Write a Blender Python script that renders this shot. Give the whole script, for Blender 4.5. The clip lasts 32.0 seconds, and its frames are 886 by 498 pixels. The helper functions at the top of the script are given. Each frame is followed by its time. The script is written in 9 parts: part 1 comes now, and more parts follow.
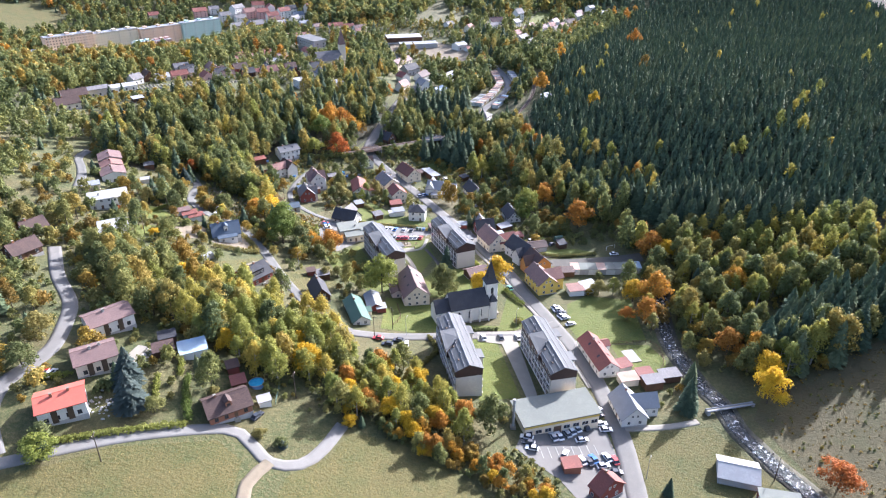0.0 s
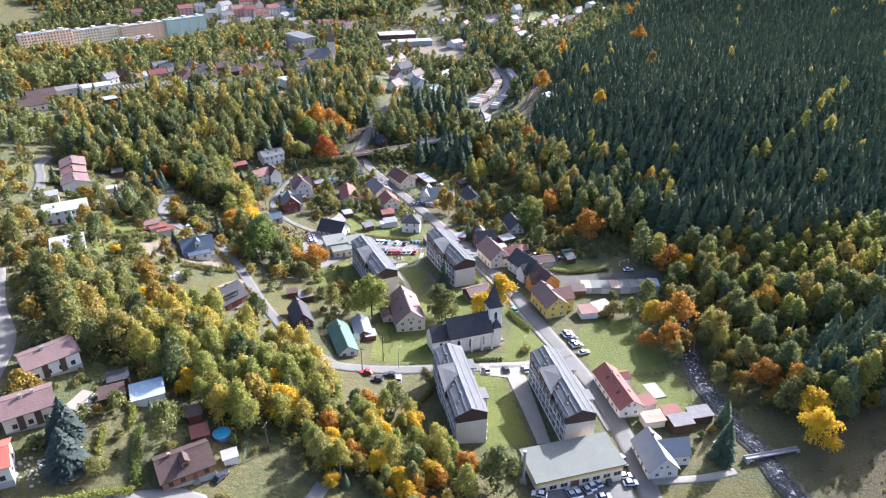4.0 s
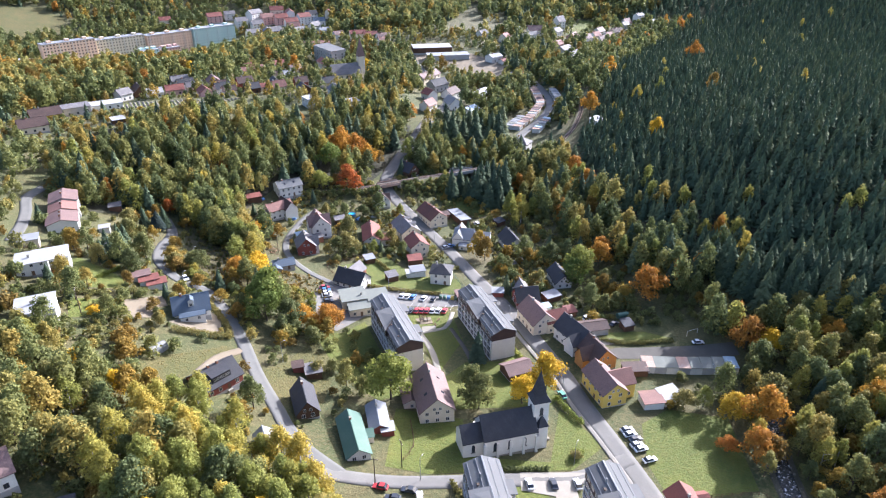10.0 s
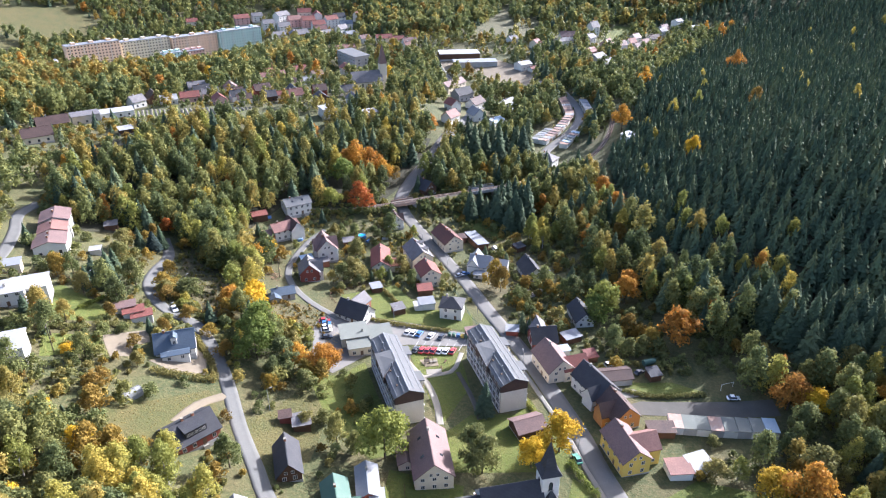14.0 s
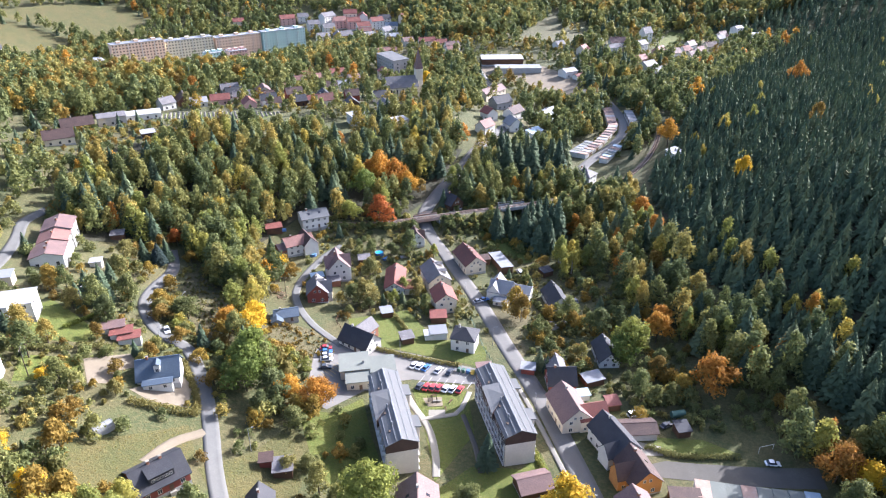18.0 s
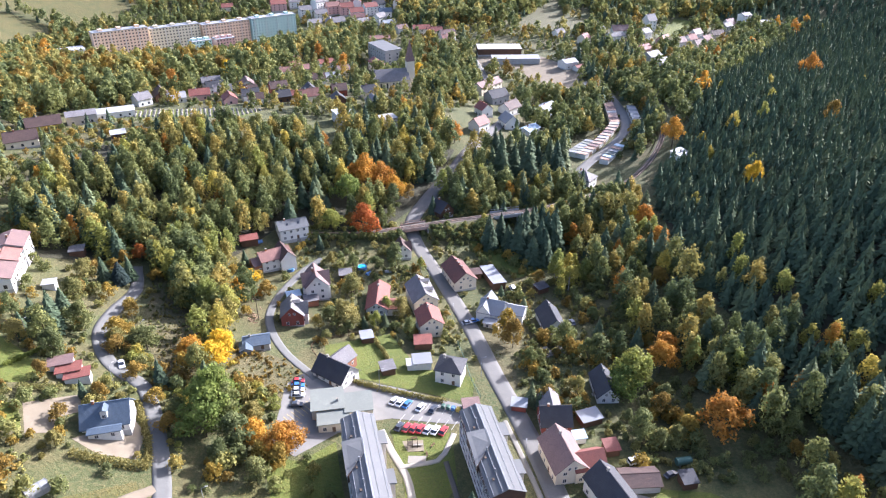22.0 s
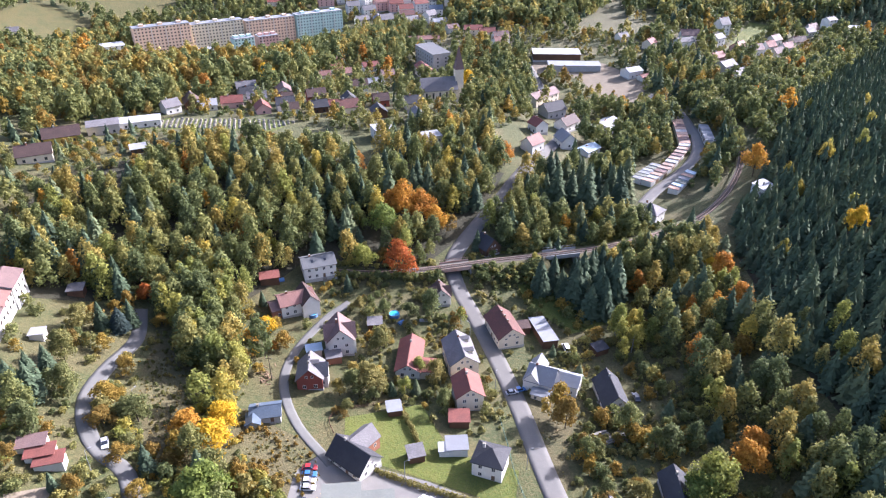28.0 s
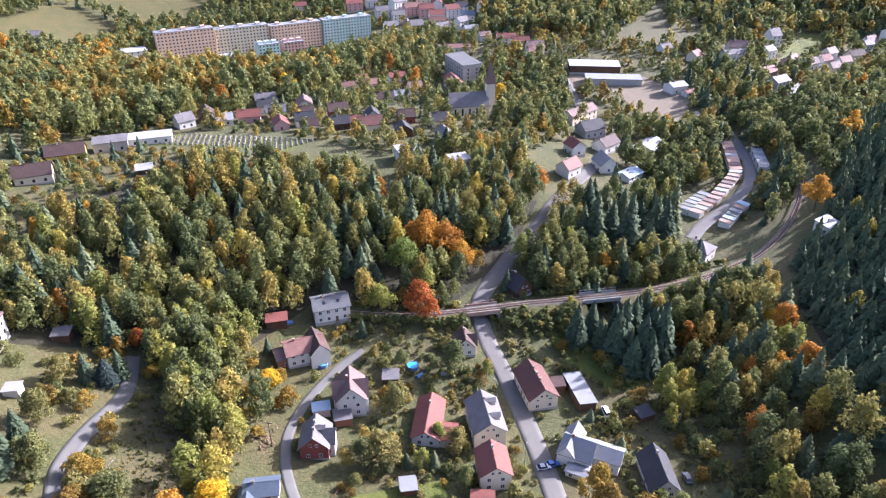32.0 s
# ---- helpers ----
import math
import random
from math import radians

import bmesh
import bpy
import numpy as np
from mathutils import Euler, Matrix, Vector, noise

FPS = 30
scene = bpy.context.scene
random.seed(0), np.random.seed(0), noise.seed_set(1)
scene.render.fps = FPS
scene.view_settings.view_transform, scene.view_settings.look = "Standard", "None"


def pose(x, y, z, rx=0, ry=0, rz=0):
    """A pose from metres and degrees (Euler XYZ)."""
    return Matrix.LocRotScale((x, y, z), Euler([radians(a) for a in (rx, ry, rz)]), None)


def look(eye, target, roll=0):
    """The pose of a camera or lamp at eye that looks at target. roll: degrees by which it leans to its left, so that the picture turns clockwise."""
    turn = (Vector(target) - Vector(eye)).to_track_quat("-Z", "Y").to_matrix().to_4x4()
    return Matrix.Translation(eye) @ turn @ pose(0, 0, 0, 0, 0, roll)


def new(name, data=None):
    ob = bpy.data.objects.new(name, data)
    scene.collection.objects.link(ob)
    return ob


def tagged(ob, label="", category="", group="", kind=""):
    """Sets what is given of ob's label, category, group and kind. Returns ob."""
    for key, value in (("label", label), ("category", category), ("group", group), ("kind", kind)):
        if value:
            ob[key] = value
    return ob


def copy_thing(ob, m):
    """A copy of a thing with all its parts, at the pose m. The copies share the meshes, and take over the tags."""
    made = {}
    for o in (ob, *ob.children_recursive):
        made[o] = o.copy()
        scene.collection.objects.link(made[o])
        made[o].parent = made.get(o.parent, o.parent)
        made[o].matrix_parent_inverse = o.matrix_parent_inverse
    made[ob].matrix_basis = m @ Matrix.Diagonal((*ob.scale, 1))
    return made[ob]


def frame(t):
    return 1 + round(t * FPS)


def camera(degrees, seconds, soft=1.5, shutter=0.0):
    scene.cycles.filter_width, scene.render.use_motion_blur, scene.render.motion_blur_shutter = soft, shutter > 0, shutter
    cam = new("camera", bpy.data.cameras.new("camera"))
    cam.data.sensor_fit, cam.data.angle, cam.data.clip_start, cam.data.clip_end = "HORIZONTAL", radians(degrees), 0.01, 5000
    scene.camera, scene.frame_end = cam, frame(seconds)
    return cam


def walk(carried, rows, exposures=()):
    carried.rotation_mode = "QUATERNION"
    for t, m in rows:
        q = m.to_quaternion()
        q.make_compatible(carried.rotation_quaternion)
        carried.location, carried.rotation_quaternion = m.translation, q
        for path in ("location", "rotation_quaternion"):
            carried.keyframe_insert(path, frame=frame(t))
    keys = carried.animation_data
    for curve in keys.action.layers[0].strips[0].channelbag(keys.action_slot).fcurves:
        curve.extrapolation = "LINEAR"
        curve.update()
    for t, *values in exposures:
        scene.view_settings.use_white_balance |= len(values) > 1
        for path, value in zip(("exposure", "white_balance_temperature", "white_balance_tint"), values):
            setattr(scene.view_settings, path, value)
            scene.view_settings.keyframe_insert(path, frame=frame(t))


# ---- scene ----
cam = camera(65.58, 32.0, 1.15)
PATH = [
    (0, (-0.00, 0.00, 153.40), (62.35, 0, 0.05)),
    (0.5, (-0.06, 3.57, 152.42), (62.31, 0, -0.04)),
    (1, (-0.07, 7.30, 151.41), (62.28, 0, -0.09)),
    (1.5, (-0.13, 11.22, 150.38), (62.24, 0, -0.16)),
    (2, (-0.23, 15.12, 149.31), (62.25, 0, -0.22)),
    (2.5, (-0.38, 19.11, 148.26), (62.28, 0, -0.27)),
    (4.5, (-0.89, 34.78, 144.40), (62.35, 0, -0.47)),
    (5, (-1.18, 38.78, 144.14), (62.37, 0, -0.54)),
    (5.5, (-1.42, 43.16, 144.08), (62.42, 0, -0.60)),
    (6, (-1.48, 47.41, 144.04), (62.48, 0, -0.64)),
    (6.5, (-1.49, 51.65, 143.93), (62.52, 0, -0.67)),
    (7, (-1.64, 55.79, 143.78), (62.59, 0, -0.72)),
    (7.5, (-1.79, 59.71, 143.67), (62.65, 0, -0.76)),
    (8, (-1.92, 63.66, 143.55), (62.68, 0, -0.81)),
    (8.5, (-1.94, 67.67, 143.47), (62.70, 0, -0.84)),
    (9, (-2.00, 71.73, 143.42), (62.71, 0, 0.30)),
    (9.5, (-2.00, 75.69, 143.44), (62.72, 0, 2.34)),
    (10, (-2.05, 79.48, 143.51), (62.73, 0, 2.52)),
    (10.5, (-2.04, 83.25, 143.63), (62.76, 0, 2.51)),
    (11, (-1.79, 86.91, 143.74), (62.77, 0, 2.68)),
    (11.5, (-1.32, 90.28, 143.85), (62.78, 0, 2.83)),
    (12, (-0.58, 93.40, 144.00), (62.74, 0, 3.02)),
    (12.5, (0.48, 96.65, 144.14), (62.72, 0, 5.03)),
    (13, (1.81, 99.76, 144.26), (62.69, 0, 5.42)),
    (13.5, (3.08, 102.77, 144.35), (62.70, 0, 5.43)),
    (14, (4.33, 105.78, 144.37), (62.69, 0, 5.45)),
    (14.5, (5.63, 108.59, 144.27), (62.72, 0, 5.47)),
    (16.5, (11.38, 120.43, 143.22), (62.83, 0, 8.84)),
    (17, (12.68, 123.53, 143.14), (62.81, 0, 9.90)),
    (17.5, (13.65, 126.63, 143.12), (62.78, 0, 9.94)),
    (18, (14.48, 129.69, 143.14), (62.75, 0, 10.07)),
    (18.5, (15.30, 132.95, 143.24), (62.69, 0, 10.09)),
    (19, (15.88, 136.23, 143.38), (62.66, 0, 10.05)),
    (19.5, (16.20, 139.46, 143.53), (62.63, 0, 10.04)),
    (20, (16.30, 142.81, 143.79), (62.59, 0, 10.11)),
    (20.5, (16.33, 146.07, 144.16), (62.54, 0, 10.20)),
    (21, (16.25, 149.34, 144.55), (62.17, 0, 10.19)),
    (21.5, (15.99, 152.61, 144.82), (61.71, 0, 10.16)),
    (22, (15.58, 156.03, 144.93), (61.28, 0, 10.17)),
    (22.5, (15.06, 159.52, 144.94), (60.80, 0, 10.19)),
    (23, (14.52, 163.14, 144.91), (60.63, 0, 10.22)),
    (23.5, (13.79, 166.55, 144.90), (60.63, 0, 10.21)),
    (24, (13.14, 169.99, 144.93), (60.63, 0, 10.19)),
    (24.5, (12.60, 173.47, 145.01), (60.61, 0, 10.20)),
    (25, (12.06, 176.95, 145.06), (60.61, 0, 10.20)),
    (25.5, (11.38, 180.45, 145.09), (60.59, 0, 10.22)),
    (26, (10.74, 183.78, 145.03), (60.61, 0, 11.70)),
    (26.5, (10.25, 187.44, 145.05), (60.61, 0, 14.15)),
    (28.5, (6.71, 201.68, 145.53), (60.54, 0, 14.45)),
    (29, (5.90, 205.44, 145.43), (60.59, 0, 14.46)),
    (29.5, (4.98, 209.27, 145.35), (60.61, 0, 14.46)),
    (30, (4.00, 213.03, 145.31), (60.61, 0, 15.24)),
    (30.5, (3.04, 216.78, 145.33), (60.59, 0, 16.72)),
    (31, (2.11, 220.50, 145.35), (60.57, 0, 17.03)),
    (31.5, (0.99, 224.26, 145.31), (60.58, 0, 17.00)),
    (32, (0.00, 228.00, 145.24), (60.57, 0, 17.01)),
]
walk(cam, [(t, pose(*p, *r)) for t, p, r in PATH], [(0, 1.74, 5530, 19), (9, 1.6, 5530, 19), (14, 1.62, 5530, 18), (20, 1.75, 5530, 20), (25, 1.7, 5540, 23), (32, 1.58, 5540, 28)])

# ---------------------------------------------------------------- light
SUN_DIR = Vector((0.68, 0.73, 0)).normalized() * math.cos(radians(28)) + Vector((0, 0, math.sin(radians(28))))
world = bpy.data.worlds.new("sky")
scene.world = world
world.use_nodes = True
sky = world.node_tree.nodes.new("ShaderNodeTexSky")
sky.sky_type = "NISHITA"
sky.sun_disc = False
sky.sun_elevation = radians(28)
sky.sun_rotation = math.atan2(0.68, 0.73)
sky.air_density, sky.dust_density, sky.ozone_density = 1.0, 4.0, 0.6
world.node_tree.nodes["Background"].inputs["Strength"].default_value = 0.122
world.node_tree.links.new(sky.outputs[0], world.node_tree.nodes["Background"].inputs[0])
sun_data = bpy.data.lights.new("sun", "SUN")
sun_data.energy, sun_data.angle, sun_data.color = 5.0, radians(0.5), (1.0, 0.95, 0.87)
sun = new("sun", sun_data)
sun.matrix_world = look(SUN_DIR * 1500, (0, 0, 0))


# ---------------------------------------------------------------- materials
def material(name, rough=0.8, metal=0.0):
    m = bpy.data.materials.new(name)
    m.use_nodes = True
    b = m.node_tree.nodes["Principled BSDF"]
    b.inputs["Roughness"].default_value, b.inputs["Metallic"].default_value = rough, metal
    return m, m.node_tree, b


def node(nt, kind, **inputs):
    n = nt.nodes.new(kind)
    for key, value in inputs.items():
        n.inputs[key.replace("_", " ")].default_value = value
    return n


def ramp_of(nt, stops):
    r = nt.nodes.new("ShaderNodeValToRGB")
    while len(r.color_ramp.elements) < len(stops):
        r.color_ramp.elements.new(0.5)
    for e, (p, c) in zip(r.color_ramp.elements, stops):
        e.position, e.color = p, (*c, 1)
    return r


def mixed(nt, fac, a, b):
    """A colour mix of two sockets or colours by a socket or number."""
    m = nt.nodes.new("ShaderNodeMix")
    m.data_type = "RGBA"
    for socket, value in ((m.inputs[0], fac), (m.inputs[6], a), (m.inputs[7], b)):
        if isinstance(value, bpy.types.NodeSocket):
            nt.links.new(value, socket)
        else:
            socket.default_value = value if not isinstance(value, tuple) else (*value, 1)
    return m.outputs[2]


def noise_fac(nt, scale, detail=4, lo=0.35, hi=0.65, world_space=True):
    g = nt.nodes.new("ShaderNodeNewGeometry") if world_space else nt.nodes.new("ShaderNodeTexCoord")
    n = node(nt, "ShaderNodeTexNoise", Scale=scale, Detail=detail, Roughness=0.6)
    nt.links.new(g.outputs["Position" if world_space else "Object"], n.inputs["Vector"])
    r = ramp_of(nt, ((lo, (0, 0, 0)), (hi, (1, 1, 1))))
    nt.links.new(n.outputs[0], r.inputs[0])
    return r.outputs[0]


def bump(nt, b, height, strength=0.3, distance=0.05):
    n = node(nt, "ShaderNodeBump", Strength=strength, Distance=distance)
    nt.links.new(height, n.inputs["Height"])
    nt.links.new(n.outputs[0], b.inputs["Normal"])


def plain(name, c, c2=None, rough=0.8, metal=0.0, scale=0.6, fine=6.0, spread=0.12, relief=0.25):
    """Two-scale stained surface: base colour, stain colour, and a small change from thing to thing."""
    m, nt, b = material(name, rough, metal)
    b.inputs["Specular IOR Level"].default_value = 0.25
    c2 = c2 or tuple(v * 0.72 for v in c)
    big, small = noise_fac(nt, scale, 5), noise_fac(nt, fine, 3)
    col = mixed(nt, big, c, c2)
    col = mixed(nt, small, col, mixed(nt, 0.5, c, tuple(v * 0.85 for v in c2)))
    info = nt.nodes.new("ShaderNodeObjectInfo")
    hsv = node(nt, "ShaderNodeHueSaturation")
    mr = node(nt, "ShaderNodeMapRange", To_Min=1 - spread, To_Max=1 + spread)
    nt.links.new(info.outputs["Random"], mr.inputs["Value"])
    nt.links.new(mr.outputs[0], hsv.inputs["Value"])
    nt.links.new(col, hsv.inputs["Color"])
    nt.links.new(hsv.outputs[0], b.inputs["Base Color"])
    bump(nt, b, small, relief)
    return m


def tiled(name, c, c2, rough=0.7, pitch=0.33, metal=0.0):
    """Roof covering: courses across the slope, with patches of wear."""
    m, nt, b = material(name, rough + 0.15, metal)
    b.inputs["Specular IOR Level"].default_value = 0.25
    tc = nt.nodes.new("ShaderNodeTexCoord")
    w = node(nt, "ShaderNodeTexWave", Scale=1 / pitch / 6.283 * 3.14, Distortion=0.6, Detail=1.0)
    w.bands_direction = "Y"
    nt.links.new(tc.outputs["Object"], w.inputs["Vector"])
    big, small = noise_fac(nt, 0.35, 5), noise_fac(nt, 3.5, 4)
    col = mixed(nt, big, c, c2)
    col = mixed(nt, small, col, tuple(v * 0.7 for v in c2))
    col = mixed(nt, w.outputs[0], col, mixed(nt, 0.75, tuple(v * 0.55 for v in c), col))
    nt.links.new(col, b.inputs["Base Color"])
    bump(nt, b, w.outputs[0], 0.5, 0.04)
    return m


def foliage(name, stops, rough=0.65, thin=0.4):
    """Leaves: tone from tree to tree, smaller change from leaf to leaf, light passing through."""
    m, nt, b = material(name, rough)
    b.inputs["Specular IOR Level"].default_value = 0.1
    out = nt.nodes["Material Output"]
    info, geo = nt.nodes.new("ShaderNodeObjectInfo"), nt.nodes.new("ShaderNodeNewGeometry")
    att = nt.nodes.new("ShaderNodeAttribute")
    att.attribute_name = "tone"
    lone_tree = nt.nodes.new("ShaderNodeMath")
    lone_tree.operation = "LESS_THAN"
    nt.links.new(att.outputs["Fac"], lone_tree.inputs[0])
    lone_tree.inputs[1].default_value = 0.0005
    add = nt.nodes.new("ShaderNodeMath")
    add.operation = "MULTIPLY_ADD"
    nt.links.new(info.outputs["Random"], add.inputs[0])
    nt.links.new(lone_tree.outputs[0], add.inputs[1])
    nt.links.new(att.outputs["Fac"], add.inputs[2])
    jit = nt.nodes.new("ShaderNodeMath")
    jit.operation = "MULTIPLY_ADD"
    nt.links.new(geo.outputs["Random Per Island"], jit.inputs[0])
    jit.inputs[1].default_value = 0.13
    nt.links.new(add.outputs[0], jit.inputs[2])
    wrap = nt.nodes.new("ShaderNodeMath")
    wrap.operation = "PINGPONG"
    nt.links.new(jit.outputs[0], wrap.inputs[0])
    wrap.inputs[1].default_value = 1.0
    r = ramp_of(nt, stops)
    nt.links.new(wrap.outputs[0], r.inputs[0])
    hsv = node(nt, "ShaderNodeHueSaturation")
    mr = node(nt, "ShaderNodeMapRange", To_Min=0.84, To_Max=1.16)
    nt.links.new(geo.outputs["Random Per Island"], mr.inputs["Value"])
    nt.links.new(mr.outputs[0], hsv.inputs["Value"])
    nt.links.new(r.outputs[0], hsv.inputs["Color"])
    nt.links.new(hsv.outputs[0], b.inputs["Base Color"])
    tr = nt.nodes.new("ShaderNodeBsdfTranslucent")
    nt.links.new(hsv.outputs[0], tr.inputs["Color"])
    mix = node(nt, "ShaderNodeMixShader", Fac=thin)
    nt.links.new(b.outputs[0], mix.inputs[1])
    nt.links.new(tr.outputs[0], mix.inputs[2])
    nt.links.new(mix.outputs[0], out.inputs[0])
    return m


def ground_material(name, stops, scale=0.03, dry=(0.20, 0.16, 0.07), tufts=0.45):
    m, nt, b = material(name, 0.95)
    g = nt.nodes.new("ShaderNodeNewGeometry")
    n1 = node(nt, "ShaderNodeTexNoise", Scale=scale, Detail=8, Roughness=0.62)
    n2 = node(nt, "ShaderNodeTexNoise", Scale=0.9, Detail=6, Roughness=0.7)
    for n in (n1, n2):
        nt.links.new(g.outputs["Position"], n.inputs["Vector"])
    r = ramp_of(nt, stops)
    nt.links.new(n1.outputs[0], r.inputs[0])
    r2 = ramp_of(nt, ((0.42, (0, 0, 0)), (0.72, (1, 1, 1))))
    nt.links.new(n2.outputs[0], r2.inputs[0])
    col = mixed(nt, r2.outputs[0], r.outputs[0], mixed(nt, 0.6, r.outputs[0], dry))
    tuft = noise_fac(nt, 4.0, 3, 0.4, 0.6)
    col = mixed(nt, tuft, col, mixed(nt, tufts, col, (0.02, 0.03, 0.008)))
    nt.links.new(col, b.inputs["Base Color"])
    bump(nt, b, n2.outputs[0], 0.9, 0.5)
    return m


M = {}
M["ground"] = ground_material("rough_grass", ((0.32, (0.042, 0.057, 0.014)), (0.46, (0.060, 0.068, 0.017)), (0.6, (0.088, 0.074, 0.025)), (0.74, (0.049, 0.058, 0.015))), 0.05)
M["lawn"] = ground_material("mown_lawn", ((0.3, (0.067, 0.092, 0.008)), (0.55, (0.097, 0.120, 0.011)), (0.75, (0.130, 0.128, 0.016))), 0.06, (0.152, 0.131, 0.025))
M["meadow"] = ground_material("dry_meadow", ((0.3, (0.058, 0.069, 0.013)), (0.46, (0.090, 0.084, 0.018)), (0.6, (0.114, 0.093, 0.024)), (0.72, (0.078, 0.078, 0.017))), 0.09, (0.138, 0.102, 0.033), 0.62)
M["brown"] = ground_material("brown_field", ((0.3, (0.076, 0.066, 0.025)), (0.5, (0.105, 0.084, 0.034)), (0.7, (0.080, 0.080, 0.027))), 0.07, (0.126, 0.097, 0.042))
# brown field darkened, with the bank's tree shade put into the colour
M["shaded_slope"] = ground_material("shaded_slope", ((0.3, (0.055, 0.05, 0.02)), (0.5, (0.085, 0.066, 0.027)), (0.7, (0.062, 0.064, 0.02))), 0.07, (0.11, 0.085, 0.035))
M["rough_pasture"] = ground_material("rough_pasture", ((0.3, (0.06, 0.066, 0.026)), (0.5, (0.085, 0.078, 0.034)), (0.7, (0.075, 0.082, 0.03))), 0.04)
M["forest_floor"] = ground_material("forest_floor", ((0.3, (0.02, 0.022, 0.01)), (0.55, (0.035, 0.03, 0.014)), (0.75, (0.05, 0.04, 0.018))), 0.05, (0.05, 0.035, 0.02))
M["bank"] = ground_material("stream_bank", ((0.3, (0.045, 0.042, 0.03)), (0.55, (0.075, 0.068, 0.045)), (0.75, (0.12, 0.105, 0.075))), 0.2, (0.14, 0.125, 0.095))
M["asphalt"] = plain("worn_asphalt", (0.178, 0.17, 0.156), (0.138, 0.132, 0.12), 0.9, scale=0.25, fine=2.5, relief=0.15)
M["asphalt_mid"] = plain("grey_asphalt", (0.138, 0.136, 0.126), (0.107, 0.105, 0.097), 0.92, scale=0.25, fine=2.5, relief=0.15)
M["asphalt_dark"] = plain("patched_asphalt", (0.103, 0.096, 0.081), (0.074, 0.068, 0.058), 0.9, scale=0.2, fine=2.0, relief=0.15)
M["ballast"] = plain("brown_ballast", (0.17, 0.14, 0.11), (0.11, 0.09, 0.075), 0.95, scale=0.4, fine=3.0)
M["gravel"] = plain("pale_gravel", (0.231, 0.192, 0.137), (0.165, 0.136, 0.094), 0.95, scale=0.3, fine=3.0)
M["kerb_stone"] = plain("grey_paving", (0.198, 0.184, 0.155), (0.148, 0.138, 0.115), 0.9, scale=0.3, fine=4)
M["concrete"] = plain("pale_concrete", (0.264, 0.244, 0.202), (0.206, 0.188, 0.155), 0.9, scale=0.3, fine=4)
M["line"] = plain("road_paint", (0.46, 0.45, 0.42), (0.3, 0.29, 0.27), 0.85)
M["water"], _nt, _b = material("stream_water", 0.12)
_foam = noise_fac(_nt, 0.9, 6, 0.56, 0.64)
_nt.links.new(mixed(_nt, _foam, (0.035, 0.04, 0.04), (0.55, 0.56, 0.56)), _b.inputs["Base Color"])
bump(_nt, _b, noise_fac(_nt, 2.2, 4), 0.8, 0.2)
M["split_wood"] = plain("split_wood", (0.36, 0.25, 0.16), (0.2, 0.13, 0.08), 0.9, fine=6)
M["bark"] = plain("bark", (0.10, 0.08, 0.06), (0.05, 0.04, 0.03), 0.95, fine=9)
M["birch_bark"] = plain("birch_bark", (0.50, 0.48, 0.44), (0.12, 0.11, 0.10), 0.85, scale=2.5, fine=9)
M["glass"], _nt, _b = material("window_glass", 0.08)
_b.inputs["Base Color"].default_value = (0.03, 0.035, 0.045, 1)
M["frame"] = plain("window_frame", (0.62, 0.60, 0.56), (0.5, 0.48, 0.45), 0.6)
M["frame_dark"] = plain("dark_frame", (0.10, 0.07, 0.05), (0.06, 0.045, 0.03), 0.6)
M["door"] = plain("door_paint", (0.16, 0.10, 0.06), (0.10, 0.06, 0.04), 0.6)
for _n, _c, _c2 in (("white", (0.68, 0.665, 0.62), (0.55, 0.53, 0.48)), ("cream", (0.70, 0.62, 0.48), (0.55, 0.47, 0.36)), ("yellow", (0.66, 0.47, 0.10), (0.52, 0.38, 0.10)),
                    ("orange", (0.56, 0.27, 0.08), (0.42, 0.2, 0.07)), ("brick", (0.33, 0.15, 0.09), (0.24, 0.11, 0.07)), ("timber", (0.13, 0.07, 0.04), (0.07, 0.04, 0.025)),
                    ("redbrown", (0.25, 0.07, 0.05), (0.16, 0.05, 0.04)), ("grey_render", (0.40, 0.39, 0.37), (0.30, 0.29, 0.27)), ("pink", (0.62, 0.38, 0.33), (0.5, 0.3, 0.26)),
                    ("peach", (0.78, 0.56, 0.40), (0.68, 0.48, 0.34)), ("mint", (0.52, 0.70, 0.64), (0.44, 0.58, 0.53)), ("sand", (0.76, 0.66, 0.47), (0.64, 0.55, 0.4)), ("blue_paint", (0.10, 0.20, 0.38), (0.08, 0.15, 0.28))):
    M[_n] = plain(_n + "_wall", _c, _c2, 0.88, scale=0.35, fine=3.0, spread=0.06)
for _n, _c, _c2 in (("red_tile", (0.27, 0.09, 0.068), (0.19, 0.075, 0.06)), ("pink_tile", (0.30, 0.155, 0.125), (0.22, 0.12, 0.1)), ("mauve_tile", (0.235, 0.15, 0.133), (0.175, 0.118, 0.108)),
                    ("brown_red", (0.18, 0.075, 0.06), (0.12, 0.06, 0.05)), ("brown_tile", (0.12, 0.075, 0.06), (0.075, 0.05, 0.045)), ("black_slate", (0.035, 0.037, 0.045), (0.06, 0.06, 0.065)), ("blue_slate", (0.085, 0.12, 0.17), (0.11, 0.14, 0.175)), ("grey_tile", (0.22, 0.21, 0.21), (0.15, 0.14, 0.14))):
    M[_n] = tiled(_n, _c, _c2, 0.55)
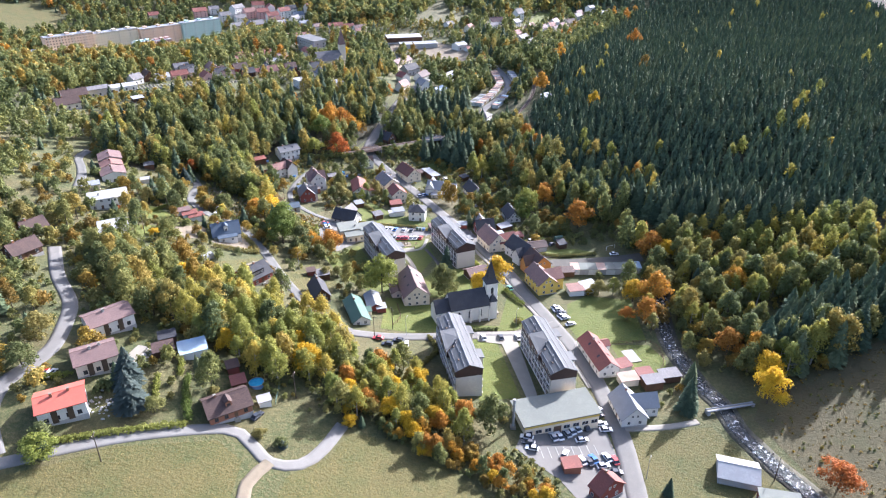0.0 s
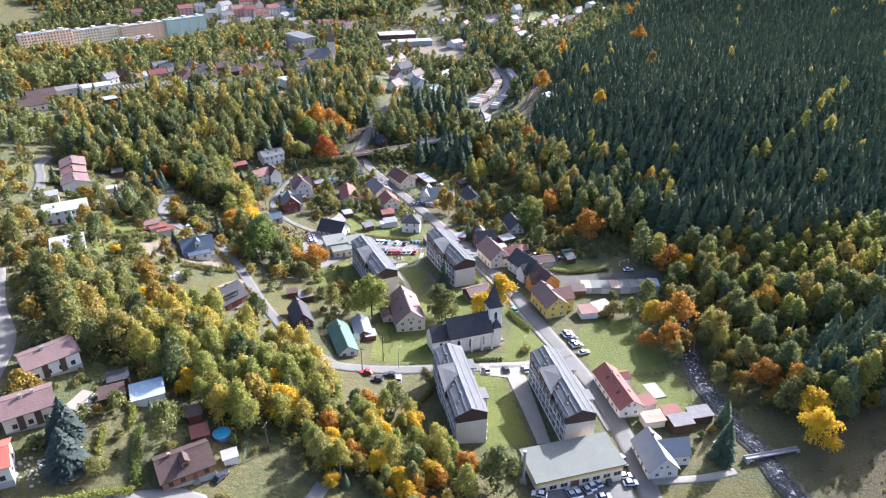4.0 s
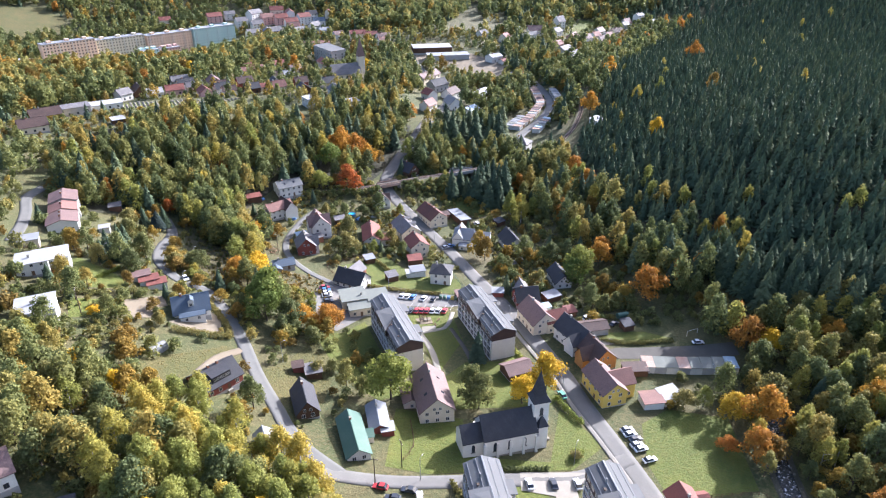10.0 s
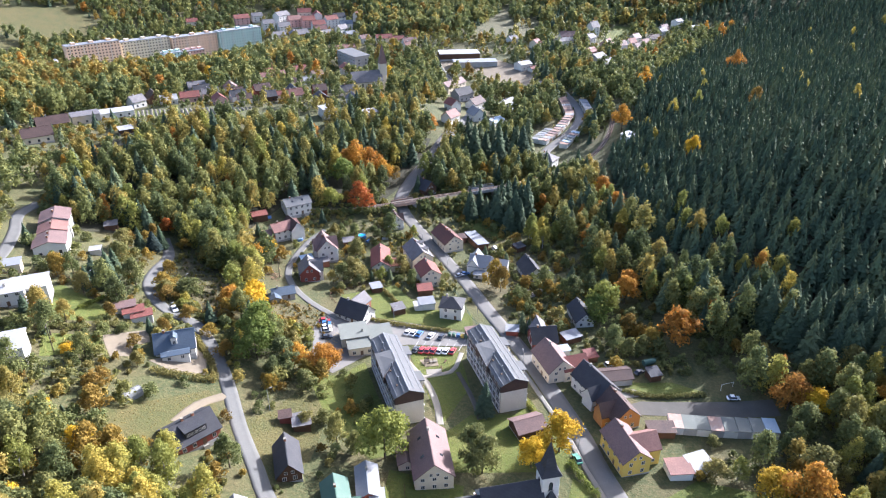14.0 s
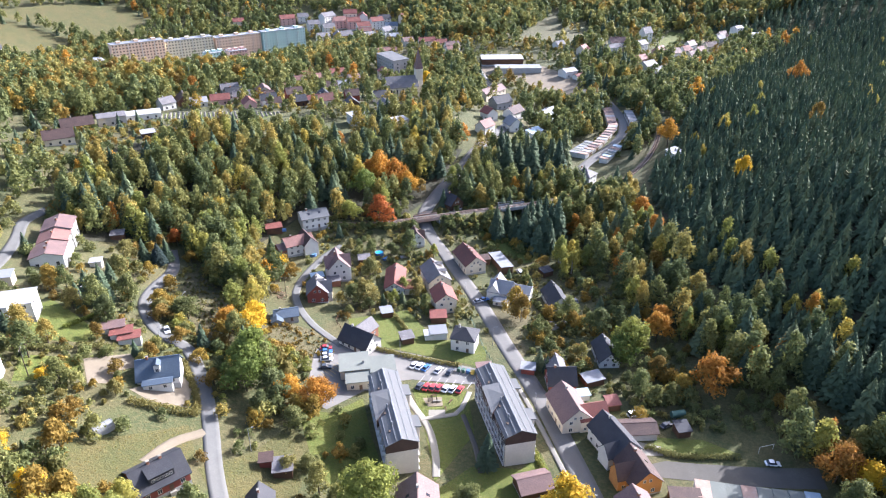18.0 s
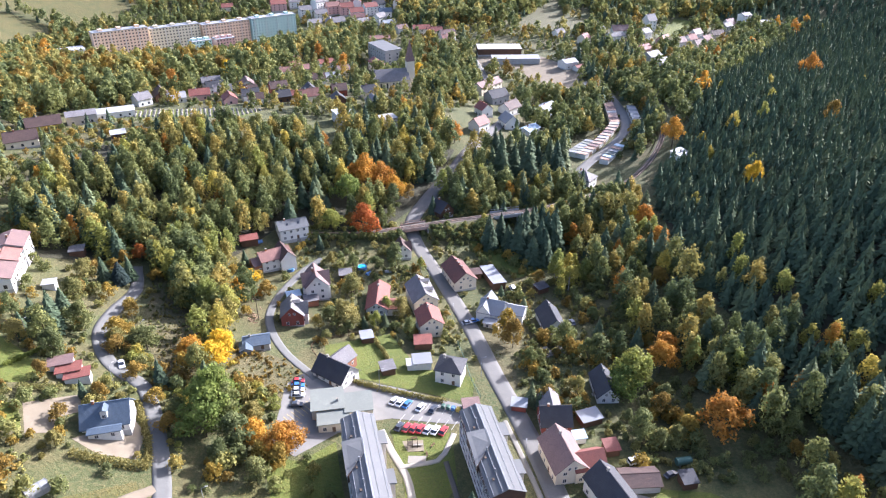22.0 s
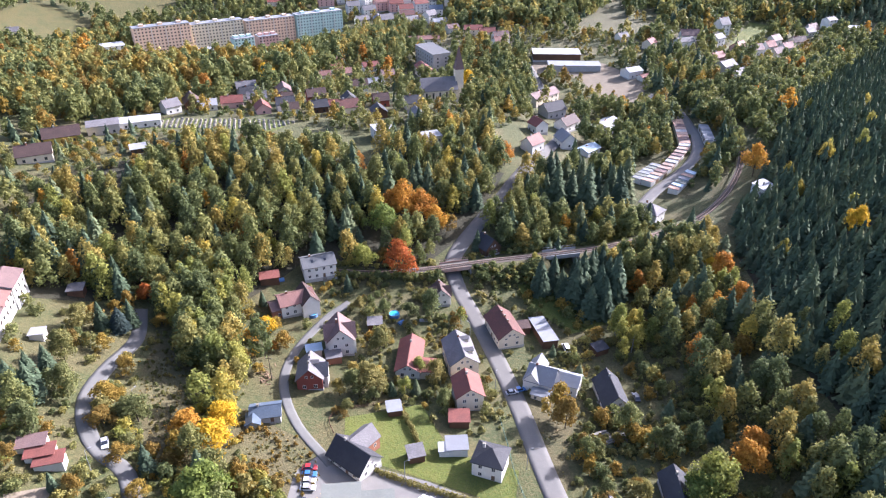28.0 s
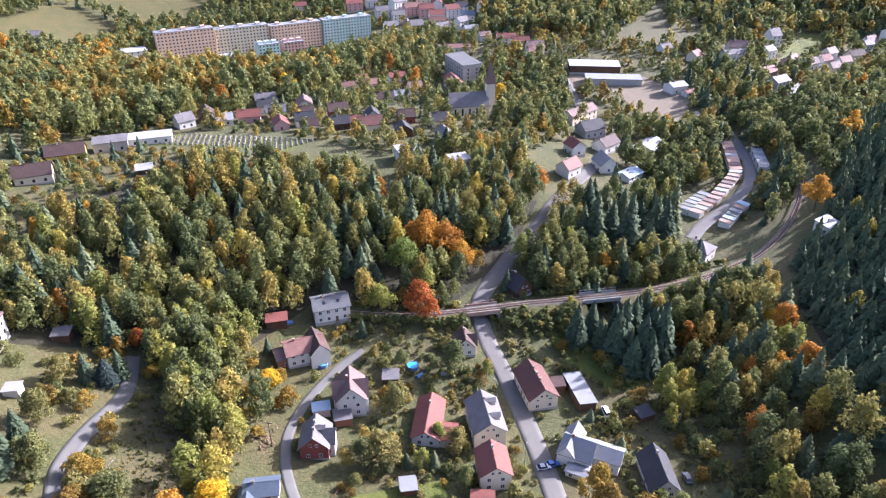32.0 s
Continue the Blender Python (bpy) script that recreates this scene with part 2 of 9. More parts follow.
for _n, _c, _c2, _r in (("red_metal", (0.42, 0.11, 0.075), (0.34, 0.10, 0.07), 0.5), ("green_metal", (0.05, 0.11, 0.08), (0.08, 0.13, 0.10), 0.5), ("grey_metal", (0.25, 0.258, 0.27), (0.19, 0.197, 0.206), 0.6),
                        ("block_metal", (0.13, 0.132, 0.132), (0.1, 0.102, 0.102), 0.7), ("white_metal", (0.35, 0.35, 0.345), (0.27, 0.27, 0.265), 0.6), ("rust_metal", (0.30, 0.16, 0.10), (0.36, 0.30, 0.26), 0.7), ("blue_metal", (0.30, 0.40, 0.48), (0.36, 0.42, 0.46), 0.45)):
    M[_n] = plain(_n, _c, _c2, _r + 0.12, 0.0, scale=0.22, fine=1.6, relief=0.1)

M["roof_felt"] = plain("roof_felt", (0.172, 0.182, 0.157), (0.142, 0.15, 0.13), 0.92, scale=0.2, fine=1.5)
GREENS = ((0.0, (0.095, 0.12, 0.05)), (0.4, (0.158, 0.175, 0.06)), (0.7, (0.218, 0.214, 0.068)), (0.9, (0.272, 0.237, 0.068)), (1.0, (0.34, 0.25, 0.06)))
M["straw"] = foliage("straw_grass", ((0.0, (0.11, 0.12, 0.035)), (0.5, (0.18, 0.155, 0.05)), (1.0, (0.27, 0.205, 0.08))))
M["leaf_mixed"] = foliage("leaf_mixed", GREENS)
M["leaf_green"] = foliage("leaf_green", ((0.0, (0.112, 0.152, 0.037)), (0.5, (0.162, 0.198, 0.044)), (1.0, (0.232, 0.24, 0.053))))
M["leaf_olive"] = foliage("leaf_olive", ((0.0, (0.105, 0.125, 0.05)), (0.5, (0.158, 0.166, 0.058)), (1.0, (0.24, 0.203, 0.064))))
M["leaf_birch"] = foliage("leaf_birch", ((0.0, (0.198, 0.228, 0.064)), (0.5, (0.275, 0.278, 0.068)), (0.85, (0.35, 0.31, 0.07)), (1.0, (0.44, 0.34, 0.066))), 0.65, 0.48)
M["leaf_yellow"] = foliage("leaf_yellow", ((0.0, (0.40, 0.27, 0.03)), (0.6, (0.56, 0.37, 0.025)), (1.0, (0.62, 0.42, 0.03))))
M["leaf_orange"] = foliage("leaf_orange", ((0.0, (0.29, 0.145, 0.032)), (0.5, (0.40, 0.19, 0.034)), (1.0, (0.47, 0.27, 0.038))))
M["leaf_red"] = foliage("leaf_red", ((0.0, (0.26, 0.07, 0.03)), (0.5, (0.36, 0.105, 0.032)), (1.0, (0.42, 0.18, 0.036))))
M["leaf_rust"] = foliage("leaf_rust", ((0.0, (0.165, 0.118, 0.034)), (0.5, (0.235, 0.152, 0.035)), (1.0, (0.295, 0.208, 0.04))))
M["needle"] = foliage("spruce_needle", ((0.0, (0.053, 0.077, 0.047)), (0.5, (0.072, 0.100, 0.056)), (0.85, (0.098, 0.126, 0.064)), (1.0, (0.125, 0.14, 0.068))), 0.85, 0.06)
M["needle_blue"] = foliage("blue_needle", ((0.0, (0.034, 0.05, 0.044)), (1.0, (0.055, 0.072, 0.063))), 0.7, 0.1)


# ---------------------------------------------------------------- mesh helpers
def mesh_of(name, verts, faces, mat):
    me = bpy.data.meshes.new(name)
    me.from_pydata(verts, [], faces)
    me.materials.append(mat)
    return me


def part(name, bm, mat, parent=None, label=""):
    me = bpy.data.meshes.new(name)
    if isinstance(bm, bmesh.types.BMesh):
        bm.to_mesh(me)
        bm.free()
        me.materials.append(mat)
    else:
        me = bm
    ob = new(name, me)
    ob.parent = parent
    if label:
        ob["label"] = label
    return ob


def box(bm, x0, x1, y0, y1, z0, z1, bevel=0.0):
    r = bmesh.ops.create_cube(bm, size=1.0)
    vs = r["verts"]
    for v in vs:
        v.co = Vector(((x0 + x1) / 2 + v.co.x * (x1 - x0), (y0 + y1) / 2 + v.co.y * (y1 - y0), (z0 + z1) / 2 + v.co.z * (z1 - z0)))
    if bevel:
        es = list({e for v in vs for e in v.link_edges})
        bmesh.ops.bevel(bm, geom=es, offset=bevel, segments=1, affect="EDGES")
    return vs


def boxed(name, x0, x1, y0, y1, z0, z1, mat, parent=None, label="", bevel=0.03):
    bm = bmesh.new()
    box(bm, x0, x1, y0, y1, z0, z1, bevel)
    return part(name, bm, mat, parent, label)


def prism(bm, profile, x0, x1, shear=0.0):
    """A closed profile of (y, z) pushed from x0 to x1."""
    a = [bm.verts.new((x0, y, z)) for y, z in profile]
    b = [bm.verts.new((x1, y, z)) for y, z in profile]
    bm.faces.new(a[::-1])
    bm.faces.new(b)
    n = len(profile)
    for i in range(n):
        bm.faces.new((a[i], a[(i + 1) % n], b[(i + 1) % n], b[i]))


def rod(bm, a, b, r0, r1=None, sides=6):
    """A tapered round bar between two points."""
    a, b = Vector(a), Vector(b)
    q = (b - a).to_track_quat("Z", "Y")
    r1 = r0 if r1 is None else r1
    ring = [[bm.verts.new(p + q @ Vector((math.cos(t) * r, math.sin(t) * r, 0))) for t in [6.2832 * k / sides for k in range(sides)]] for p, r in ((a, r0), (b, r1))]
    for k in range(sides):
        bm.faces.new((ring[0][k], ring[0][(k + 1) % sides], ring[1][(k + 1) % sides], ring[1][k]))
    bm.faces.new(ring[0][::-1])
    bm.faces.new(ring[1])


def thing(name, x, y, z, heading, label, category, group="", kind=""):
    e = new(name)
    e.matrix_world = pose(x, y, z, 0, 0, heading)
    return tagged(e, label, category, group, kind)


# ---------------------------------------------------------------- terrain
HILLS = []


def hill(x, y, reach, rise):
    HILLS.append((x, y, reach, rise))


LEVEL = 97.7
hill(-700, 100, 300, 8.5)
hill(-700, 350, 300, -15.4)
hill(-700, 600, 300, -26.2)
hill(-700, 850, 300, -1.7)
hill(-700, 1100, 300, 1.5)
hill(-350, 100, 300, 5.4)
hill(-350, 350, 300, 4.3)
hill(-350, 600, 300, -9.1)
hill(-350, 850, 300, -9.1)
hill(-350, 1100, 300, -29.7)
hill(0, 100, 300, -46.6)
hill(0, 350, 300, 4.6)
hill(0, 600, 300, -31.4)
hill(0, 850, 300, -78.1)
hill(0, 1100, 300, 33.2)
hill(350, 100, 300, -49.0)
hill(350, 350, 300, 39.4)
hill(350, 600, 300, 7.7)
hill(350, 850, 300, -92.7)
hill(350, 1100, 300, 64.0)
hill(700, 100, 300, -22.9)
hill(700, 350, 300, -5.7)
hill(700, 600, 300, 2.5)
hill(700, 850, 300, -11.1)
hill(700, 1100, 300, 48.1)
hill(-225, 110, 62, 4.4)
hill(-225, 174, 62, 0.9)
hill(-225, 238, 62, -7.7)
hill(-225, 302, 62, 6.9)
hill(-225, 366, 62, 0.7)
hill(-225, 430, 62, -0.4)
hill(-225, 494, 62, -8.0)
hill(-225, 558, 62, 3.1)
hill(-161, 110, 62, -10.4)
hill(-161, 174, 62, 2.8)
hill(-161, 238, 62, -8.0)
hill(-161, 302, 62, 11.2)
hill(-161, 366, 62, -20.0)
hill(-161, 430, 62, 14.1)
hill(-161, 494, 62, 10.6)
hill(-161, 558, 62, -1.4)
hill(-97, 110, 62, -14.3)
hill(-97, 174, 62, 18.9)
hill(-97, 238, 62, -9.1)
hill(-97, 302, 62, 7.5)
hill(-97, 366, 62, -17.7)
hill(-97, 430, 62, 0.6)
hill(-97, 494, 62, -8.4)
hill(-97, 558, 62, 11.3)
hill(-33, 110, 62, -6.6)
hill(-33, 174, 62, 0.9)
hill(-33, 238, 62, -20.8)
hill(-33, 302, 62, -7.6)
hill(-33, 366, 62, 3.0)
hill(-33, 430, 62, -3.0)
hill(-33, 494, 62, 5.3)
hill(-33, 558, 62, 12.8)
hill(31, 110, 62, -10.7)
hill(31, 174, 62, -3.7)
hill(31, 238, 62, 6.5)
hill(31, 302, 62, 3.1)
hill(31, 366, 62, -7.0)
hill(31, 430, 62, -17.8)
hill(31, 494, 62, 1.9)
hill(31, 558, 62, -24.2)
hill(95, 110, 62, -10.4)
hill(95, 174, 62, -2.8)
hill(95, 238, 62, -15.2)
hill(95, 302, 62, -14.3)
hill(95, 366, 62, -10.7)
hill(95, 430, 62, 11.7)
hill(95, 494, 62, -6.7)
hill(95, 558, 62, 26.0)
hill(159, 110, 62, -11.1)
hill(159, 174, 62, -2.9)
hill(159, 238, 62, -1.2)
hill(159, 302, 62, 9.1)
hill(159, 366, 62, 6.5)
hill(159, 430, 62, 25.8)
hill(159, 494, 62, -17.5)
hill(159, 558, 62, 2.1)
hill(223, 110, 62, 4.2)
hill(223, 174, 62, 7.6)
hill(223, 238, 62, -13.4)
hill(223, 302, 62, 0.2)
hill(223, 366, 62, -9.3)
hill(223, 430, 62, -4.2)
hill(223, 494, 62, 17.9)
hill(223, 558, 62, 0.1)
hill(-340, 760, 110, 15.5)
hill(-420, 740, 110, -27.8)
hill(-300, 860, 110, -22.2)
hill(-150, 740, 110, 14.2)
hill(0, 700, 110, 9.9)
hill(130, 700, 110, 15.5)
hill(-20, 860, 110, 25.8)
hill(260, 640, 110, 11.1)
hill(-300, 560, 110, 8.7)
hill(-420, 560, 110, -4.6)
_HX, _HY, _HR, _HA = (np.array(c, float) for c in zip(*HILLS))


def heights(x, y):
    x, y = np.asarray(x, float), np.asarray(y, float)
    out = np.full(x.shape, LEVEL)
    for cx, cy, r, a in zip(_HX, _HY, _HR, _HA):
        out += a * np.exp(-((x - cx) ** 2 + (y - cy) ** 2) / (2 * r * r))
    return out


def height(x, y):
    return float(LEVEL + np.sum(_HA * np.exp(-((x - _HX) ** 2 + (y - _HY) ** 2) / (2 * _HR ** 2))))


def inside(px, py, poly):
    px, py = np.asarray(px), np.asarray(py)
    res = np.zeros(px.shape, bool)
    n = len(poly)
    for i in range(n):
        (x0, y0), (x1, y1) = poly[i], poly[(i + 1) % n]
        if y0 == y1:
            continue
        res ^= ((y0 > py) != (y1 > py)) & (px < (x1 - x0) * (py - y0) / (y1 - y0) + x0)
    return res


def build_ground():
    xs = np.unique(np.concatenate([np.arange(-5200, -900, 430), np.arange(-900, 900.1, 6.0), np.arange(900, 5300, 430)]))
    ys = np.unique(np.concatenate([np.arange(-4000, -100, 390), np.arange(-100, 1250.1, 6.0), np.arange(1250, 6000, 470)]))
    X, Y = np.meshgrid(xs, ys)
    Z = heights(X, Y)
    nx, ny = len(xs), len(ys)
    co = np.stack([X, Y, Z], 2).reshape(-1, 3)
    i = (np.arange(ny - 1)[:, None] * nx + np.arange(nx - 1)[None, :]).reshape(-1)
    quads = np.stack([i, i + 1, i + 1 + nx, i + nx], 1)
    return numpy_mesh("ground", co, quads, M["ground"])


def numpy_mesh(name, co, quads, mat, tone=None):
    me = bpy.data.meshes.new(name)
    k = quads.shape[1]
    me.vertices.add(len(co))
    me.vertices.foreach_set("co", np.ascontiguousarray(co, dtype=np.float32).reshape(-1))
    me.loops.add(quads.size)
    me.loops.foreach_set("vertex_index", np.ascontiguousarray(quads, dtype=np.int32).reshape(-1))
    me.polygons.add(len(quads))
    me.polygons.foreach_set("loop_start", np.arange(0, quads.size, k, dtype=np.int32))
    me.polygons.foreach_set("loop_total", np.full(len(quads), k, dtype=np.int32))
    if tone is not None:
        a = me.attributes.new("tone", "FLOAT", "POINT")
        a.data.foreach_set("value", np.ascontiguousarray(tone, dtype=np.float32))
    me.update(calc_edges=True)
    me.materials.append(mat)
    return me


ground = tagged(new("ground", build_ground()), "rough autumn grass on valley floor and hillsides", "ground", kind="structure")
for _p in ground.data.polygons:
    _p.use_smooth = True


def smooth_line(pts, step=3.0):
    """A Catmull-Rom line through points of the plan, at even steps."""
    p = [Vector(q) for q in pts]
    p = [2 * p[0] - p[1], *p, 2 * p[-1] - p[-2]]
    out = []
    for i in range(1, len(p) - 2):
        n = max(1, int((p[i + 1] - p[i]).length / step))
        for k in range(n):
            t = k / n
            out.append(0.5 * (2 * p[i] + (p[i + 1] - p[i - 1]) * t + (2 * p[i - 1] - 5 * p[i] + 4 * p[i + 1] - p[i + 2]) * t * t + (3 * p[i] - p[i - 1] - 3 * p[i + 1] + p[i + 2]) * t ** 3))
    out.append(p[-2])
    return out


CLEAR = []          # lines and radii kept free of scattered trees
CLEAR_POLY = []


def ribbon(name, pts, width, mat, label, category, lift=0.14, kind="structure", level=None, skirt=0.25):
    """A strip laid over the ground, with a thickness at its edges."""
    line = smooth_line(pts)
    co, quads = [], []
    for i, p in enumerate(line):
        d = (line[min(i + 1, len(line) - 1)] - line[max(i - 1, 0)]).normalized()
        n = Vector((-d.y, d.x))
        z0 = height(p.x, p.y)
        for s, dz in ((-1, -skirt), (-1, 0), (-0.5, 0.03), (0, 0.05), (0.5, 0.03), (1, 0), (1, -skirt)):
            q = p + n * (s * width / 2 + (0.05 * s if dz < 0 else 0))
            z = (max(height(q.x, q.y), z0 - 0.4) if level is None else level(p)) + lift + dz
            co.append((q.x, q.y, z))
        CLEAR.append((p.x, p.y, width / 2 + 1.6))
    for i in range(len(line) - 1):
        for k in range(6):
            a = i * 7 + k
            quads.append((a, a + 1, a + 8, a + 7))
    me = numpy_mesh(name, np.array(co), np.array(quads)[:, ::-1], mat)
    return tagged(new(name, me), label, category, kind=kind)


def patch(name, poly, mat, label, category, lift=0.07, step=3.0, clear=True):
    """A piece of ground with its own surface, draped over the terrain."""
    from mathutils.geometry import delaunay_2d_cdt
    ring = []
    for i in range(len(poly)):
        a, b = Vector(poly[i]), Vector(poly[(i + 1) % len(poly)])
        n = max(1, int((b - a).length / step))
        ring += [a.lerp(b, k / n) for k in range(n)]
    xs, ys = [p[0] for p in poly], [p[1] for p in poly]
    gx, gy = np.meshgrid(np.arange(min(xs), max(xs), step), np.arange(min(ys), max(ys), step))
    gx, gy = gx.reshape(-1), gy.reshape(-1)
    ok = inside(gx, gy, poly)
    pts = ring + [Vector((x, y)) for x, y in zip(gx[ok], gy[ok])]
    n = len(ring)
    v, e, f, *_ = delaunay_2d_cdt(pts, [(i, (i + 1) % n) for i in range(n)], [], 1, 0.01)
    me = mesh_of(name, [(p.x, p.y, height(p.x, p.y) + lift) for p in v], f, mat)
    if clear:
        CLEAR_POLY.append(list(poly))
    return tagged(new(name, me), label, category, kind="structure")


# ---------------------------------------------------------------- roads and open ground
MAIN = [(30, -60), (40, 20), (49, 80), (54, 120), (56, 142), (57, 163), (56, 179), (53, 200), (48, 217), (41, 237), (35, 254), (31, 268), (25, 284), (18, 302), (10, 320), (1, 339), (-8, 360), (-16, 377), (-25, 394), (-34, 409), (-44, 424), (-50, 437), (-50, 447), (-48, 457), (-45, 470), (-40, 489), (-34, 519), (-26, 552), (-21, 579), (-24, 610), (-40, 660), (-60, 720)]
ribbon("road", MAIN, 6.4, M["asphalt"], "worn grey asphalt main road through the village", "road")
ribbon("side_road", [(-35, 212), (-46, 220), (-53, 228), (-58, 236), (-68, 251), (-79, 270), (-90, 286), (-100, 297), (-109, 300), (-117, 305), (-126, 316), (-131, 331), (-134, 348), (-143, 363)], 4.4, M["asphalt_mid"], "narrow grey asphalt road climbing the slope", "road", 0.16)
ribbon("church_lane", [(-40, 211), (-22, 212), (-5, 215), (12, 218), (30, 221), (45, 230)], 5.0, M["asphalt"], "grey asphalt lane beside the church", "road", 0.18)
ribbon("farm_road", [(-230, 60), (-180, 92), (-130, 118), (-110, 126), (-99, 132), (-82, 140), (-61, 147), (-54, 144), (-47, 138), (-39, 139), (-34, 146), (-30, 157)], 3.7, M["asphalt"], "narrow asphalt road round the meadow", "road", 0.16)
ribbon("farm_track", [(-62, 20), (-56, 70), (-51, 118), (-51, 130), (-47, 138)], 3.4, M["gravel"], "pale gravel track branching off the road", "road", 0.2)
ribbon("upper_road", [(-112, 128), (-120, 140), (-122, 151), (-119, 160), (-117, 168), (-119, 180), (-124, 194), (-137, 212), (-150, 235)], 4.6, M["asphalt"], "asphalt road above the garden houses", "road", 0.18)
ribbon("mill_lane", [(-56, 322), (-72, 334), (-84, 350), (-88, 367), (-86, 387), (-81, 400)], 3.0, M["asphalt_mid"], "worn grey lane between gardens", "road", 0.18)
ribbon("terrace_road", [(-172, 300), (-178, 316), (-186, 332), (-194, 346), (-196, 362)], 4.2, M["asphalt_mid"], "asphalt road beside the terrace house", "road", 0.16)
patch("car_park", [(-60, 326), (-29, 325), (-4, 321), (1, 316), (-9, 312), (-28, 310), (-38, 305), (-50, 287), (-58, 290), (-64, 316)], M["asphalt"], "grey asphalt car park with bay lines", "car park", 0.12)
patch("lower_car_park", [(22, 158), (24, 163), (52, 173), (53.5, 160), (53.5, 136), (40, 137), (34, 147), (27, 153)], M["asphalt"], "worn asphalt car park below the hall", "car park", 0.12)
patch("plaza", [(13, 221), (33, 223), (28, 216), (32, 183), (28, 182), (22, 213), (13, 214)], M["concrete"], "pale paved court between the blocks", "pavement", 0.22)
STREAM = [(98, 266), (95, 256), (91, 245), (88, 226), (88, 213), (91, 194), (95, 183), (96, 172), (99, 163), (102, 154), (106, 146), (112, 125), (118, 105), (122, 60), (126, 0), (124, -60)]
ribbon("stream_bed", STREAM, 8.0, M["bank"], "dark stony stream bank", "river bank", 0.05)
ribbon("river", STREAM, 4.6, M["water"], "shallow rippled stream over stones", "river", 0.22)
ribbon("sidewalk", [(51, 190), (44, 218), (37, 238), (31, 254), (27, 267), (21, 282), (14, 299), (6, 317)], 1.5, M["kerb_stone"], "grey narrow pavement with kerb beside the main road", "pavement", 0.27)
ribbon("footpath", [(-29.8, 304.2), (-24.7, 296.5), (-18.4, 288.2), (-14.2, 278), (-12, 268)], 2.2, M["concrete"], "pale concrete footpath beside the block", "path", 0.16)
ribbon("footpath_cross", [(-21.0, 290.9), (-11.1, 295.7), (-9.6, 299.0), (-8.3, 307.9)], 1.6, M["concrete"], "pale concrete footpath across the lawn", "path", 0.2)
ribbon("footpath_side", [(-8.7, 296), (-3.0, 282.5), (0, 272)], 1.5, M["asphalt_dark"], "narrow grey footpath along the block", "path", 0.18)
ribbon("drive", [(-84, 246), (-82.0, 256), (-77, 263.5)], 3.0, M["gravel"], "pale sandy drive to the dark house", "path", 0.16)
ribbon("stone_path", [(59, 171), (68, 172), (75, 173.1), (84.5, 175.5)], 2.4, M["concrete"], "pale stone slab path to the footbridge", "path", 0.16)
patch("lawn_blocks", [(9, 219), (20, 215), (26, 182), (12, 178), (8, 196)], M["lawn"], "mown green lawn between the blocks", "lawn")
patch("lawn_court", [(-27, 305), (-9, 308), (-4, 288), (-12, 266), (-18, 284)], M["lawn"], "mown green lawn of the court", "lawn")
patch("lawn_church", [(-24, 246), (-3, 243), (-3, 226), (22, 226), (27, 250), (31, 247), (38, 234), (28, 223.5), (6, 221), (-12, 217), (-24, 218)], M["lawn"], "mown green lawn round the church", "lawn")
patch("lawn_orange", [(52, 246), (62, 254), (80, 251), (79, 221), (66, 218), (53, 216), (50, 228)], M["lawn"], "open green lawn beside the car bays", "lawn")
patch("lawn_villa", [(-60, 342), (-40, 356), (-26, 338), (-6, 337), (-5, 323), (-29, 325.5), (-47, 327), (-56, 331)], M["lawn"], "bright green lawn of village gardens", "lawn")
patch("brown_slope", [(-89, 334), (-77, 330.5), (-68, 328.5), (-61, 322.5), (-57, 317), (-58, 309), (-62, 307), (-70, 312), (-78, 316), (-86, 322)], M["brown"], "brown rough grass on the slope above the car park", "slope", 0.08)
patch("tan_slope", [(-128, 348), (-127, 356), (-113, 344), (-102, 335), (-96, 320), (-97, 308), (-102, 307), (-107, 313), (-115, 323), (-123, 335)], M["brown"], "tan dry grass between the shrubs on the slope", "slope", 0.08)
patch("lawn_villas", [(-148.7, 290.5), (-148.2, 299.8), (-134, 294.6), (-123.5, 288.6), (-126, 283), (-137.7, 276.9)], M["lawn"], "mown garden lawn behind the white villa", "lawn")
patch("lawn_orchard", [(-135, 269), (-122, 275.5), (-115, 268), (-128.8, 258)], M["lawn"], "garden lawn with a lone yellow tree", "lawn", clear=False)
patch("lawn_rail", [(-8, 446), (19, 452), (24, 428), (2, 412), (-18, 426), (-24, 440)], M["lawn"], "yellow-green garden grass below the railway", "lawn", clear=False)
patch("lawn_garden", [(50, 298), (64, 299), (74, 294), (56, 291), (49, 293.6)], M["lawn"], "mown garden lawn behind the houses", "lawn")
patch("lawn_mid", [(-17, 262), (-8, 247.5), (24, 252), (28, 256), (22, 270), (16, 284), (11, 276), (-3, 274), (-10, 264.5)], M["lawn"], "mown green lawn below the blocks", "lawn", 0.09, clear=False)
patch("lawn_west", [(-58, 284), (-45, 262), (-30, 249), (-21, 254), (-25, 264), (-34, 280), (-41, 296), (-48, 286)], M["lawn"], "green orchard grass west of the block", "lawn", 0.09, clear=False)
patch("lawn_red", [(64, 217), (79, 218), (83, 208), (80, 197), (68, 195), (66, 206)], M["lawn"], "mown garden lawn beside the red-roofed house", "lawn")
patch("lawn_south", [(60, 169), (88, 173), (94, 160), (99, 143), (108, 120), (112, 60), (112, -20), (44, -20), (46, 20), (55, 80), (60, 120)], M["meadow"], "sunlit grass beside the stream", "meadow")
patch("meadow_low", [(-112, 121), (-99, 127), (-87, 135), (-62, 142.5), (-54, 137), (-54, 120), (-60, 70), (-68, 20), (-170, 20), (-150, 80)], M["meadow"], "dry yellow-green meadow inside the road bend", "meadow")
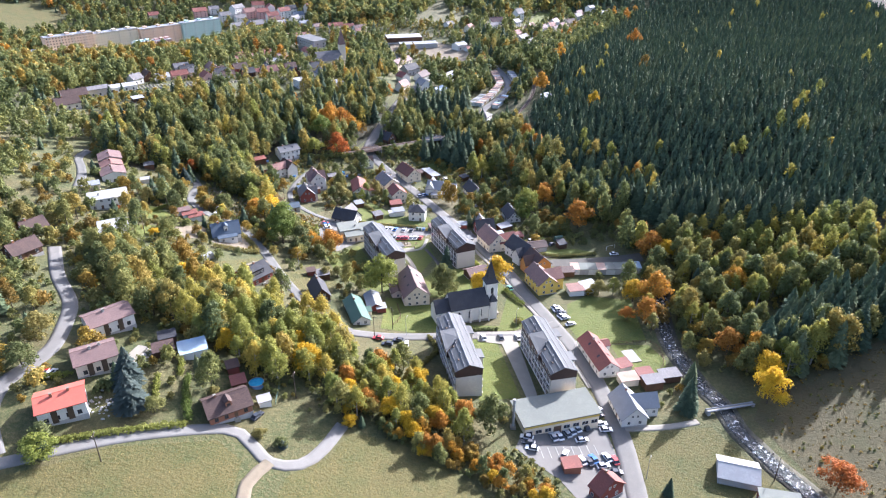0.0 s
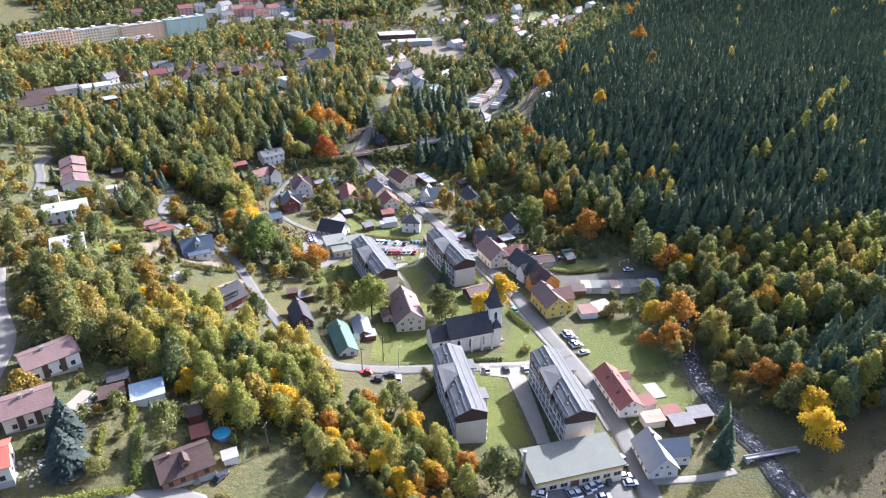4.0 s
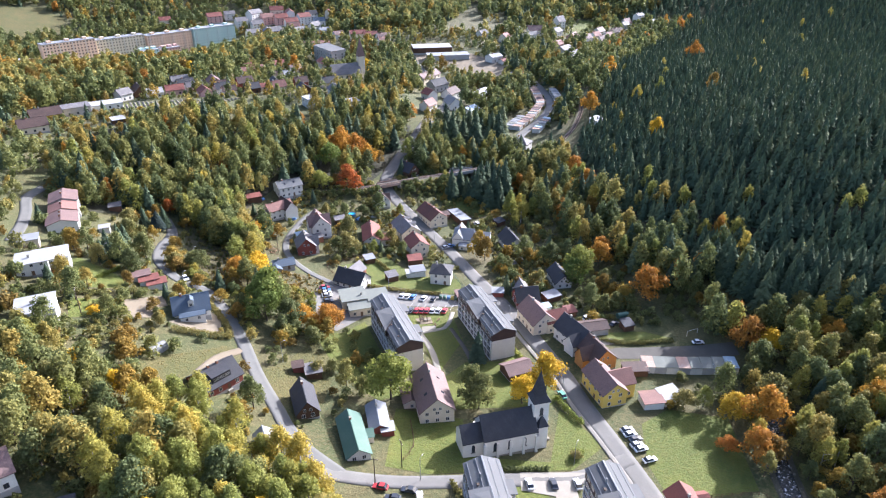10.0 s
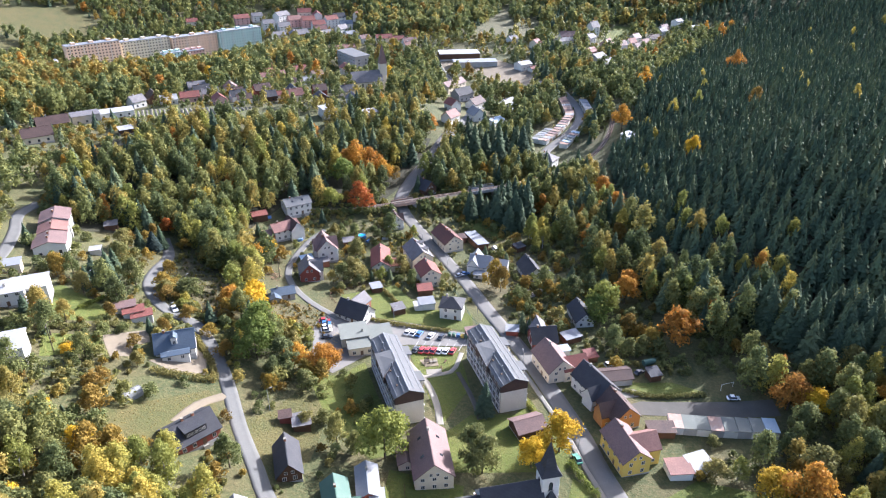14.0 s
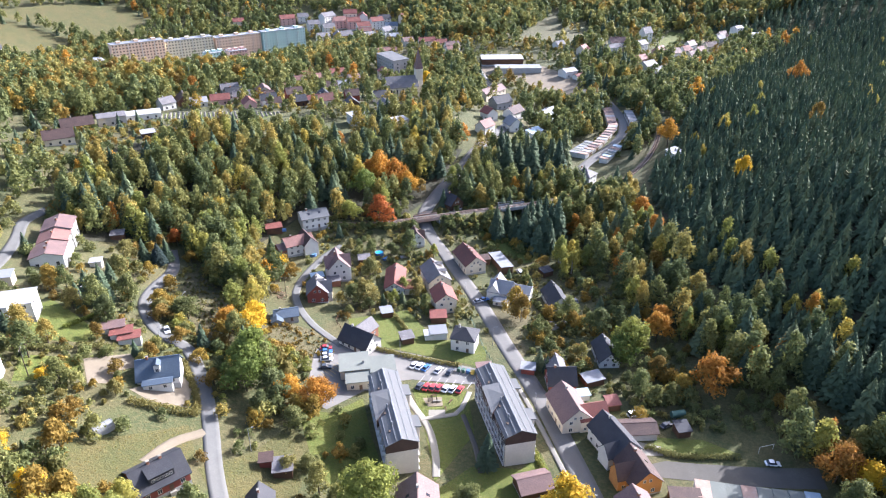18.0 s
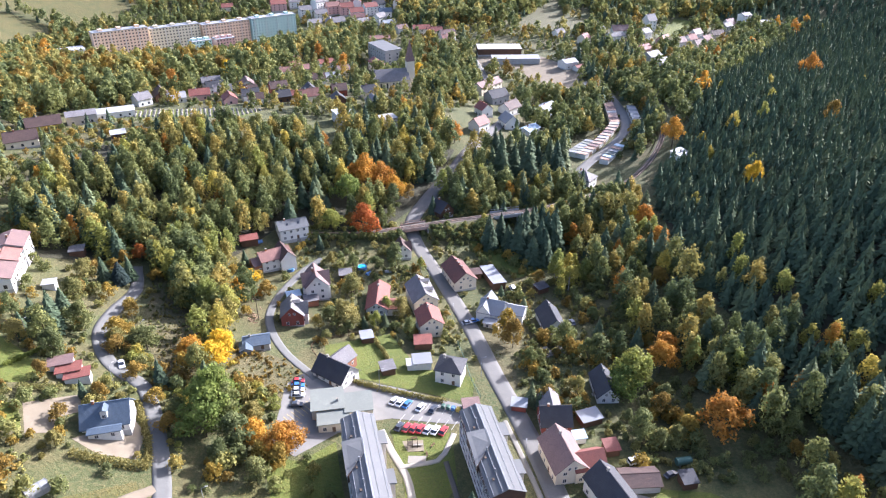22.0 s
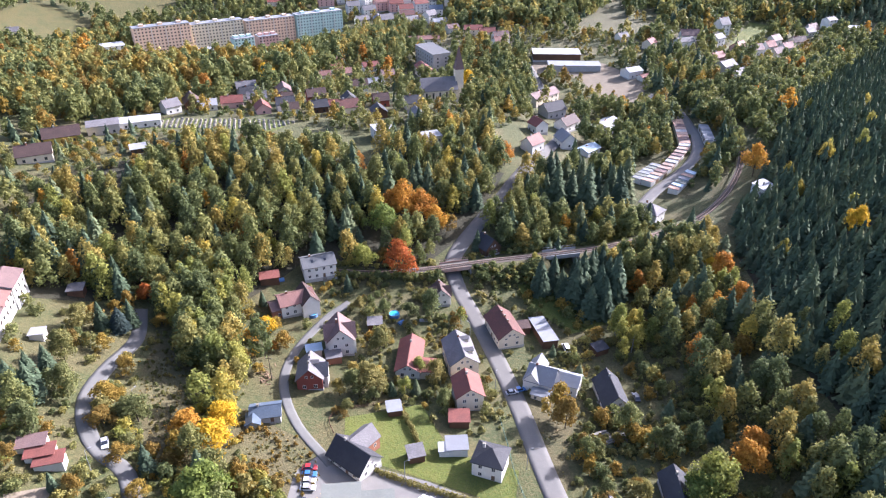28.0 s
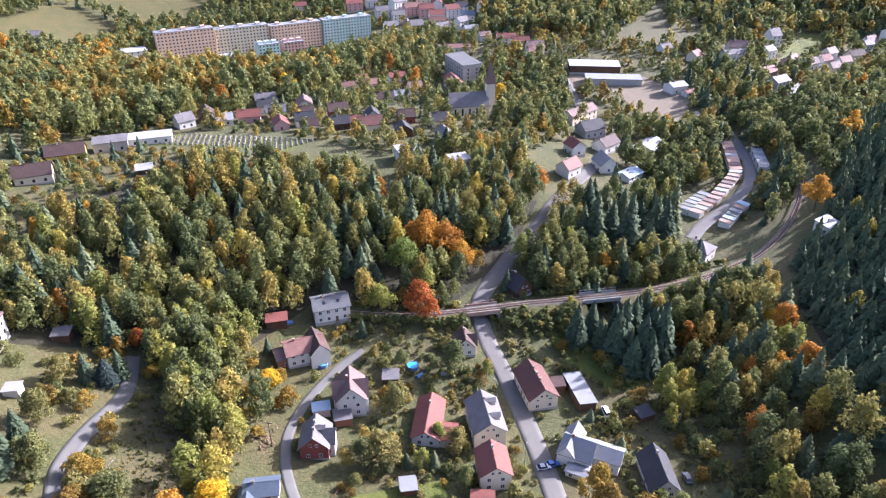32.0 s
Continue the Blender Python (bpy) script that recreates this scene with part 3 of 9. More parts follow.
patch("meadow_mid", [(-42, 134), (-32, 143), (-28, 154), (-14, 154), (8, 142), (22, 130), (40, 100), (34, 40), (20, 0), (-50, 0), (-48, 70)], M["meadow"], "dry yellow-brown meadow on the slope", "meadow")
patch("meadow_left", [(-103, 243), (-92, 254), (-82, 264), (-74, 253), (-83, 235), (-92, 230)], M["meadow"], "short dry meadow above the road", "meadow")
patch("meadow_road", [(-72, 250), (-62, 262), (-58, 276), (-46, 270), (-46, 244), (-52, 232)], M["meadow"], "sunlit meadow beside the road", "meadow")
patch("brown_plot", [(-12.4, 368.1), (-1.4, 374), (8, 365), (6, 347), (9.2, 336.4), (5.3, 328.3), (-0.4, 339.1), (-5.4, 352)], M["brown"], "dry brown grass plot beside the road", "field")
patch("bare_plot", [(-120.7, 276.0), (-111.3, 285.9), (-107.2, 279.7), (-110.5, 275.3), (-107.5, 270.1), (-113.1, 266.7)], M["gravel"], "bare sandy soil plot", "bare ground")
patch("house_yard", [(-103, 270), (-94, 283), (-89, 280), (-86, 270.5), (-94.5, 268)], M["gravel"], "pale rubble yard round the new house", "yard")
patch("paved_yard", [(42.4, 295.2), (51.3, 294.0), (51.6, 290.2), (42.6, 288.4)], M["concrete"], "pale paved yard before the garage", "yard", 0.12)
patch("gravel_yard", [(44, 284), (52, 288), (68.1, 289), (93.5, 290), (94, 282.5), (60.5, 281.5), (50, 281)], M["asphalt_dark"], "grey gravel yard behind the garages", "yard", 0.1)
patch("bank_slope", [(103, 176), (112, 190), (136, 198), (172, 212), (240, 120), (220, 20), (132, 0), (126, 60), (120, 112)], M["shaded_slope"], "brown grassy slope beyond the stream", "slope")
patch("far_field", [(-40, 826), (-28, 856), (-14, 905), (-6, 950), (6, 950), (2, 905), (10, 868), (38, 842), (30, 826), (-5, 812)], M["rough_pasture"], "brown-green clearing on the far hill", "field")
patch("far_pasture", [(90, 800), (99, 838), (116, 890), (134, 884), (118, 842), (106, 803)], M["lawn"], "bright green pasture beyond the town", "field")
patch("far_yard", [(-60, 745), (-5, 735), (30, 700), (18, 650), (-2, 660), (-20, 700), (-55, 705)], M["gravel"], "pale open yard round the supermarket", "yard", 0.12)
patch("far_meadow", [(-560, 690), (-565, 790), (-492, 792), (-466, 722), (-470, 690), (-510, 668)], M["meadow"], "pale green meadow beyond the town", "meadow")
patch("hill_meadow", [(-610, 790), (-520, 806), (-476, 798), (-456, 838), (-472, 884), (-512, 908), (-566, 868)], M["meadow"], "pale green meadow on the far hillside", "meadow")
patch("spruce_floor", [(66, 500), (64, 468), (68, 440), (71, 412), (77, 388), (86, 360), (93, 332), (104, 312), (130, 296), (150, 280), (175, 258), (250, 215), (420, 200), (560, 420), (560, 760), (380, 900), (220, 860), (150, 700), (110, 610), (84, 545)], M["forest_floor"], "dark needle-covered forest floor", "forest floor", 0.06, 9.0, False)
patch("wood_floor", [(-215, 394), (-208, 442), (-168, 468), (-110, 488), (-96, 482), (-71, 498), (-42, 514), (-46, 467), (-58, 438), (-76, 422), (-104, 418), (-116, 385), (-140, 374), (-160, 355), (-175, 345)], M["forest_floor"], "dark leaf-covered woodland floor", "forest floor", 0.06, 6.0, False)

# ---------------------------------------------------------------- houses
_shared = {}


def window_mesh(w, h, dark=False):
    key = ("win", round(w, 2), round(h, 2), dark)
    if key not in _shared:
        bm = bmesh.new()
        t = 0.09
        gx, gz = [-w / 2, -w / 2 + t, -t / 2, t / 2, w / 2 - t, w / 2], [0, t, h - t, h]
        vs = [[bm.verts.new((x, -0.03, z)) for z in gz] for x in gx]
        for i in range(5):
            for k in range(3):
                if k == 1 and i in (1, 3):
                    continue
                bm.faces.new((vs[i][k], vs[i][k + 1], vs[i + 1][k + 1], vs[i + 1][k]))
        got = bmesh.ops.extrude_face_region(bm, geom=bm.faces[:])
        bmesh.ops.translate(bm, verts=[v for v in got["geom"] if isinstance(v, bmesh.types.BMVert)], vec=(0, 0.09, 0))
        fr = bpy.data.meshes.new("window")
        bm.to_mesh(fr)
        bm.free()
        fr.materials.append(M["frame_dark" if dark else "frame"])
        bm = bmesh.new()
        box(bm, -w / 2 + t, w / 2 - t, -0.05, 0.025, t, h - t)
        pa = bpy.data.meshes.new("pane")
        bm.to_mesh(pa)
        bm.free()
        pa.materials.append(M["glass"])
        _shared[key] = fr, pa
    return _shared[key]


def window(parent, x, y, z, side, w=1.1, h=1.3, dark=False):
    """side: the way that the window faces, in degrees from the thing's y axis."""
    if math.cos(radians(side) + parent.matrix_world.to_euler().z) > 0.5:
        return far_window(parent, x, y, z, side, w, h)
    fr, pa = window_mesh(w, h, dark)
    o = new("window", fr)
    o.parent = parent
    o.matrix_local = pose(x, y, z, 0, 0, side)
    p = new("pane", pa)
    p.parent = o
    return o


def far_window(parent, x, y, z, side, w=1.1, h=1.3):
    key = ("far", w, h)
    if key not in _shared:
        bm = bmesh.new()
        box(bm, -w / 2, w / 2, -0.06, 0.05, 0, h)
        me = bpy.data.meshes.new("window")
        bm.to_mesh(me)
        bm.free()
        me.materials.append(M["glass"])
        _shared[key] = me
    o = new("window", _shared[key])
    o.parent = parent
    o.matrix_local = pose(x, y, z, 0, 0, side)
    return o


def roof_gable(L, W, wall, rise, over=0.5, thick=0.22, drop=0.0):
    """Two slabs meeting at a ridge, along x."""
    bm = bmesh.new()
    k = rise / (W / 2)
    yo, ze = W / 2 + over, wall - k * over
    prism(bm, [(0, wall + rise + thick), (-yo, ze + thick), (-yo, ze), (0, wall + rise), (yo, ze), (yo, ze + thick)], -L / 2 - over, L / 2 + over)
    return bm


def roof_hip(L, W, wall, rise, over=0.5, thick=0.25):
    bm = bmesh.new()
    a, b, r = L / 2 + over, W / 2 + over, max(L - W, 0.6) / 2
    lo = [bm.verts.new((x, y, wall)) for x, y in ((-a, -b), (a, -b), (a, b), (-a, b))]
    up = [bm.verts.new((x, y, wall + thick)) for x, y in ((-a, -b), (a, -b), (a, b), (-a, b))]
    ri = [bm.verts.new((-r, 0, wall + rise)), bm.verts.new((r, 0, wall + rise))]
    bm.faces.new(lo[::-1])
    for i in range(4):
        bm.faces.new((lo[i], lo[(i + 1) % 4], up[(i + 1) % 4], up[i]))
    bm.faces.new((up[0], up[1], ri[1], ri[0]))
    bm.faces.new((up[1], up[2], ri[1]))
    bm.faces.new((up[2], up[3], ri[0], ri[1]))
    bm.faces.new((up[3], up[0], ri[0]))
    return bm


def house(x, y, heading, L, W, wall, rise, roof, walls, label, kind="gable", name="house", chimneys=((0.2, 0.5),), dormer=0, windows=True, floors=0, dark=False, lift=0.0, wing=None, category="house", group="", skylights=0, plinth=True, door=True, strips=0, wings=(), shed_dormer=0):
    """A house on the plan: its middle, the way of its ridge, length along the ridge, width, eaves and rise."""
    c, s = math.cos(radians(heading)), math.sin(radians(heading))
    corners = [height(x + c * a - s * b, y + s * a + c * b) for a in (-L / 2, L / 2) for b in (-W / 2, W / 2)]
    z = sum(corners) / 4 + lift
    e = thing(name, x, y, z, heading, label, category, group)
    CLEAR.append((x, y, max(L, W) / 2 + 2.0))
    CLEAR.append((x + c * L / 3, y + s * L / 3, W / 2 + 2.5))
    CLEAR.append((x - c * L / 3, y - s * L / 3, W / 2 + 2.5))
    low = min(corners) - z - 0.6
    bm = bmesh.new()
    if kind == "gable":
        prism(bm, [(-W / 2, low), (W / 2, low), (W / 2, wall), (0, wall + rise), (-W / 2, wall)], -L / 2, L / 2)
        part("wall", bm, M[walls], e)
        r = part("roof", roof_gable(L, W, wall, rise), M[roof], e)
        boxed("ridge_cap", -L / 2 - 0.5, L / 2 + 0.5, -0.14, 0.14, wall + rise + 0.16, wall + rise + 0.27, M[roof], r, bevel=0.02)
    elif kind == "hip":
        box(bm, -L / 2, L / 2, -W / 2, W / 2, low, wall + 0.05)
        part("wall", bm, M[walls], e)
        r = part("roof", roof_hip(L, W, wall, rise), M[roof], e)
    else:
        box(bm, -L / 2, L / 2, -W / 2, W / 2, low, wall)
        part("wall", bm, M[walls], e)
        bm = bmesh.new()
        k = rise / W
        o = 0.35
        prism(bm, [(-W / 2 - o, wall + 0.01), (W / 2 + o, wall + rise + 0.01), (W / 2 + o, wall + rise + 0.2), (-W / 2 - o, wall + 0.2)], -L / 2 - o, L / 2 + o)
        r = part("roof", bm, M[roof], e)
        if rise > 0.3:
            bm = bmesh.new()
            prism(bm, [(-W / 2 + 0.02, wall), (W / 2, wall), (W / 2, wall + rise)], -L / 2, L / 2)
            part("upper_wall", bm, M[walls], e)
    if plinth and wall > 2.4:
        boxed("plinth", -L / 2 - 0.06, L / 2 + 0.06, -W / 2 - 0.06, W / 2 + 0.06, low - 0.05, 0.45, M["grey_render"], e, bevel=0)
    for a, b in chimneys:
        cx, cy = (a - 0.5) * L * 0.8, (b - 0.5) * W * 0.5
        top = wall + rise + 0.9
        zr = wall + rise * (1 - abs(cy) / (W / 2)) - 0.4 if kind != "flat" else wall
        ch = boxed("chimney", cx - 0.35, cx + 0.35, cy - 0.3, cy + 0.3, zr, top, M["brick" if len(label) % 2 else "grey_render"], r)
        boxed("chimney_cap", cx - 0.42, cx + 0.42, cy - 0.37, cy + 0.37, top, top + 0.12, M["concrete"], ch)
    if windows == 2:
        for f in range(max(1, int((wall + 0.3) / 2.7))):
            n = max(2, int(L / 4.4))
            for k in range(n):
                far_window(e, (k + 0.5) / n * (L - 1.0) - (L - 1.0) / 2, -W / 2, 1.0 + f * 2.7, 180)
            n = max(1, int(W / 5.0))
            for k in range(n):
                far_window(e, L / 2, (k + 0.5) / n * (W - 1.0) - (W - 1.0) / 2, 1.0 + f * 2.7, -90)
    elif windows:
        n_floor = floors or max(1, int((wall + 0.4) / 2.7))
        for f in range(n_floor):
            z0 = 0.95 + f * 2.75
            h = min(1.35, wall - z0 - 0.15)
            if h < 0.5:
                continue
            n = max(2, int(L / 2.9))
            for k in range(n):
                u = (k + 0.5) / n * (L - 1.0) - (L - 1.0) / 2
                if f == 0 and k == n // 2 and door:
                    d = boxed("door", u - 0.5, u + 0.5, -W / 2 - 0.06, -W / 2 + 0.05, 0.1, 2.15, M["door"], e)
                    boxed("door_step", u - 0.8, u + 0.8, -W / 2 - 0.7, -W / 2 + 0.02, low, 0.1, M["concrete"], d)
                else:
                    window(e, u, -W / 2, z0, 180, 1.1, h, dark)
                window(e, u, W / 2, z0, 0, 1.1, h, dark)
            n = max(2, int(W / 3.2))
            for k in range(n):
                u = (k + 0.5) / n * (W - 1.0) - (W - 1.0) / 2
                window(e, -L / 2, u, z0, 90, 1.1, h, dark)
                window(e, L / 2, u, z0, -90, 1.1, h, dark)
        if kind == "gable" and rise > 2.4:
            for u in (-0.9, 0.9):
                window(e, -L / 2, u, wall + 0.25, 90, 0.85, 1.05, dark)
                window(e, L / 2, u, wall + 0.25, -90, 0.85, 1.05, dark)
    # each recess is only a dark-coloured panel laid on the wall
    for k in range(strips):
        u = (k + 1) / (strips + 1) * L - L / 2
        boxed("recess_panel", u - 0.75, u + 0.75, -W / 2 - 0.12, -W / 2 - 0.02, 0.1, wall - 0.05, M["frame_dark"], e, "dark full-height panel in place of a recess", 0)
    for k in range(dormer if dormer > 0 else -dormer):
        n = abs(dormer)
        side = 1 if dormer > 0 else -1
        u = (k + 0.5) / n * L * 0.9 - L * 0.45
        y0, y1 = W / 2 * 0.72, W / 2 * 0.05
        zb, zt = wall + rise * 0.22, wall + rise * 0.86
        dm = part("dormer", None or _dormer(u, side, y0, y1, zb, zt), M[walls], e)
        part("dormer_roof", _dormer_roof(u, side, y0, y1, zt), M[roof], dm)
        window(dm, u, side * y0, zb + 0.45, 0 if side > 0 else 180, 1.0, max(0.6, (zt - zb) * 0.45), dark)
    if shed_dormer:
        zb, zt, y0, half = wall + rise * 0.22, wall + rise * 0.8, -W * 0.42, shed_dormer / 2
        dm = boxed("loft_dormer", -half, half, y0, -0.4, zb, zt, M[roof], e, "slate-clad loft dormer", 0)
        bm = bmesh.new()
        prism(bm, [(y0 - 0.3, zt), (-0.2, zt + 0.4), (-0.2, zt + 0.54), (y0 - 0.3, zt + 0.14)], -half - 0.25, half + 0.25)
        part("dormer_roof", bm, M[roof], dm)
        for k in range(5):
            window(dm, (k + 0.5) / 5 * (half * 2 - 0.6) - half + 0.3, y0, zb + 0.55, 180, 0.85, 0.8)
    for k in range(skylights):
        u = (k + 0.5) / skylights * L * 0.8 - L * 0.4
        for sd in (-1, 1):
            yy = sd * W * 0.25
            zz = wall + rise * 0.5 + 0.24
            ang = math.degrees(math.atan2(rise, W / 2))
            sk = boxed("skylight", -0.45, 0.45, -0.6, 0.6, -0.02, 0.07, M["glass"], r)
            sk.matrix_local = pose(u, yy, zz, -sd * ang, 0, 0)
    for wx, wy, wl, ww, wwall, wrise, wroof, wwalls, wturn in (*([wing] if wing else []), *wings):
        wbm = bmesh.new()
        prism(wbm, [(-ww / 2, low), (ww / 2, low), (ww / 2, wwall), (0, wwall + wrise), (-ww / 2, wwall)], -wl / 2, wl / 2)
        w_ob = part("wing", wbm, M[wwalls], e)
        w_ob.matrix_local = pose(wx, wy, 0, 0, 0, wturn)
        part("wing_roof", roof_gable(wl, ww, wwall, wrise, 0.35), M[wroof], w_ob)
        if windows and wwall > 2.2:
            for sd, ang in ((-1, 180), (1, 0)):
                n = max(1, int(wl / 3))
                for k in range(n):
                    window(w_ob, (k + 0.5) / n * wl - wl / 2, sd * ww / 2, 0.9, ang, 1.0, min(1.2, wwall - 1.1), dark)
            window(w_ob, wl / 2, 0, 0.9, -90, 1.0, min(1.2, wwall - 1.1), dark)
    return e


def _dormer(u, side, y0, y1, zb, zt):
    bm = bmesh.new()
    box(bm, u - 0.85, u + 0.85, min(side * y0, side * y1), max(side * y0, side * y1), zb - 0.4, zt)
    return bm


def _dormer_roof(u, side, y0, y1, zt):
    bm = bmesh.new()
    w, o = 1.15, 0.3
    a, b = side * (y0 + o), side * y1
    q = [bm.verts.new(p) for p in ((u - w, a, zt - 0.1), (u, a, zt + 0.7), (u + w, a, zt - 0.1), (u - w, b, zt - 0.1), (u, b, zt + 0.7), (u + w, b, zt - 0.1))]
    p = [bm.verts.new((v.co.x, v.co.y, v.co.z + 0.14)) for v in q]
    for f in ((q[0], q[1], p[1], p[0]), (q[1], q[2], p[2], p[1]), (p[0], p[1], p[4], p[3]), (p[1], p[2], p[5], p[4]), (q[3], q[4], q[1], q[0]), (q[4], q[5], q[2], q[1]), (q[0], q[3], p[3], p[0]), (q[2], p[2], p[5], q[5]), (q[3], p[3], p[4], q[4]), (q[4], p[4], p[5], q[5])):
        bm.faces.new(f)
    bmesh.ops.recalc_face_normals(bm, faces=bm.faces)
    return bm


house(-102.9, 144.9, 28, 11.6, 9.5, 4.5, 1.8, "red_metal", "white", "white rendered house with bright red metal roof", chimneys=((0.3,0.3),(0.75,0.4)), dark=True, strips=2, door=False)
house(-102.1, 163.8, 32, 11.2, 9.5, 4.5, 1.8, "mauve_tile", "cream", "cream rendered house with faded mauve tiled roof", chimneys=((0.4,0.4),(0.7,0.5)), dark=True, strips=2, door=False)
house(-106.6, 183.2, 43, 13.0, 9.5, 4.5, 1.8, "mauve_tile", "white", "white rendered house with faded mauve tiled roof", chimneys=((0.4,0.4),), dark=True, strips=2, door=False)
house(-62.4, 154.5, 31, 12.0, 9.5, 3.0, 2.8, "brown_tile", "brick", "red brick house with brown tiled roof", dormer=-1, dark=True)
house(-162.6, 244.9, 53, 8.7, 8, 3, 3, "brown_tile", "timber", "dark timber house with brown tiled roof")
house(-155.8, 225.1, 57, 10.3, 8, 3, 3, "brown_tile", "timber", "dark timber house with brown tiled roof")
house(-175.8, 342.8, -62, 11.3, 10.5, 6.6, 1.7, "mauve_tile", "white", chimneys=((0.5,0.4),), dark=True, label="white terraced house with stepped pink tiled roof")
house(-171.3, 333.9, -61, 10.5, 10, 5.6, 1.6, "pink_tile", "white", chimneys=((0.5,0.4),), dark=True, label="white terraced house with stepped pink tiled roof")
house(-166.4, 324.2, -61, 12.5, 11, 4.6, 1.6, "mauve_tile", "white", chimneys=((0.3,0.4),(0.7,0.4)), dark=True, label="white terraced house with stepped pink tiled roof")
house(-98.7, 279.5, 24, 11.7, 9, 3.0, 4.2, "blue_slate", "white", "white rendered house with blue slate roof", dormer=-1, wing=(0,-5.2,8,3,2.6,0.5,"blue_slate","white",0))
house(-77.6, 241.7, 51, 12.4, 10.5, 3.2, 3.6, "black_slate", "redbrown", "red-brown house with black slate roof and broad loft dormer", shed_dormer=6.0, chimneys=((0.35,0.5),(0.65,0.5)), skylights=1)
house(-50.6, 239.9, -68, 12.0, 6.5, 2.8, 3.8, "black_slate", "timber", "dark timber house with black slate roof")
house(-33.9, 226.8, -70, 16.7, 6.5, 2.5, 2.3, "green_metal", "white", "white rendered house with dark green metal roof")
house(-28.5, 237.6, -75, 10.9, 5.5, 2.4, 1.6, "grey_metal", "redbrown", "red-brown house with grey metal roof", windows=False)
house(-55.8, 217.5, -64, 6.1, 5, 2.4, 2, "grey_metal", "timber", "dark timber house with grey metal roof", windows=False, chimneys=(), name="shed", category="shed")
house(-13.0, 249.2, -76, 17.9, 10.5, 5, 4.6, "mauve_tile", "cream", "cream rendered house with faded mauve tiled roof", skylights=2, wing=(-3,-6.5,8,5,2.8,1.2,"mauve_tile","cream",0))
house(14.6, 269.0, 26, 9, 7, 2.8, 1.8, "mauve_tile", "timber", "low timber building with faded mauve roof", windows=False, chimneys=(), name="outbuilding", category="building")
house(20.9, 318.9, 12, 9.0, 8.5, 3.4, 4, "black_slate", "redbrown", "red-brown house with black slate roof", wing=(-0.5,5.5,8,6,3.6,3,"grey_tile","white",90))
house(23.8, 301.6, -67, 13.7, 9.5, 5, 4.2, "mauve_tile", "cream", "cream rendered house with faded mauve tiled roof", wing=(3.5,5.5,9,7.5,4.6,3.2,"red_tile","cream",90))
house(37.0, 289.9, -59, 13.6, 9, 5.2, 4.2, "black_slate", "white", "white rendered house with black slate roof", wing=(4.5,-3.5,6,5,5,3,"black_slate","white",90))
house(44.7, 298.7, 14, 10.0, 6.5, 2.8, 1.4, "brown_tile", "grey_render", "grey rendered house with brown tiled roof", windows=False, chimneys=(), name="garage", category="garage")
house(42.8, 278.2, -66, 10.8, 9, 4.5, 4.2, "brown_tile", "orange", "orange rendered house with brown tiled roof", wing=(0,-3.5,7,5,4.5,3.4,"brown_tile","orange",90), skylights=1)
house(42.5, 260.3, -70, 13.7, 8.5, 5.6, 3.4, "mauve_tile", "yellow", "yellow rendered house with faded mauve tiled roof", wing=(0,5,8,8,5.4,3.2,"pink_tile","yellow",90), floors=2)
house(56.9, 206.3, -77, 19.4, 7.5, 3.8, 2.8, "red_tile", "white", "white rendered house with red tiled roof", skylights=2, wing=(-7,4.6,5,4,2.6,1.2,"red_tile","white",90))
house(61.3, 178.2, -82, 12.4, 8.5, 3.4, 4.2, "grey_metal", "white", "white rendered house with grey metal roof", wing=(-1.5,5.5,9,6.5,3.4,3.6,"grey_metal","white",90))
house(-50.4, 325.0, -24, 12.3, 8.5, 3, 4, "black_slate", "white", "white rendered house with black slate roof", wing=(-2.5,5.5,8,6.5,3.4,2.8,"grey_tile","brick",90))
house(-13.9, 335.0, -5, 8.5, 8, 5.4, 3.0, "black_slate", "white", "white rendered house with black slate roof", floors=2, kind="hip")
house(-26.7, 362.7, -67, 9.9, 8.5, 6, 3, "red_tile", "cream", "cream rendered house with red tiled roof", floors=2)
house(-33.3, 380.5, -64, 14.3, 9.5, 6, 3.4, "grey_tile", "cream", "cream rendered house with grey tiled roof", floors=2, dormer=2)
house(-49.7, 375.6, -79, 16.8, 8, 3.2, 2.6, "red_tile", "white", "white rendered house with red tiled roof", wing=(4.5,5.5,7,7,3.0,1.6,"red_tile","cream",90))
house(-21.9, 402.8, -59, 15.2, 9.5, 4.6, 3.6, "brown_red", "cream", "cream rendered house with brownish red tiled roof", chimneys=((0.25,0.5),(0.5,0.5),(0.75,0.5)), floors=2)
house(-4.7, 379.0, -9, 8.8, 9.4, 4.6, 3.4, "grey_metal", "white", "white rendered house with pale grey metal roofs", floors=2, wing=(8, 2, 8, 7, 4, 2, "grey_metal", "white", 0), wings=((-2.6, 0.6, 11.4, 5.2, 4.8, 3.2, "grey_metal", "white", 90), (1.6, -6.2, 6.0, 4.6, 2.6, 0.5, "grey_metal", "cream", 0)))
house(17.7, 377.9, -71, 13.5, 8, 3, 4, "black_slate", "white", "white rendered house with black slate roof")
house(-49.2, 414.0, -67, 7.0, 6.6, 4, 3.4, "brown_tile", "white", "small white cottage with brown cross gables", wings=((0, 0, 8.0, 4.6, 3.8, 2.9, "brown_tile", "white", 90),))
house(-74.9, 375.6, -64, 10.5, 8.6, 6.6, 4.4, "mauve_tile", "white", "tall white rendered house with steep mauve cross gables", floors=2, chimneys=((0.5, 0.3),), wings=((0.5, 0, 10.4, 6.0, 6.4, 4.0, "mauve_tile", "white", 90),))
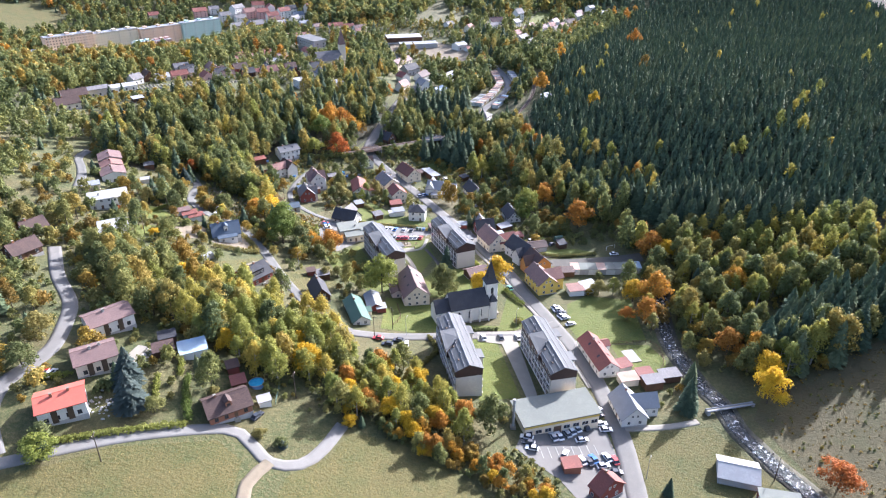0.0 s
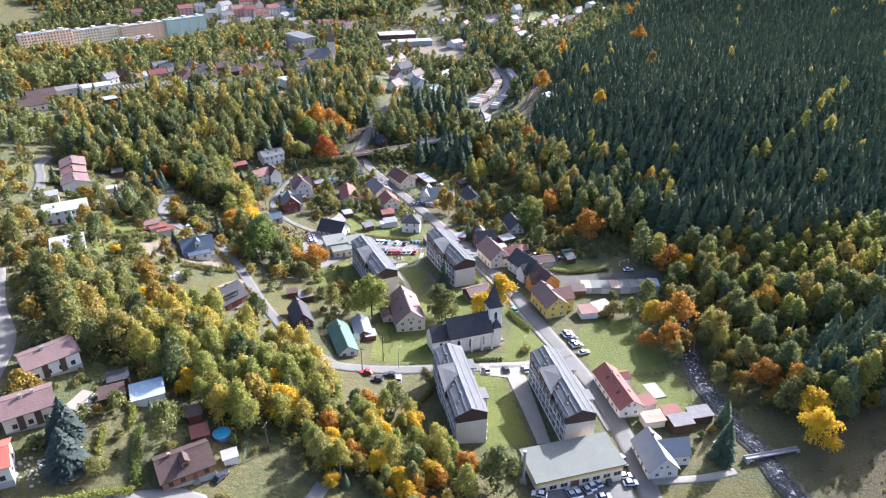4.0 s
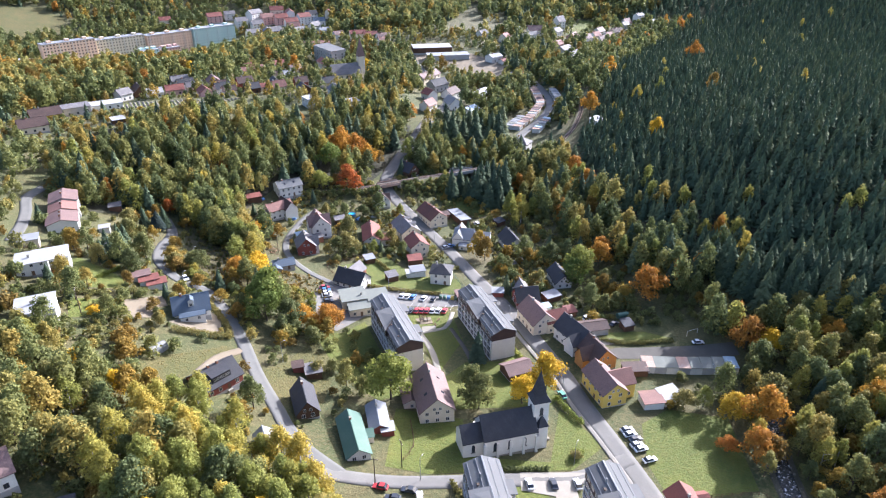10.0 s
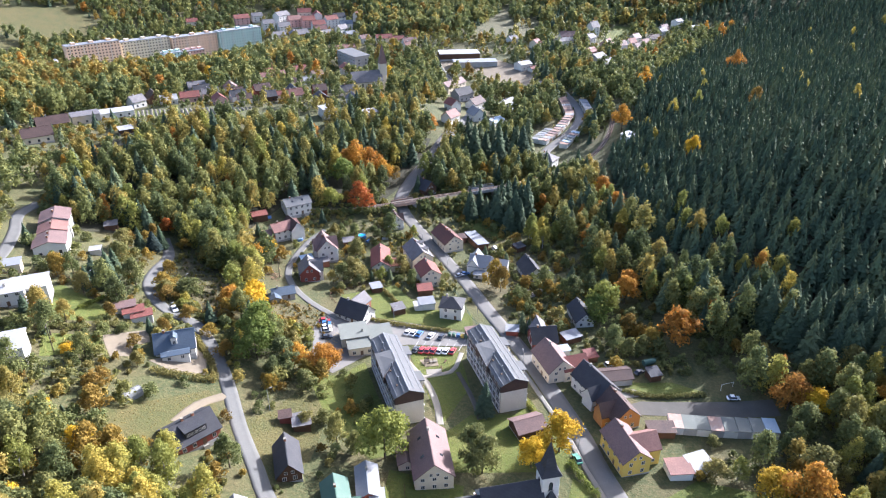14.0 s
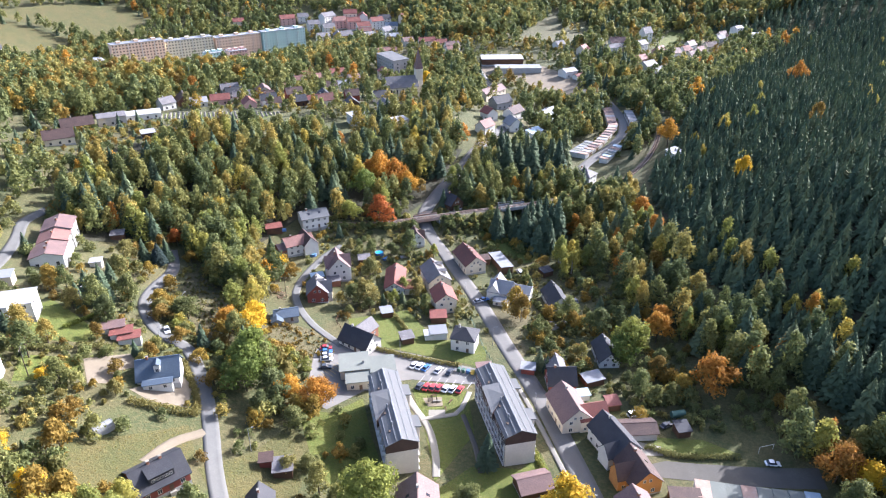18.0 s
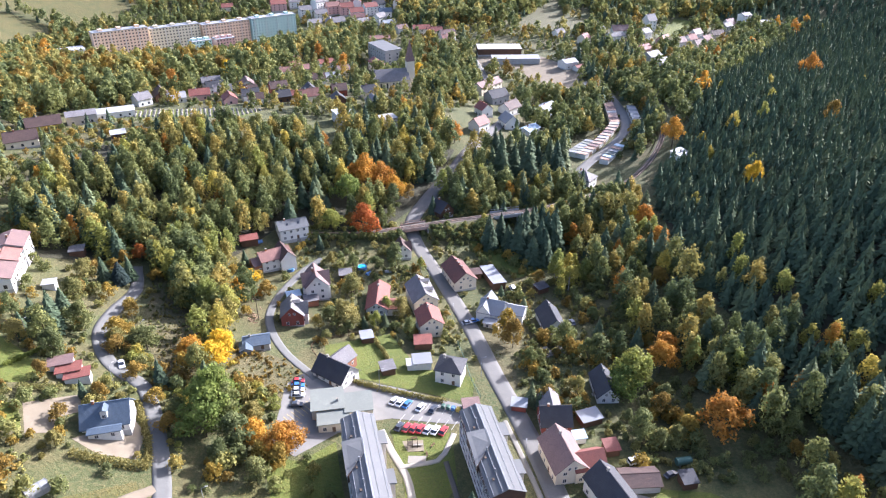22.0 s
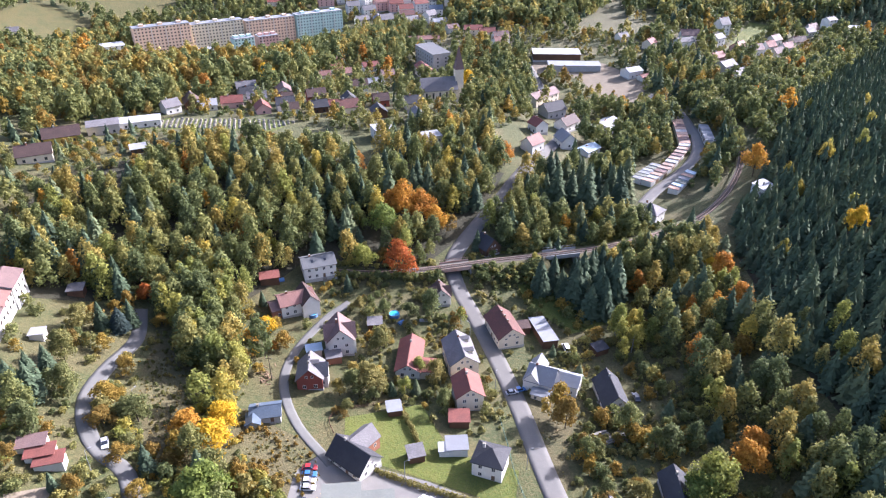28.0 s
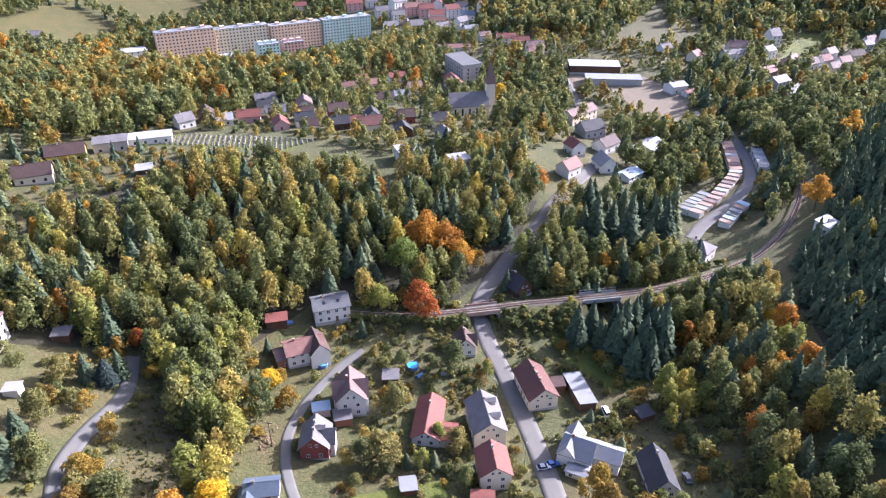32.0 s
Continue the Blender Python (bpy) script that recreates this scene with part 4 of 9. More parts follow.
house(-76.6, 354.8, -70, 9.2, 8, 4.6, 3.8, "grey_tile", "redbrown", "red and white house with grey tiled roof", dormer=1, chimneys=((0.3, 0.5), (0.7, 0.5)), wings=((0.5, 2.4, 6.4, 5.0, 4.6, 3.2, "grey_tile", "white", 90),))
house(-97.8, 389.3, 41, 12.4, 8.5, 5, 2.4, "pink_tile", "white", "white rendered house with pink tiled roof", floors=2, wing=(-7,0,5,7,3.5,1.6,"mauve_tile","brick",0), wings=((4.2, -1.0, 10.4, 6.4, 4.6, 3.4, "brown_tile", "white", 90),))
house(-98.0, 411.0, 35, 12.4, 9.5, 5.6, 2.2, "block_metal", "white", "white rendered house with grey metal roof", floors=2, skylights=2)
house(-81.2, 333.4, 25, 8.4, 6, 2.6, 1.6, "blue_slate", "grey_render", "grey rendered house with blue slate roof", wing=(-3.5,-3,5,4,2.4,1.0,"blue_slate","grey_render",90))
house(-38.0, 451.8, -40, 7.8, 8, 3.6, 4, "black_slate", "timber", "dark timber house with black slate roof")
house(29.7, 501.9, -28, 10.0, 9, 5, 3.6, "grey_tile", "white", "white rendered house with grey tiled roof", kind="hip")
house(36.5, 338.5, -78, 12.1, 7, 3, 3.4, "black_slate", "white", "white rendered house with black slate roof")
house(46.8, 143.1, -59, 4.3, 9, 4, 3.6, "red_tile", "redbrown", "red-brown house with red tiled roof")
house(88.4, 152.1, -17, 11.2, 9, 2.6, 1.9, "white_metal", "grey_render", "grey rendered barn with pale weathered sheet roof", windows=False, chimneys=(), name="barn", category="barn")
house(95.5, 138.6, -12, 11, 8.5, 3.2, 0.2, "roof_felt", "redbrown", "flat-roofed brown building with grey felt roof", kind="flat", name="workshop", category="building", chimneys=())
house(-149.3, 287.1, 28, 11, 9, 5.5, .4, "white_metal", "white", "white flat-roofed villa with balcony", kind="flat", name="house", category="house", windows=True, chimneys=((0.4, 0.5),))
house(-152.9, 282.1, 28, 10, 9, 5, .4, "white_metal", "white", "white flat-roofed villa wing", kind="flat", name="house", category="house", windows=True, chimneys=((0.4, 0.5),))
house(-135.7, 254.4, 28, 11, 9, 4.5, 1, "white_metal", "white", "white house with pale metal roof", kind="flat", name="house", category="house", windows=True, chimneys=((0.4, 0.5),))
house(-166.0, 300.8, 28, 7, 5, 2.6, .4, "grey_metal", "cream", "low cream garage with grey roof", kind="flat", name="garage", category="garage", windows=False, chimneys=(), plinth=False)
house(-122.2, 293.5, 30, 6.5, 3.6, 2.6, .5, "mauve_tile", "white", "white garage with dull red roof", kind="flat", name="garage", category="garage", windows=False, chimneys=(), plinth=False)
house(-118.6, 292.0, 30, 6.5, 3.6, 2.5, .5, "red_tile", "white", "white garage with red roof", kind="flat", name="garage", category="garage", windows=False, chimneys=(), plinth=False)
house(-115.4, 291.0, 30, 6.5, 3.6, 2.4, .5, "red_tile", "white", "white garage with faded red roof", kind="flat", name="garage", category="garage", windows=False, chimneys=(), plinth=False)
house(-154.4, 331.8, 25, 4, 3.4, 2.3, .2, "white_metal", "white", "small pale garden shed in terrace garden", kind="flat", name="shed", category="shed", windows=False, chimneys=(), plinth=False)
house(-163.0, 358.3, 25, 5, 4, 2.4, .6, "grey_tile", "timber", "dark timber garden shed by lawn", kind="flat", name="shed", category="shed", windows=False, chimneys=(), plinth=False)
house(-52.1, 257.9, 20, 5, 5, 2.6, .5, "grey_tile", "timber", "timber garden shed with grey roof", kind="flat", name="shed", category="shed", windows=False, chimneys=(), plinth=False)
house(-57.3, 259.0, 20, 3.4, 3, 2.2, .5, "brown_tile", "redbrown", "small red garden hut", kind="flat", name="shed", category="shed", windows=False, chimneys=(), plinth=False)
house(-25.1, 233.2, 15, 3.6, 3.4, 2.2, .3, "white_metal", "redbrown", "low shed with pale sheet roof", kind="flat", name="shed", category="shed", windows=False, chimneys=(), plinth=False)
house(-30.1, 228.8, 15, 3, 3, 2.2, .3, "green_metal", "cream", "small cream hut with green roof", kind="flat", name="shed", category="shed", windows=False, chimneys=(), plinth=False)
house(57.1, 256.2, 10, 6.5, 5.5, 2.6, .5, "pink_tile", "white", "white shed with faded roof", kind="flat", name="shed", category="shed", windows=False, chimneys=(), plinth=False)
house(63.3, 258.8, 25, 6.5, 5.5, 2.8, .7, "white_metal", "white", "white shed with bright metal roof", kind="flat", name="shed", category="shed", windows=False, chimneys=(), plinth=False)
house(55.2, 272.9, 5, 8, 4.5, 2.4, .4, "brown_tile", "timber", "brown timber lean-to beside the garages", kind="flat", name="shed", category="shed", windows=False, chimneys=(), plinth=False)
house(31.6, 322.6, 30, 6.5, 4.5, 2.4, .5, "grey_metal", "timber", "dark shed with grey angled roof", kind="flat", name="shed", category="shed", windows=False, chimneys=(), plinth=False)
house(28.5, 313.2, 20, 3.4, 3, 2.2, .3, "blue_metal", "white", "small pale blue roofed shed", kind="flat", name="shed", category="shed", windows=False, chimneys=(), plinth=False)
house(37.6, 310.2, 20, 4, 4, 2.4, .8, "red_tile", "timber", "timber gazebo with red roof", kind="flat", name="gazebo", category="gazebo", windows=False, chimneys=(), plinth=False)
house(58.0, 301.2, 20, 4, 4, 2.4, .9, "black_slate", "timber", "dark timber gazebo in garden", kind="flat", name="gazebo", category="gazebo", windows=False, chimneys=(), plinth=False)
house(9.8, 324.1, 0, 4.5, 3.5, 2.3, .5, "grey_metal", "redbrown", "small red shed with grey roof", kind="flat", name="shed", category="shed", windows=False, chimneys=(), plinth=False)
house(-35.0, 332.6, 30, 4.5, 4, 2.5, .8, "grey_tile", "timber", "timber garden house with grey roof", kind="flat", name="shed", category="shed", windows=False, chimneys=(), plinth=False)
house(-24.6, 339.2, 18, 6, 5, 3, .3, "grey_metal", "white", "white flat annex beside the villa", kind="flat", name="annex", category="annex", windows=False, chimneys=(), plinth=False)
house(-27.7, 337.0, 18, 3, 3, 2.4, .3, "white_metal", "white", "small white garden shed", kind="flat", name="shed", category="shed", windows=False, chimneys=(), plinth=False)
house(-4.8, 319.5, 18, 5, 5, 2.6, .3, "mauve_tile", "timber", "dark shed beside the container stand", kind="flat", name="shed", category="shed", windows=False, chimneys=(), plinth=False)
house(-46.7, 349.2, 25, 4, 3.5, 2.4, .3, "grey_metal", "timber", "timber garden shed at the hedge", kind="flat", name="shed", category="shed", windows=False, chimneys=(), plinth=False)
house(-26.7, 351.1, 15, 6, 4.5, 2.8, .8, "red_tile", "timber", "low annex with red tiled roof", kind="flat", name="annex", category="annex", windows=False, chimneys=(), plinth=False)
house(-8.0, 407.5, 119, 15, 5.5, 3, .4, "grey_metal", "timber", "long timber shed with grey metal roof", kind="flat", name="shed", category="shed", windows=False, chimneys=(), plinth=False)
house(-74.4, 368.0, 30, 5, 4.5, 2.6, .4, "grey_tile", "brick", "brick shed with grey roof", kind="flat", name="shed", category="shed", windows=False, chimneys=(), plinth=False)
house(-81.7, 368.6, 30, 5, 3.5, 2.6, .3, "blue_metal", "cream", "low shed with blue-grey roof", kind="flat", name="shed", category="shed", windows=False, chimneys=(), plinth=False)
house(-67.6, 390.6, 20, 5, 4.5, 2.4, .4, "grey_tile", "timber", "timber garden shed beside the pool", kind="flat", name="shed", category="shed", windows=False, chimneys=(), plinth=False)
house(-112.8, 398.8, 30, 7, 4.5, 2.6, .5, "red_tile", "timber", "timber shed with red roof", kind="flat", name="shed", category="shed", windows=False, chimneys=(), plinth=False)
house(-15.4, 408.2, 25, 4, 4, 2.6, .6, "brown_tile", "timber", "brown timber shed beside the house", kind="flat", name="shed", category="shed", windows=False, chimneys=(), plinth=False)
house(-47.2, 349.8, 25, 4, 3.5, 2.4, .4, "grey_metal", "timber", "timber shed with grey roof by the hedge", kind="flat", name="shed", category="shed", windows=False, chimneys=(), plinth=False)
house(12.8, 403.5, 40, 5, 4, 2.4, .6, "black_slate", "timber", "dark timber shed in garden", kind="flat", name="shed", category="shed", windows=False, chimneys=(), plinth=False)
house(-78.7, 176.6, 25, 8, 6.5, 2.8, .5, "blue_metal", "white", "shed with pale blue sheet roof", kind="flat", name="shed", category="shed", windows=False, chimneys=(), plinth=False)
house(-86.5, 173.7, 25, 6, 4.5, 2.5, .6, "brown_tile", "timber", "timber garden house with brown roof", kind="flat", name="shed", category="shed", windows=False, chimneys=(), plinth=False)
house(-87.8, 180.6, 25, 5, 4, 2.4, .4, "black_slate", "timber", "dark timber garden shed", kind="flat", name="shed", category="shed", windows=False, chimneys=(), plinth=False)
house(-61.9, 165.2, 25, 4, 4, 2.4, .5, "red_tile", "timber", "small shed with red roof beside pool", kind="flat", name="shed", category="shed", windows=False, chimneys=(), plinth=False)
house(-53.1, 159.7, 25, 3.4, 2.8, 2, .3, "white_metal", "white", "small white garden shed on drive", kind="flat", name="shed", category="shed", windows=False, chimneys=(), plinth=False)
house(-65.4, 171.9, 25, 3.4, 3.4, 2.4, .6, "brown_tile", "redbrown", "red-brown garden hut under trees", kind="flat", name="shed", category="shed", windows=False, chimneys=(), plinth=False)
house(-93.7, 170.7, 75, 6.5, 2.6, .7, .1, "concrete", "concrete", "raised pale concrete garden terrace", kind="flat", name="terrace", category="terrace", windows=False, chimneys=(), plinth=False)
house(65.3, 194.5, 12, 6.5, 4.2, 2.6, .4, "rust_metal", "cream", "low shed with faded red roof", kind="flat", name="shed", category="shed", windows=False, chimneys=(), plinth=False)
house(71.9, 197.5, 12, 5.5, 4, 2.8, .4, "red_tile", "timber", "shed with dark red roof", kind="flat", name="shed", category="shed", windows=False, chimneys=(), plinth=False)
house(73.5, 192.9, 12, 6.5, 4.4, 3.2, .4, "grey_tile", "timber", "dark timber shed with brown roof", kind="flat", name="shed", category="shed", windows=False, chimneys=(), plinth=False)
house(80.8, 197.3, 12, 7, 4.4, 2.6, .4, "grey_tile", "timber", "shed with grey metal roof", kind="flat", name="shed", category="shed", windows=False, chimneys=(), plinth=False)
house(82.2, 183.1, 12, 2.6, 2.4, 2.6, .4, "white_metal", "white", "small white hut beside the stream", kind="flat", name="shed", category="shed", windows=False, chimneys=(), plinth=False)
house(38.0, 151.7, 8, 5, 4, 2.6, .3, "red_tile", "brick", "low shed with red sheet roof", kind="flat", name="shed", category="shed", windows=False, chimneys=(), plinth=False)
house(65.2, 202.1, 20, 5, 4.5, 2.6, .6, "red_tile", "white", "low white annex with red roof", kind="flat", name="annex", category="annex", windows=False, chimneys=(), plinth=False)
house(-106.6, 517.1, 38, 10, 9, 6, .3, "white_metal", "white", "white flat-roofed cube house", kind="flat", name="house", category="house", windows=True, chimneys=((0.4, 0.5),))
house(-81.3, 519.6, 38, 9, 8, 6.5, .3, "white_metal", "white", "white cube house with pale roof", kind="flat", name="house", category="house", windows=True, chimneys=((0.4, 0.5),))
house(79.5, 520.1, 50, 9, 7, 3.5, 1.5, "white_metal", "white", "white house at the forest edge", kind="flat", name="house", category="house", windows=True, chimneys=((0.4, 0.5),))



# ---------------------------------------------------------------- apartment blocks
def apartment_block(x, y, heading, L=31.5, W=8.9, eave=11.2, rise=1.9, label="four-storey panel block with grey metal roof and brown gable"):
    """x, y: the middle of the block; the length runs along its own y axis. The ribbed front faces its -x side."""
    z = height(x, y)
    e = thing("apartment_block", x, y, z, heading, label, "apartment block", "apartment blocks")
    for k in (-0.4, -0.2, 0, 0.2, 0.4):
        CLEAR.append((x - math.sin(radians(heading)) * L * k, y + math.cos(radians(heading)) * L * k, W / 2 + 3))
    low = eave - 2.7
    boxed("wall", -W / 2, W / 2, -L / 2, L / 2, -2.5, low, M["sand_panel"], e, "pale beige panel walls", 0)
    bm = bmesh.new()
    prism(bm, [(-W / 2 - 0.05, low), (W / 2 + 0.05, low), (W / 2 + 0.05, eave), (0, eave + rise), (-W / 2 - 0.05, eave)], -L / 2 - 0.05, L / 2 + 0.05)
    bm.transform(Matrix.Rotation(radians(90), 4, "Z"))
    part("attic_cladding", bm, M["brown_clad"], e, "dark brown sheet cladding")
    roof_bm = roof_gable(L, W, eave, rise, 0.35, 0.16)
    roof_bm.transform(Matrix.Rotation(radians(90), 4, "Z"))
    roof = part("roof", roof_bm, M["block_metal"], e, "grey sheet metal roof with streaks")
    boxed("ridge_cap", -0.22, 0.22, -L / 2 - 0.36, L / 2 + 0.36, eave + rise + 0.1, eave + rise + 0.24, M["grey_metal"], roof)
    k = rise / (W / 2)
    for sx in (-1, 1):
        for f in (0.35, 0.86):
            u = sx * f * W / 2
            boxed("snow_guard", u - 0.05, u + 0.05, -L / 2, L / 2, eave + rise * (1 - f) + 0.14, eave + rise * (1 - f) + 0.3, M["grey_metal"], roof, bevel=0)
    # wedge roof over the middle of the front
    v1, v0, x1 = 0.17 * L, -0.17 * L, -W / 2 - 0.75
    bm = bmesh.new()
    top, ze = eave + rise + 0.12, eave - 0.1
    q = [bm.verts.new(p) for p in ((x1, v1, top - 0.5), (0.1, v1, top), (-0.1, (v1 + v0) / 2, top), (x1, v0, ze + 0.35), (x1, v1, ze - 2.4), (0.1, v1, ze - 0.6), (-0.1, (v1 + v0) / 2, ze - 0.6), (x1, v0, ze - 2.4))]
    for f in ((0, 3, 2, 1), (4, 5, 6, 7), (0, 1, 5, 4), (1, 2, 6, 5), (2, 3, 7, 6), (3, 0, 4, 7)):
        bm.faces.new([q[i] for i in f])
    bmesh.ops.recalc_face_normals(bm, faces=bm.faces)
    oriel = part("oriel", bm, M["brown_clad"], e, "brown clad oriel over the middle bays")
    bm = bmesh.new()
    c = [Vector(p) for p in ((x1 - 0.3, v1 + 0.25, top - 0.48), (0.1, v1 + 0.25, top + 0.04), (-0.1, (v1 + v0) / 2, top + 0.04), (x1 - 0.3, v0 - 0.25, ze + 0.36))]
    lo = [bm.verts.new(p) for p in c]
    hi = [bm.verts.new(p + Vector((0, 0, 0.14))) for p in c]
    bm.faces.new(lo)
    bm.faces.new(hi[::-1])
    for i in range(4):
        bm.faces.new((lo[i], lo[(i + 1) % 4], hi[(i + 1) % 4], hi[i]))
    bmesh.ops.recalc_face_normals(bm, faces=bm.faces)
    part("oriel_roof", bm, M["block_metal"], oriel)
    for v in (v0 + 1.6, v0 + 4.2, v0 + 6.8):
        window(oriel, x1, v, ze - 1.75, 90, 1.3, 1.1)
    # stair towers on the road side, under low slabs
    for v in (-0.24 * L, 0.21 * L):
        tower = boxed("stair_tower", W / 2, W / 2 + 1.7, v - 2.1, v + 2.1, -2.4, eave - 0.6, M["sand_panel"], e, bevel=0)
        bm = bmesh.new()
        prism(bm, [(v - 2.5, eave - 0.5), (v + 2.5, eave - 0.5), (v + 2.5, eave - 0.2), (v - 2.5, eave - 0.2)], W / 2 - 2.4, W / 2 + 2.2)
        for w in bm.verts:
            w.co.z += 0.75 if w.co.x < W / 2 else 0
        part("tower_roof", bm, M["block_metal"], tower)
        for f in range(3):
            window(tower, W / 2 + 1.7, v, 2.0 + f * 2.7, -90, 1.4, 1.2)
    for v in (-0.3 * L, -0.06 * L, 0.3 * L):
        bm = bmesh.new()
        rod(bm, (-1.7, v, eave + rise - 0.9), (-1.7, v, eave + rise + 0.9), 0.22, 0.22, 8)
        part("vent_pipe", bm, M["grey_metal"], roof)
        boxed("roof_hatch", -2.9, -2.2, v - 2.2, v - 1.3, eave + rise * 0.4, eave + rise * 0.4 + 0.35, M["frame_dark"], roof)
    # fronts: pale grid with dark infill and windows
    bays, floors = 10, 3
    for side, turn in ((-1, 90), (1, -90)):
        x0, x1 = (-W / 2 - 0.06, -W / 2 + 0.06) if side < 0 else (W / 2 - 0.06, W / 2 + 0.06)
        front = boxed("front_panel", x0, x1, -L / 2 + 0.5, L / 2 - 0.5, 0.3, low - 0.05, M["dark_infill" if side < 0 else "sand_panel"], e, "dark grey spandrel panels" if side < 0 else "", 0)
        fh = (low - 0.5) / floors
        for f in range(floors + 1):
            z0 = 0.5 + f * fh
            h = fh * 0.5 if f < floors else 1.1
            if f < floors:
                boxed("ledge", side * (W / 2 + 0.24) - 0.18, side * (W / 2 + 0.24) + 0.18, -L / 2 + 0.4, L / 2 - 0.4, z0 - 0.08, z0 + 0.06, M["frame"], front, bevel=0)
            for n in range(bays):
                v = (n + 0.5) / bays * (L - 1.2) - (L - 1.2) / 2
                if side > 0 and (abs(v + 0.24 * L) < 3 or abs(v - 0.21 * L) < 3) or (side < 0 and f == floors and v0 - 1 < v < v1 + 1):
                    continue
                window(e, side * (W / 2 + 0.07), v, z0 + fh * 0.34, turn, (L - 1.2) / bays * 0.62, h)
        if side < 0:
            for n in range(bays + 1):
                v = n / bays * (L - 1.2) - (L - 1.2) / 2
                boxed("pilaster", -W / 2 - 0.36, -W / 2 - 0.05, v - 0.09, v + 0.09, 0.2, low - 0.2, M["frame"], front, bevel=0)
    return e


M["sand_panel"] = plain("panel_render", (0.62, 0.57, 0.49), (0.53, 0.48, 0.41), 0.9, scale=0.25, fine=2.0, spread=0.03)
M["brown_clad"] = plain("brown_cladding", (0.075, 0.045, 0.038), (0.05, 0.032, 0.028), 0.6, spread=0.03)
M["dark_infill"] = plain("dark_infill", (0.10, 0.095, 0.10), (0.07, 0.065, 0.07), 0.7, spread=0.03)
apartment_block(5.2, 195.3, 12.0)
apartment_block(36.8, 198.4, 12.2)
apartment_block(4.2, 292.3, 22.8)
apartment_block(-27.6, 281.6, 24.0)


# ---------------------------------------------------------------- trees
def crown_arrays(seed, R, Hc, z0, n, size, lobes=9, shape=1.0):
    """Leaf clumps scattered over many uneven boughs that narrow upwards: corners (n, 3, 3)."""
    g = np.random.default_rng(seed)
    lobes = lobes * 2 + 4
    cz = g.uniform(-0.7, 0.74, lobes)
    ang = np.arange(lobes) * 2.4 + g.uniform(-0.6, 0.6, lobes)
    out = (0.72 - 0.36 * shape * np.clip(cz + 0.25, 0, 1)) * g.uniform(0.5, 1.15, lobes) * np.sqrt(np.clip(1 - cz ** 2, 0, 1))
    c = np.stack([np.cos(ang) * out, np.sin(ang) * out, cz], 1)
    rad = g.uniform(0.16, 0.36, lobes) * (1 - 0.25 * np.clip(cz, 0, 1))
    c[0], rad[0] = (g.uniform(-0.1, 0.1), g.uniform(-0.1, 0.1), 0.78), 0.22
    c[1], rad[1] = (0, 0, 0.0), 0.58
    c[2], rad[2] = (0, 0, 0.42), 0.36
    which = g.choice(lobes, n, p=rad ** 2 / np.sum(rad ** 2))
    d = g.normal(size=(n, 3))
    d /= np.linalg.norm(d, axis=1)[:, None]
    d[:, 2] = np.where(d[:, 2] < -0.4, -d[:, 2], d[:, 2])
    p = c[which] + d * rad[which][:, None] * np.array([1, 1, 1.15]) * (g.uniform(0.62, 1.08, (n, 1)) + 0.28 * (g.random((n, 1)) < 0.18))
    nrm = d + g.normal(size=(n, 3)) * 0.45
    nrm /= np.linalg.norm(nrm, axis=1)[:, None]
    a = np.cross(nrm, g.normal(size=(n, 3)))
    a /= np.linalg.norm(a, axis=1)[:, None]
    b = np.cross(nrm, a)
    pos = p * np.array([R, R, Hc / 2]) + np.array([0, 0, z0 + Hc / 2])
    s = size * g.uniform(0.6, 1.3, (n, 1))
    a, b = a * s, b * s * g.uniform(0.6, 1.0, (n, 1))
    return np.stack([pos - a * 0.9 - b * 0.55, pos + a * 0.9 - b * 0.45, pos + b + a * g.uniform(-0.5, 0.5, (n, 1))], 1)


def spruce_arrays(seed, R, Ht, layers, arms, z0=0.06):
    """Whorls of spreading boughs, each a fan that droops from the stem: corners (n, 3, 3)."""
    g = np.random.default_rng(seed)
    out = []
    dz = Ht * (0.93 - z0) / layers
    for i in range(layers):
        f = i / (layers - 1)
        zc = Ht * (z0 + (0.93 - z0) * f)
        r = R * (1 - f) ** 0.8 + 0.2
        k = max(5, int(arms * (1 - 0.35 * f)))
        off = g.uniform(0, 6.28)
        for j in range(k):
            t = off + 6.2832 * j / k + g.uniform(-0.3, 0.3)
            half = 3.1416 / k * g.uniform(0.7, 1.15)
            rise = dz * g.uniform(0.75, 1.35) + r * 0.16
            r0, r1 = r * g.uniform(0.7, 1.15), r * g.uniform(0.7, 1.15)
            low = zc - dz * g.uniform(0.0, 0.9)
            out.append(((0, 0, zc + rise), (math.cos(t - half) * r0, math.sin(t - half) * r0, low), (math.cos(t + half) * r1, math.sin(t + half) * r1, low + dz * g.uniform(-0.4, 0.4))))
    return np.array(out)


def quads_mesh(name, q, mat, tone=None):
    n, k = q.shape[:2]
    return numpy_mesh(name, q.reshape(-1, 3), np.arange(n * k).reshape(n, k), mat, tone)


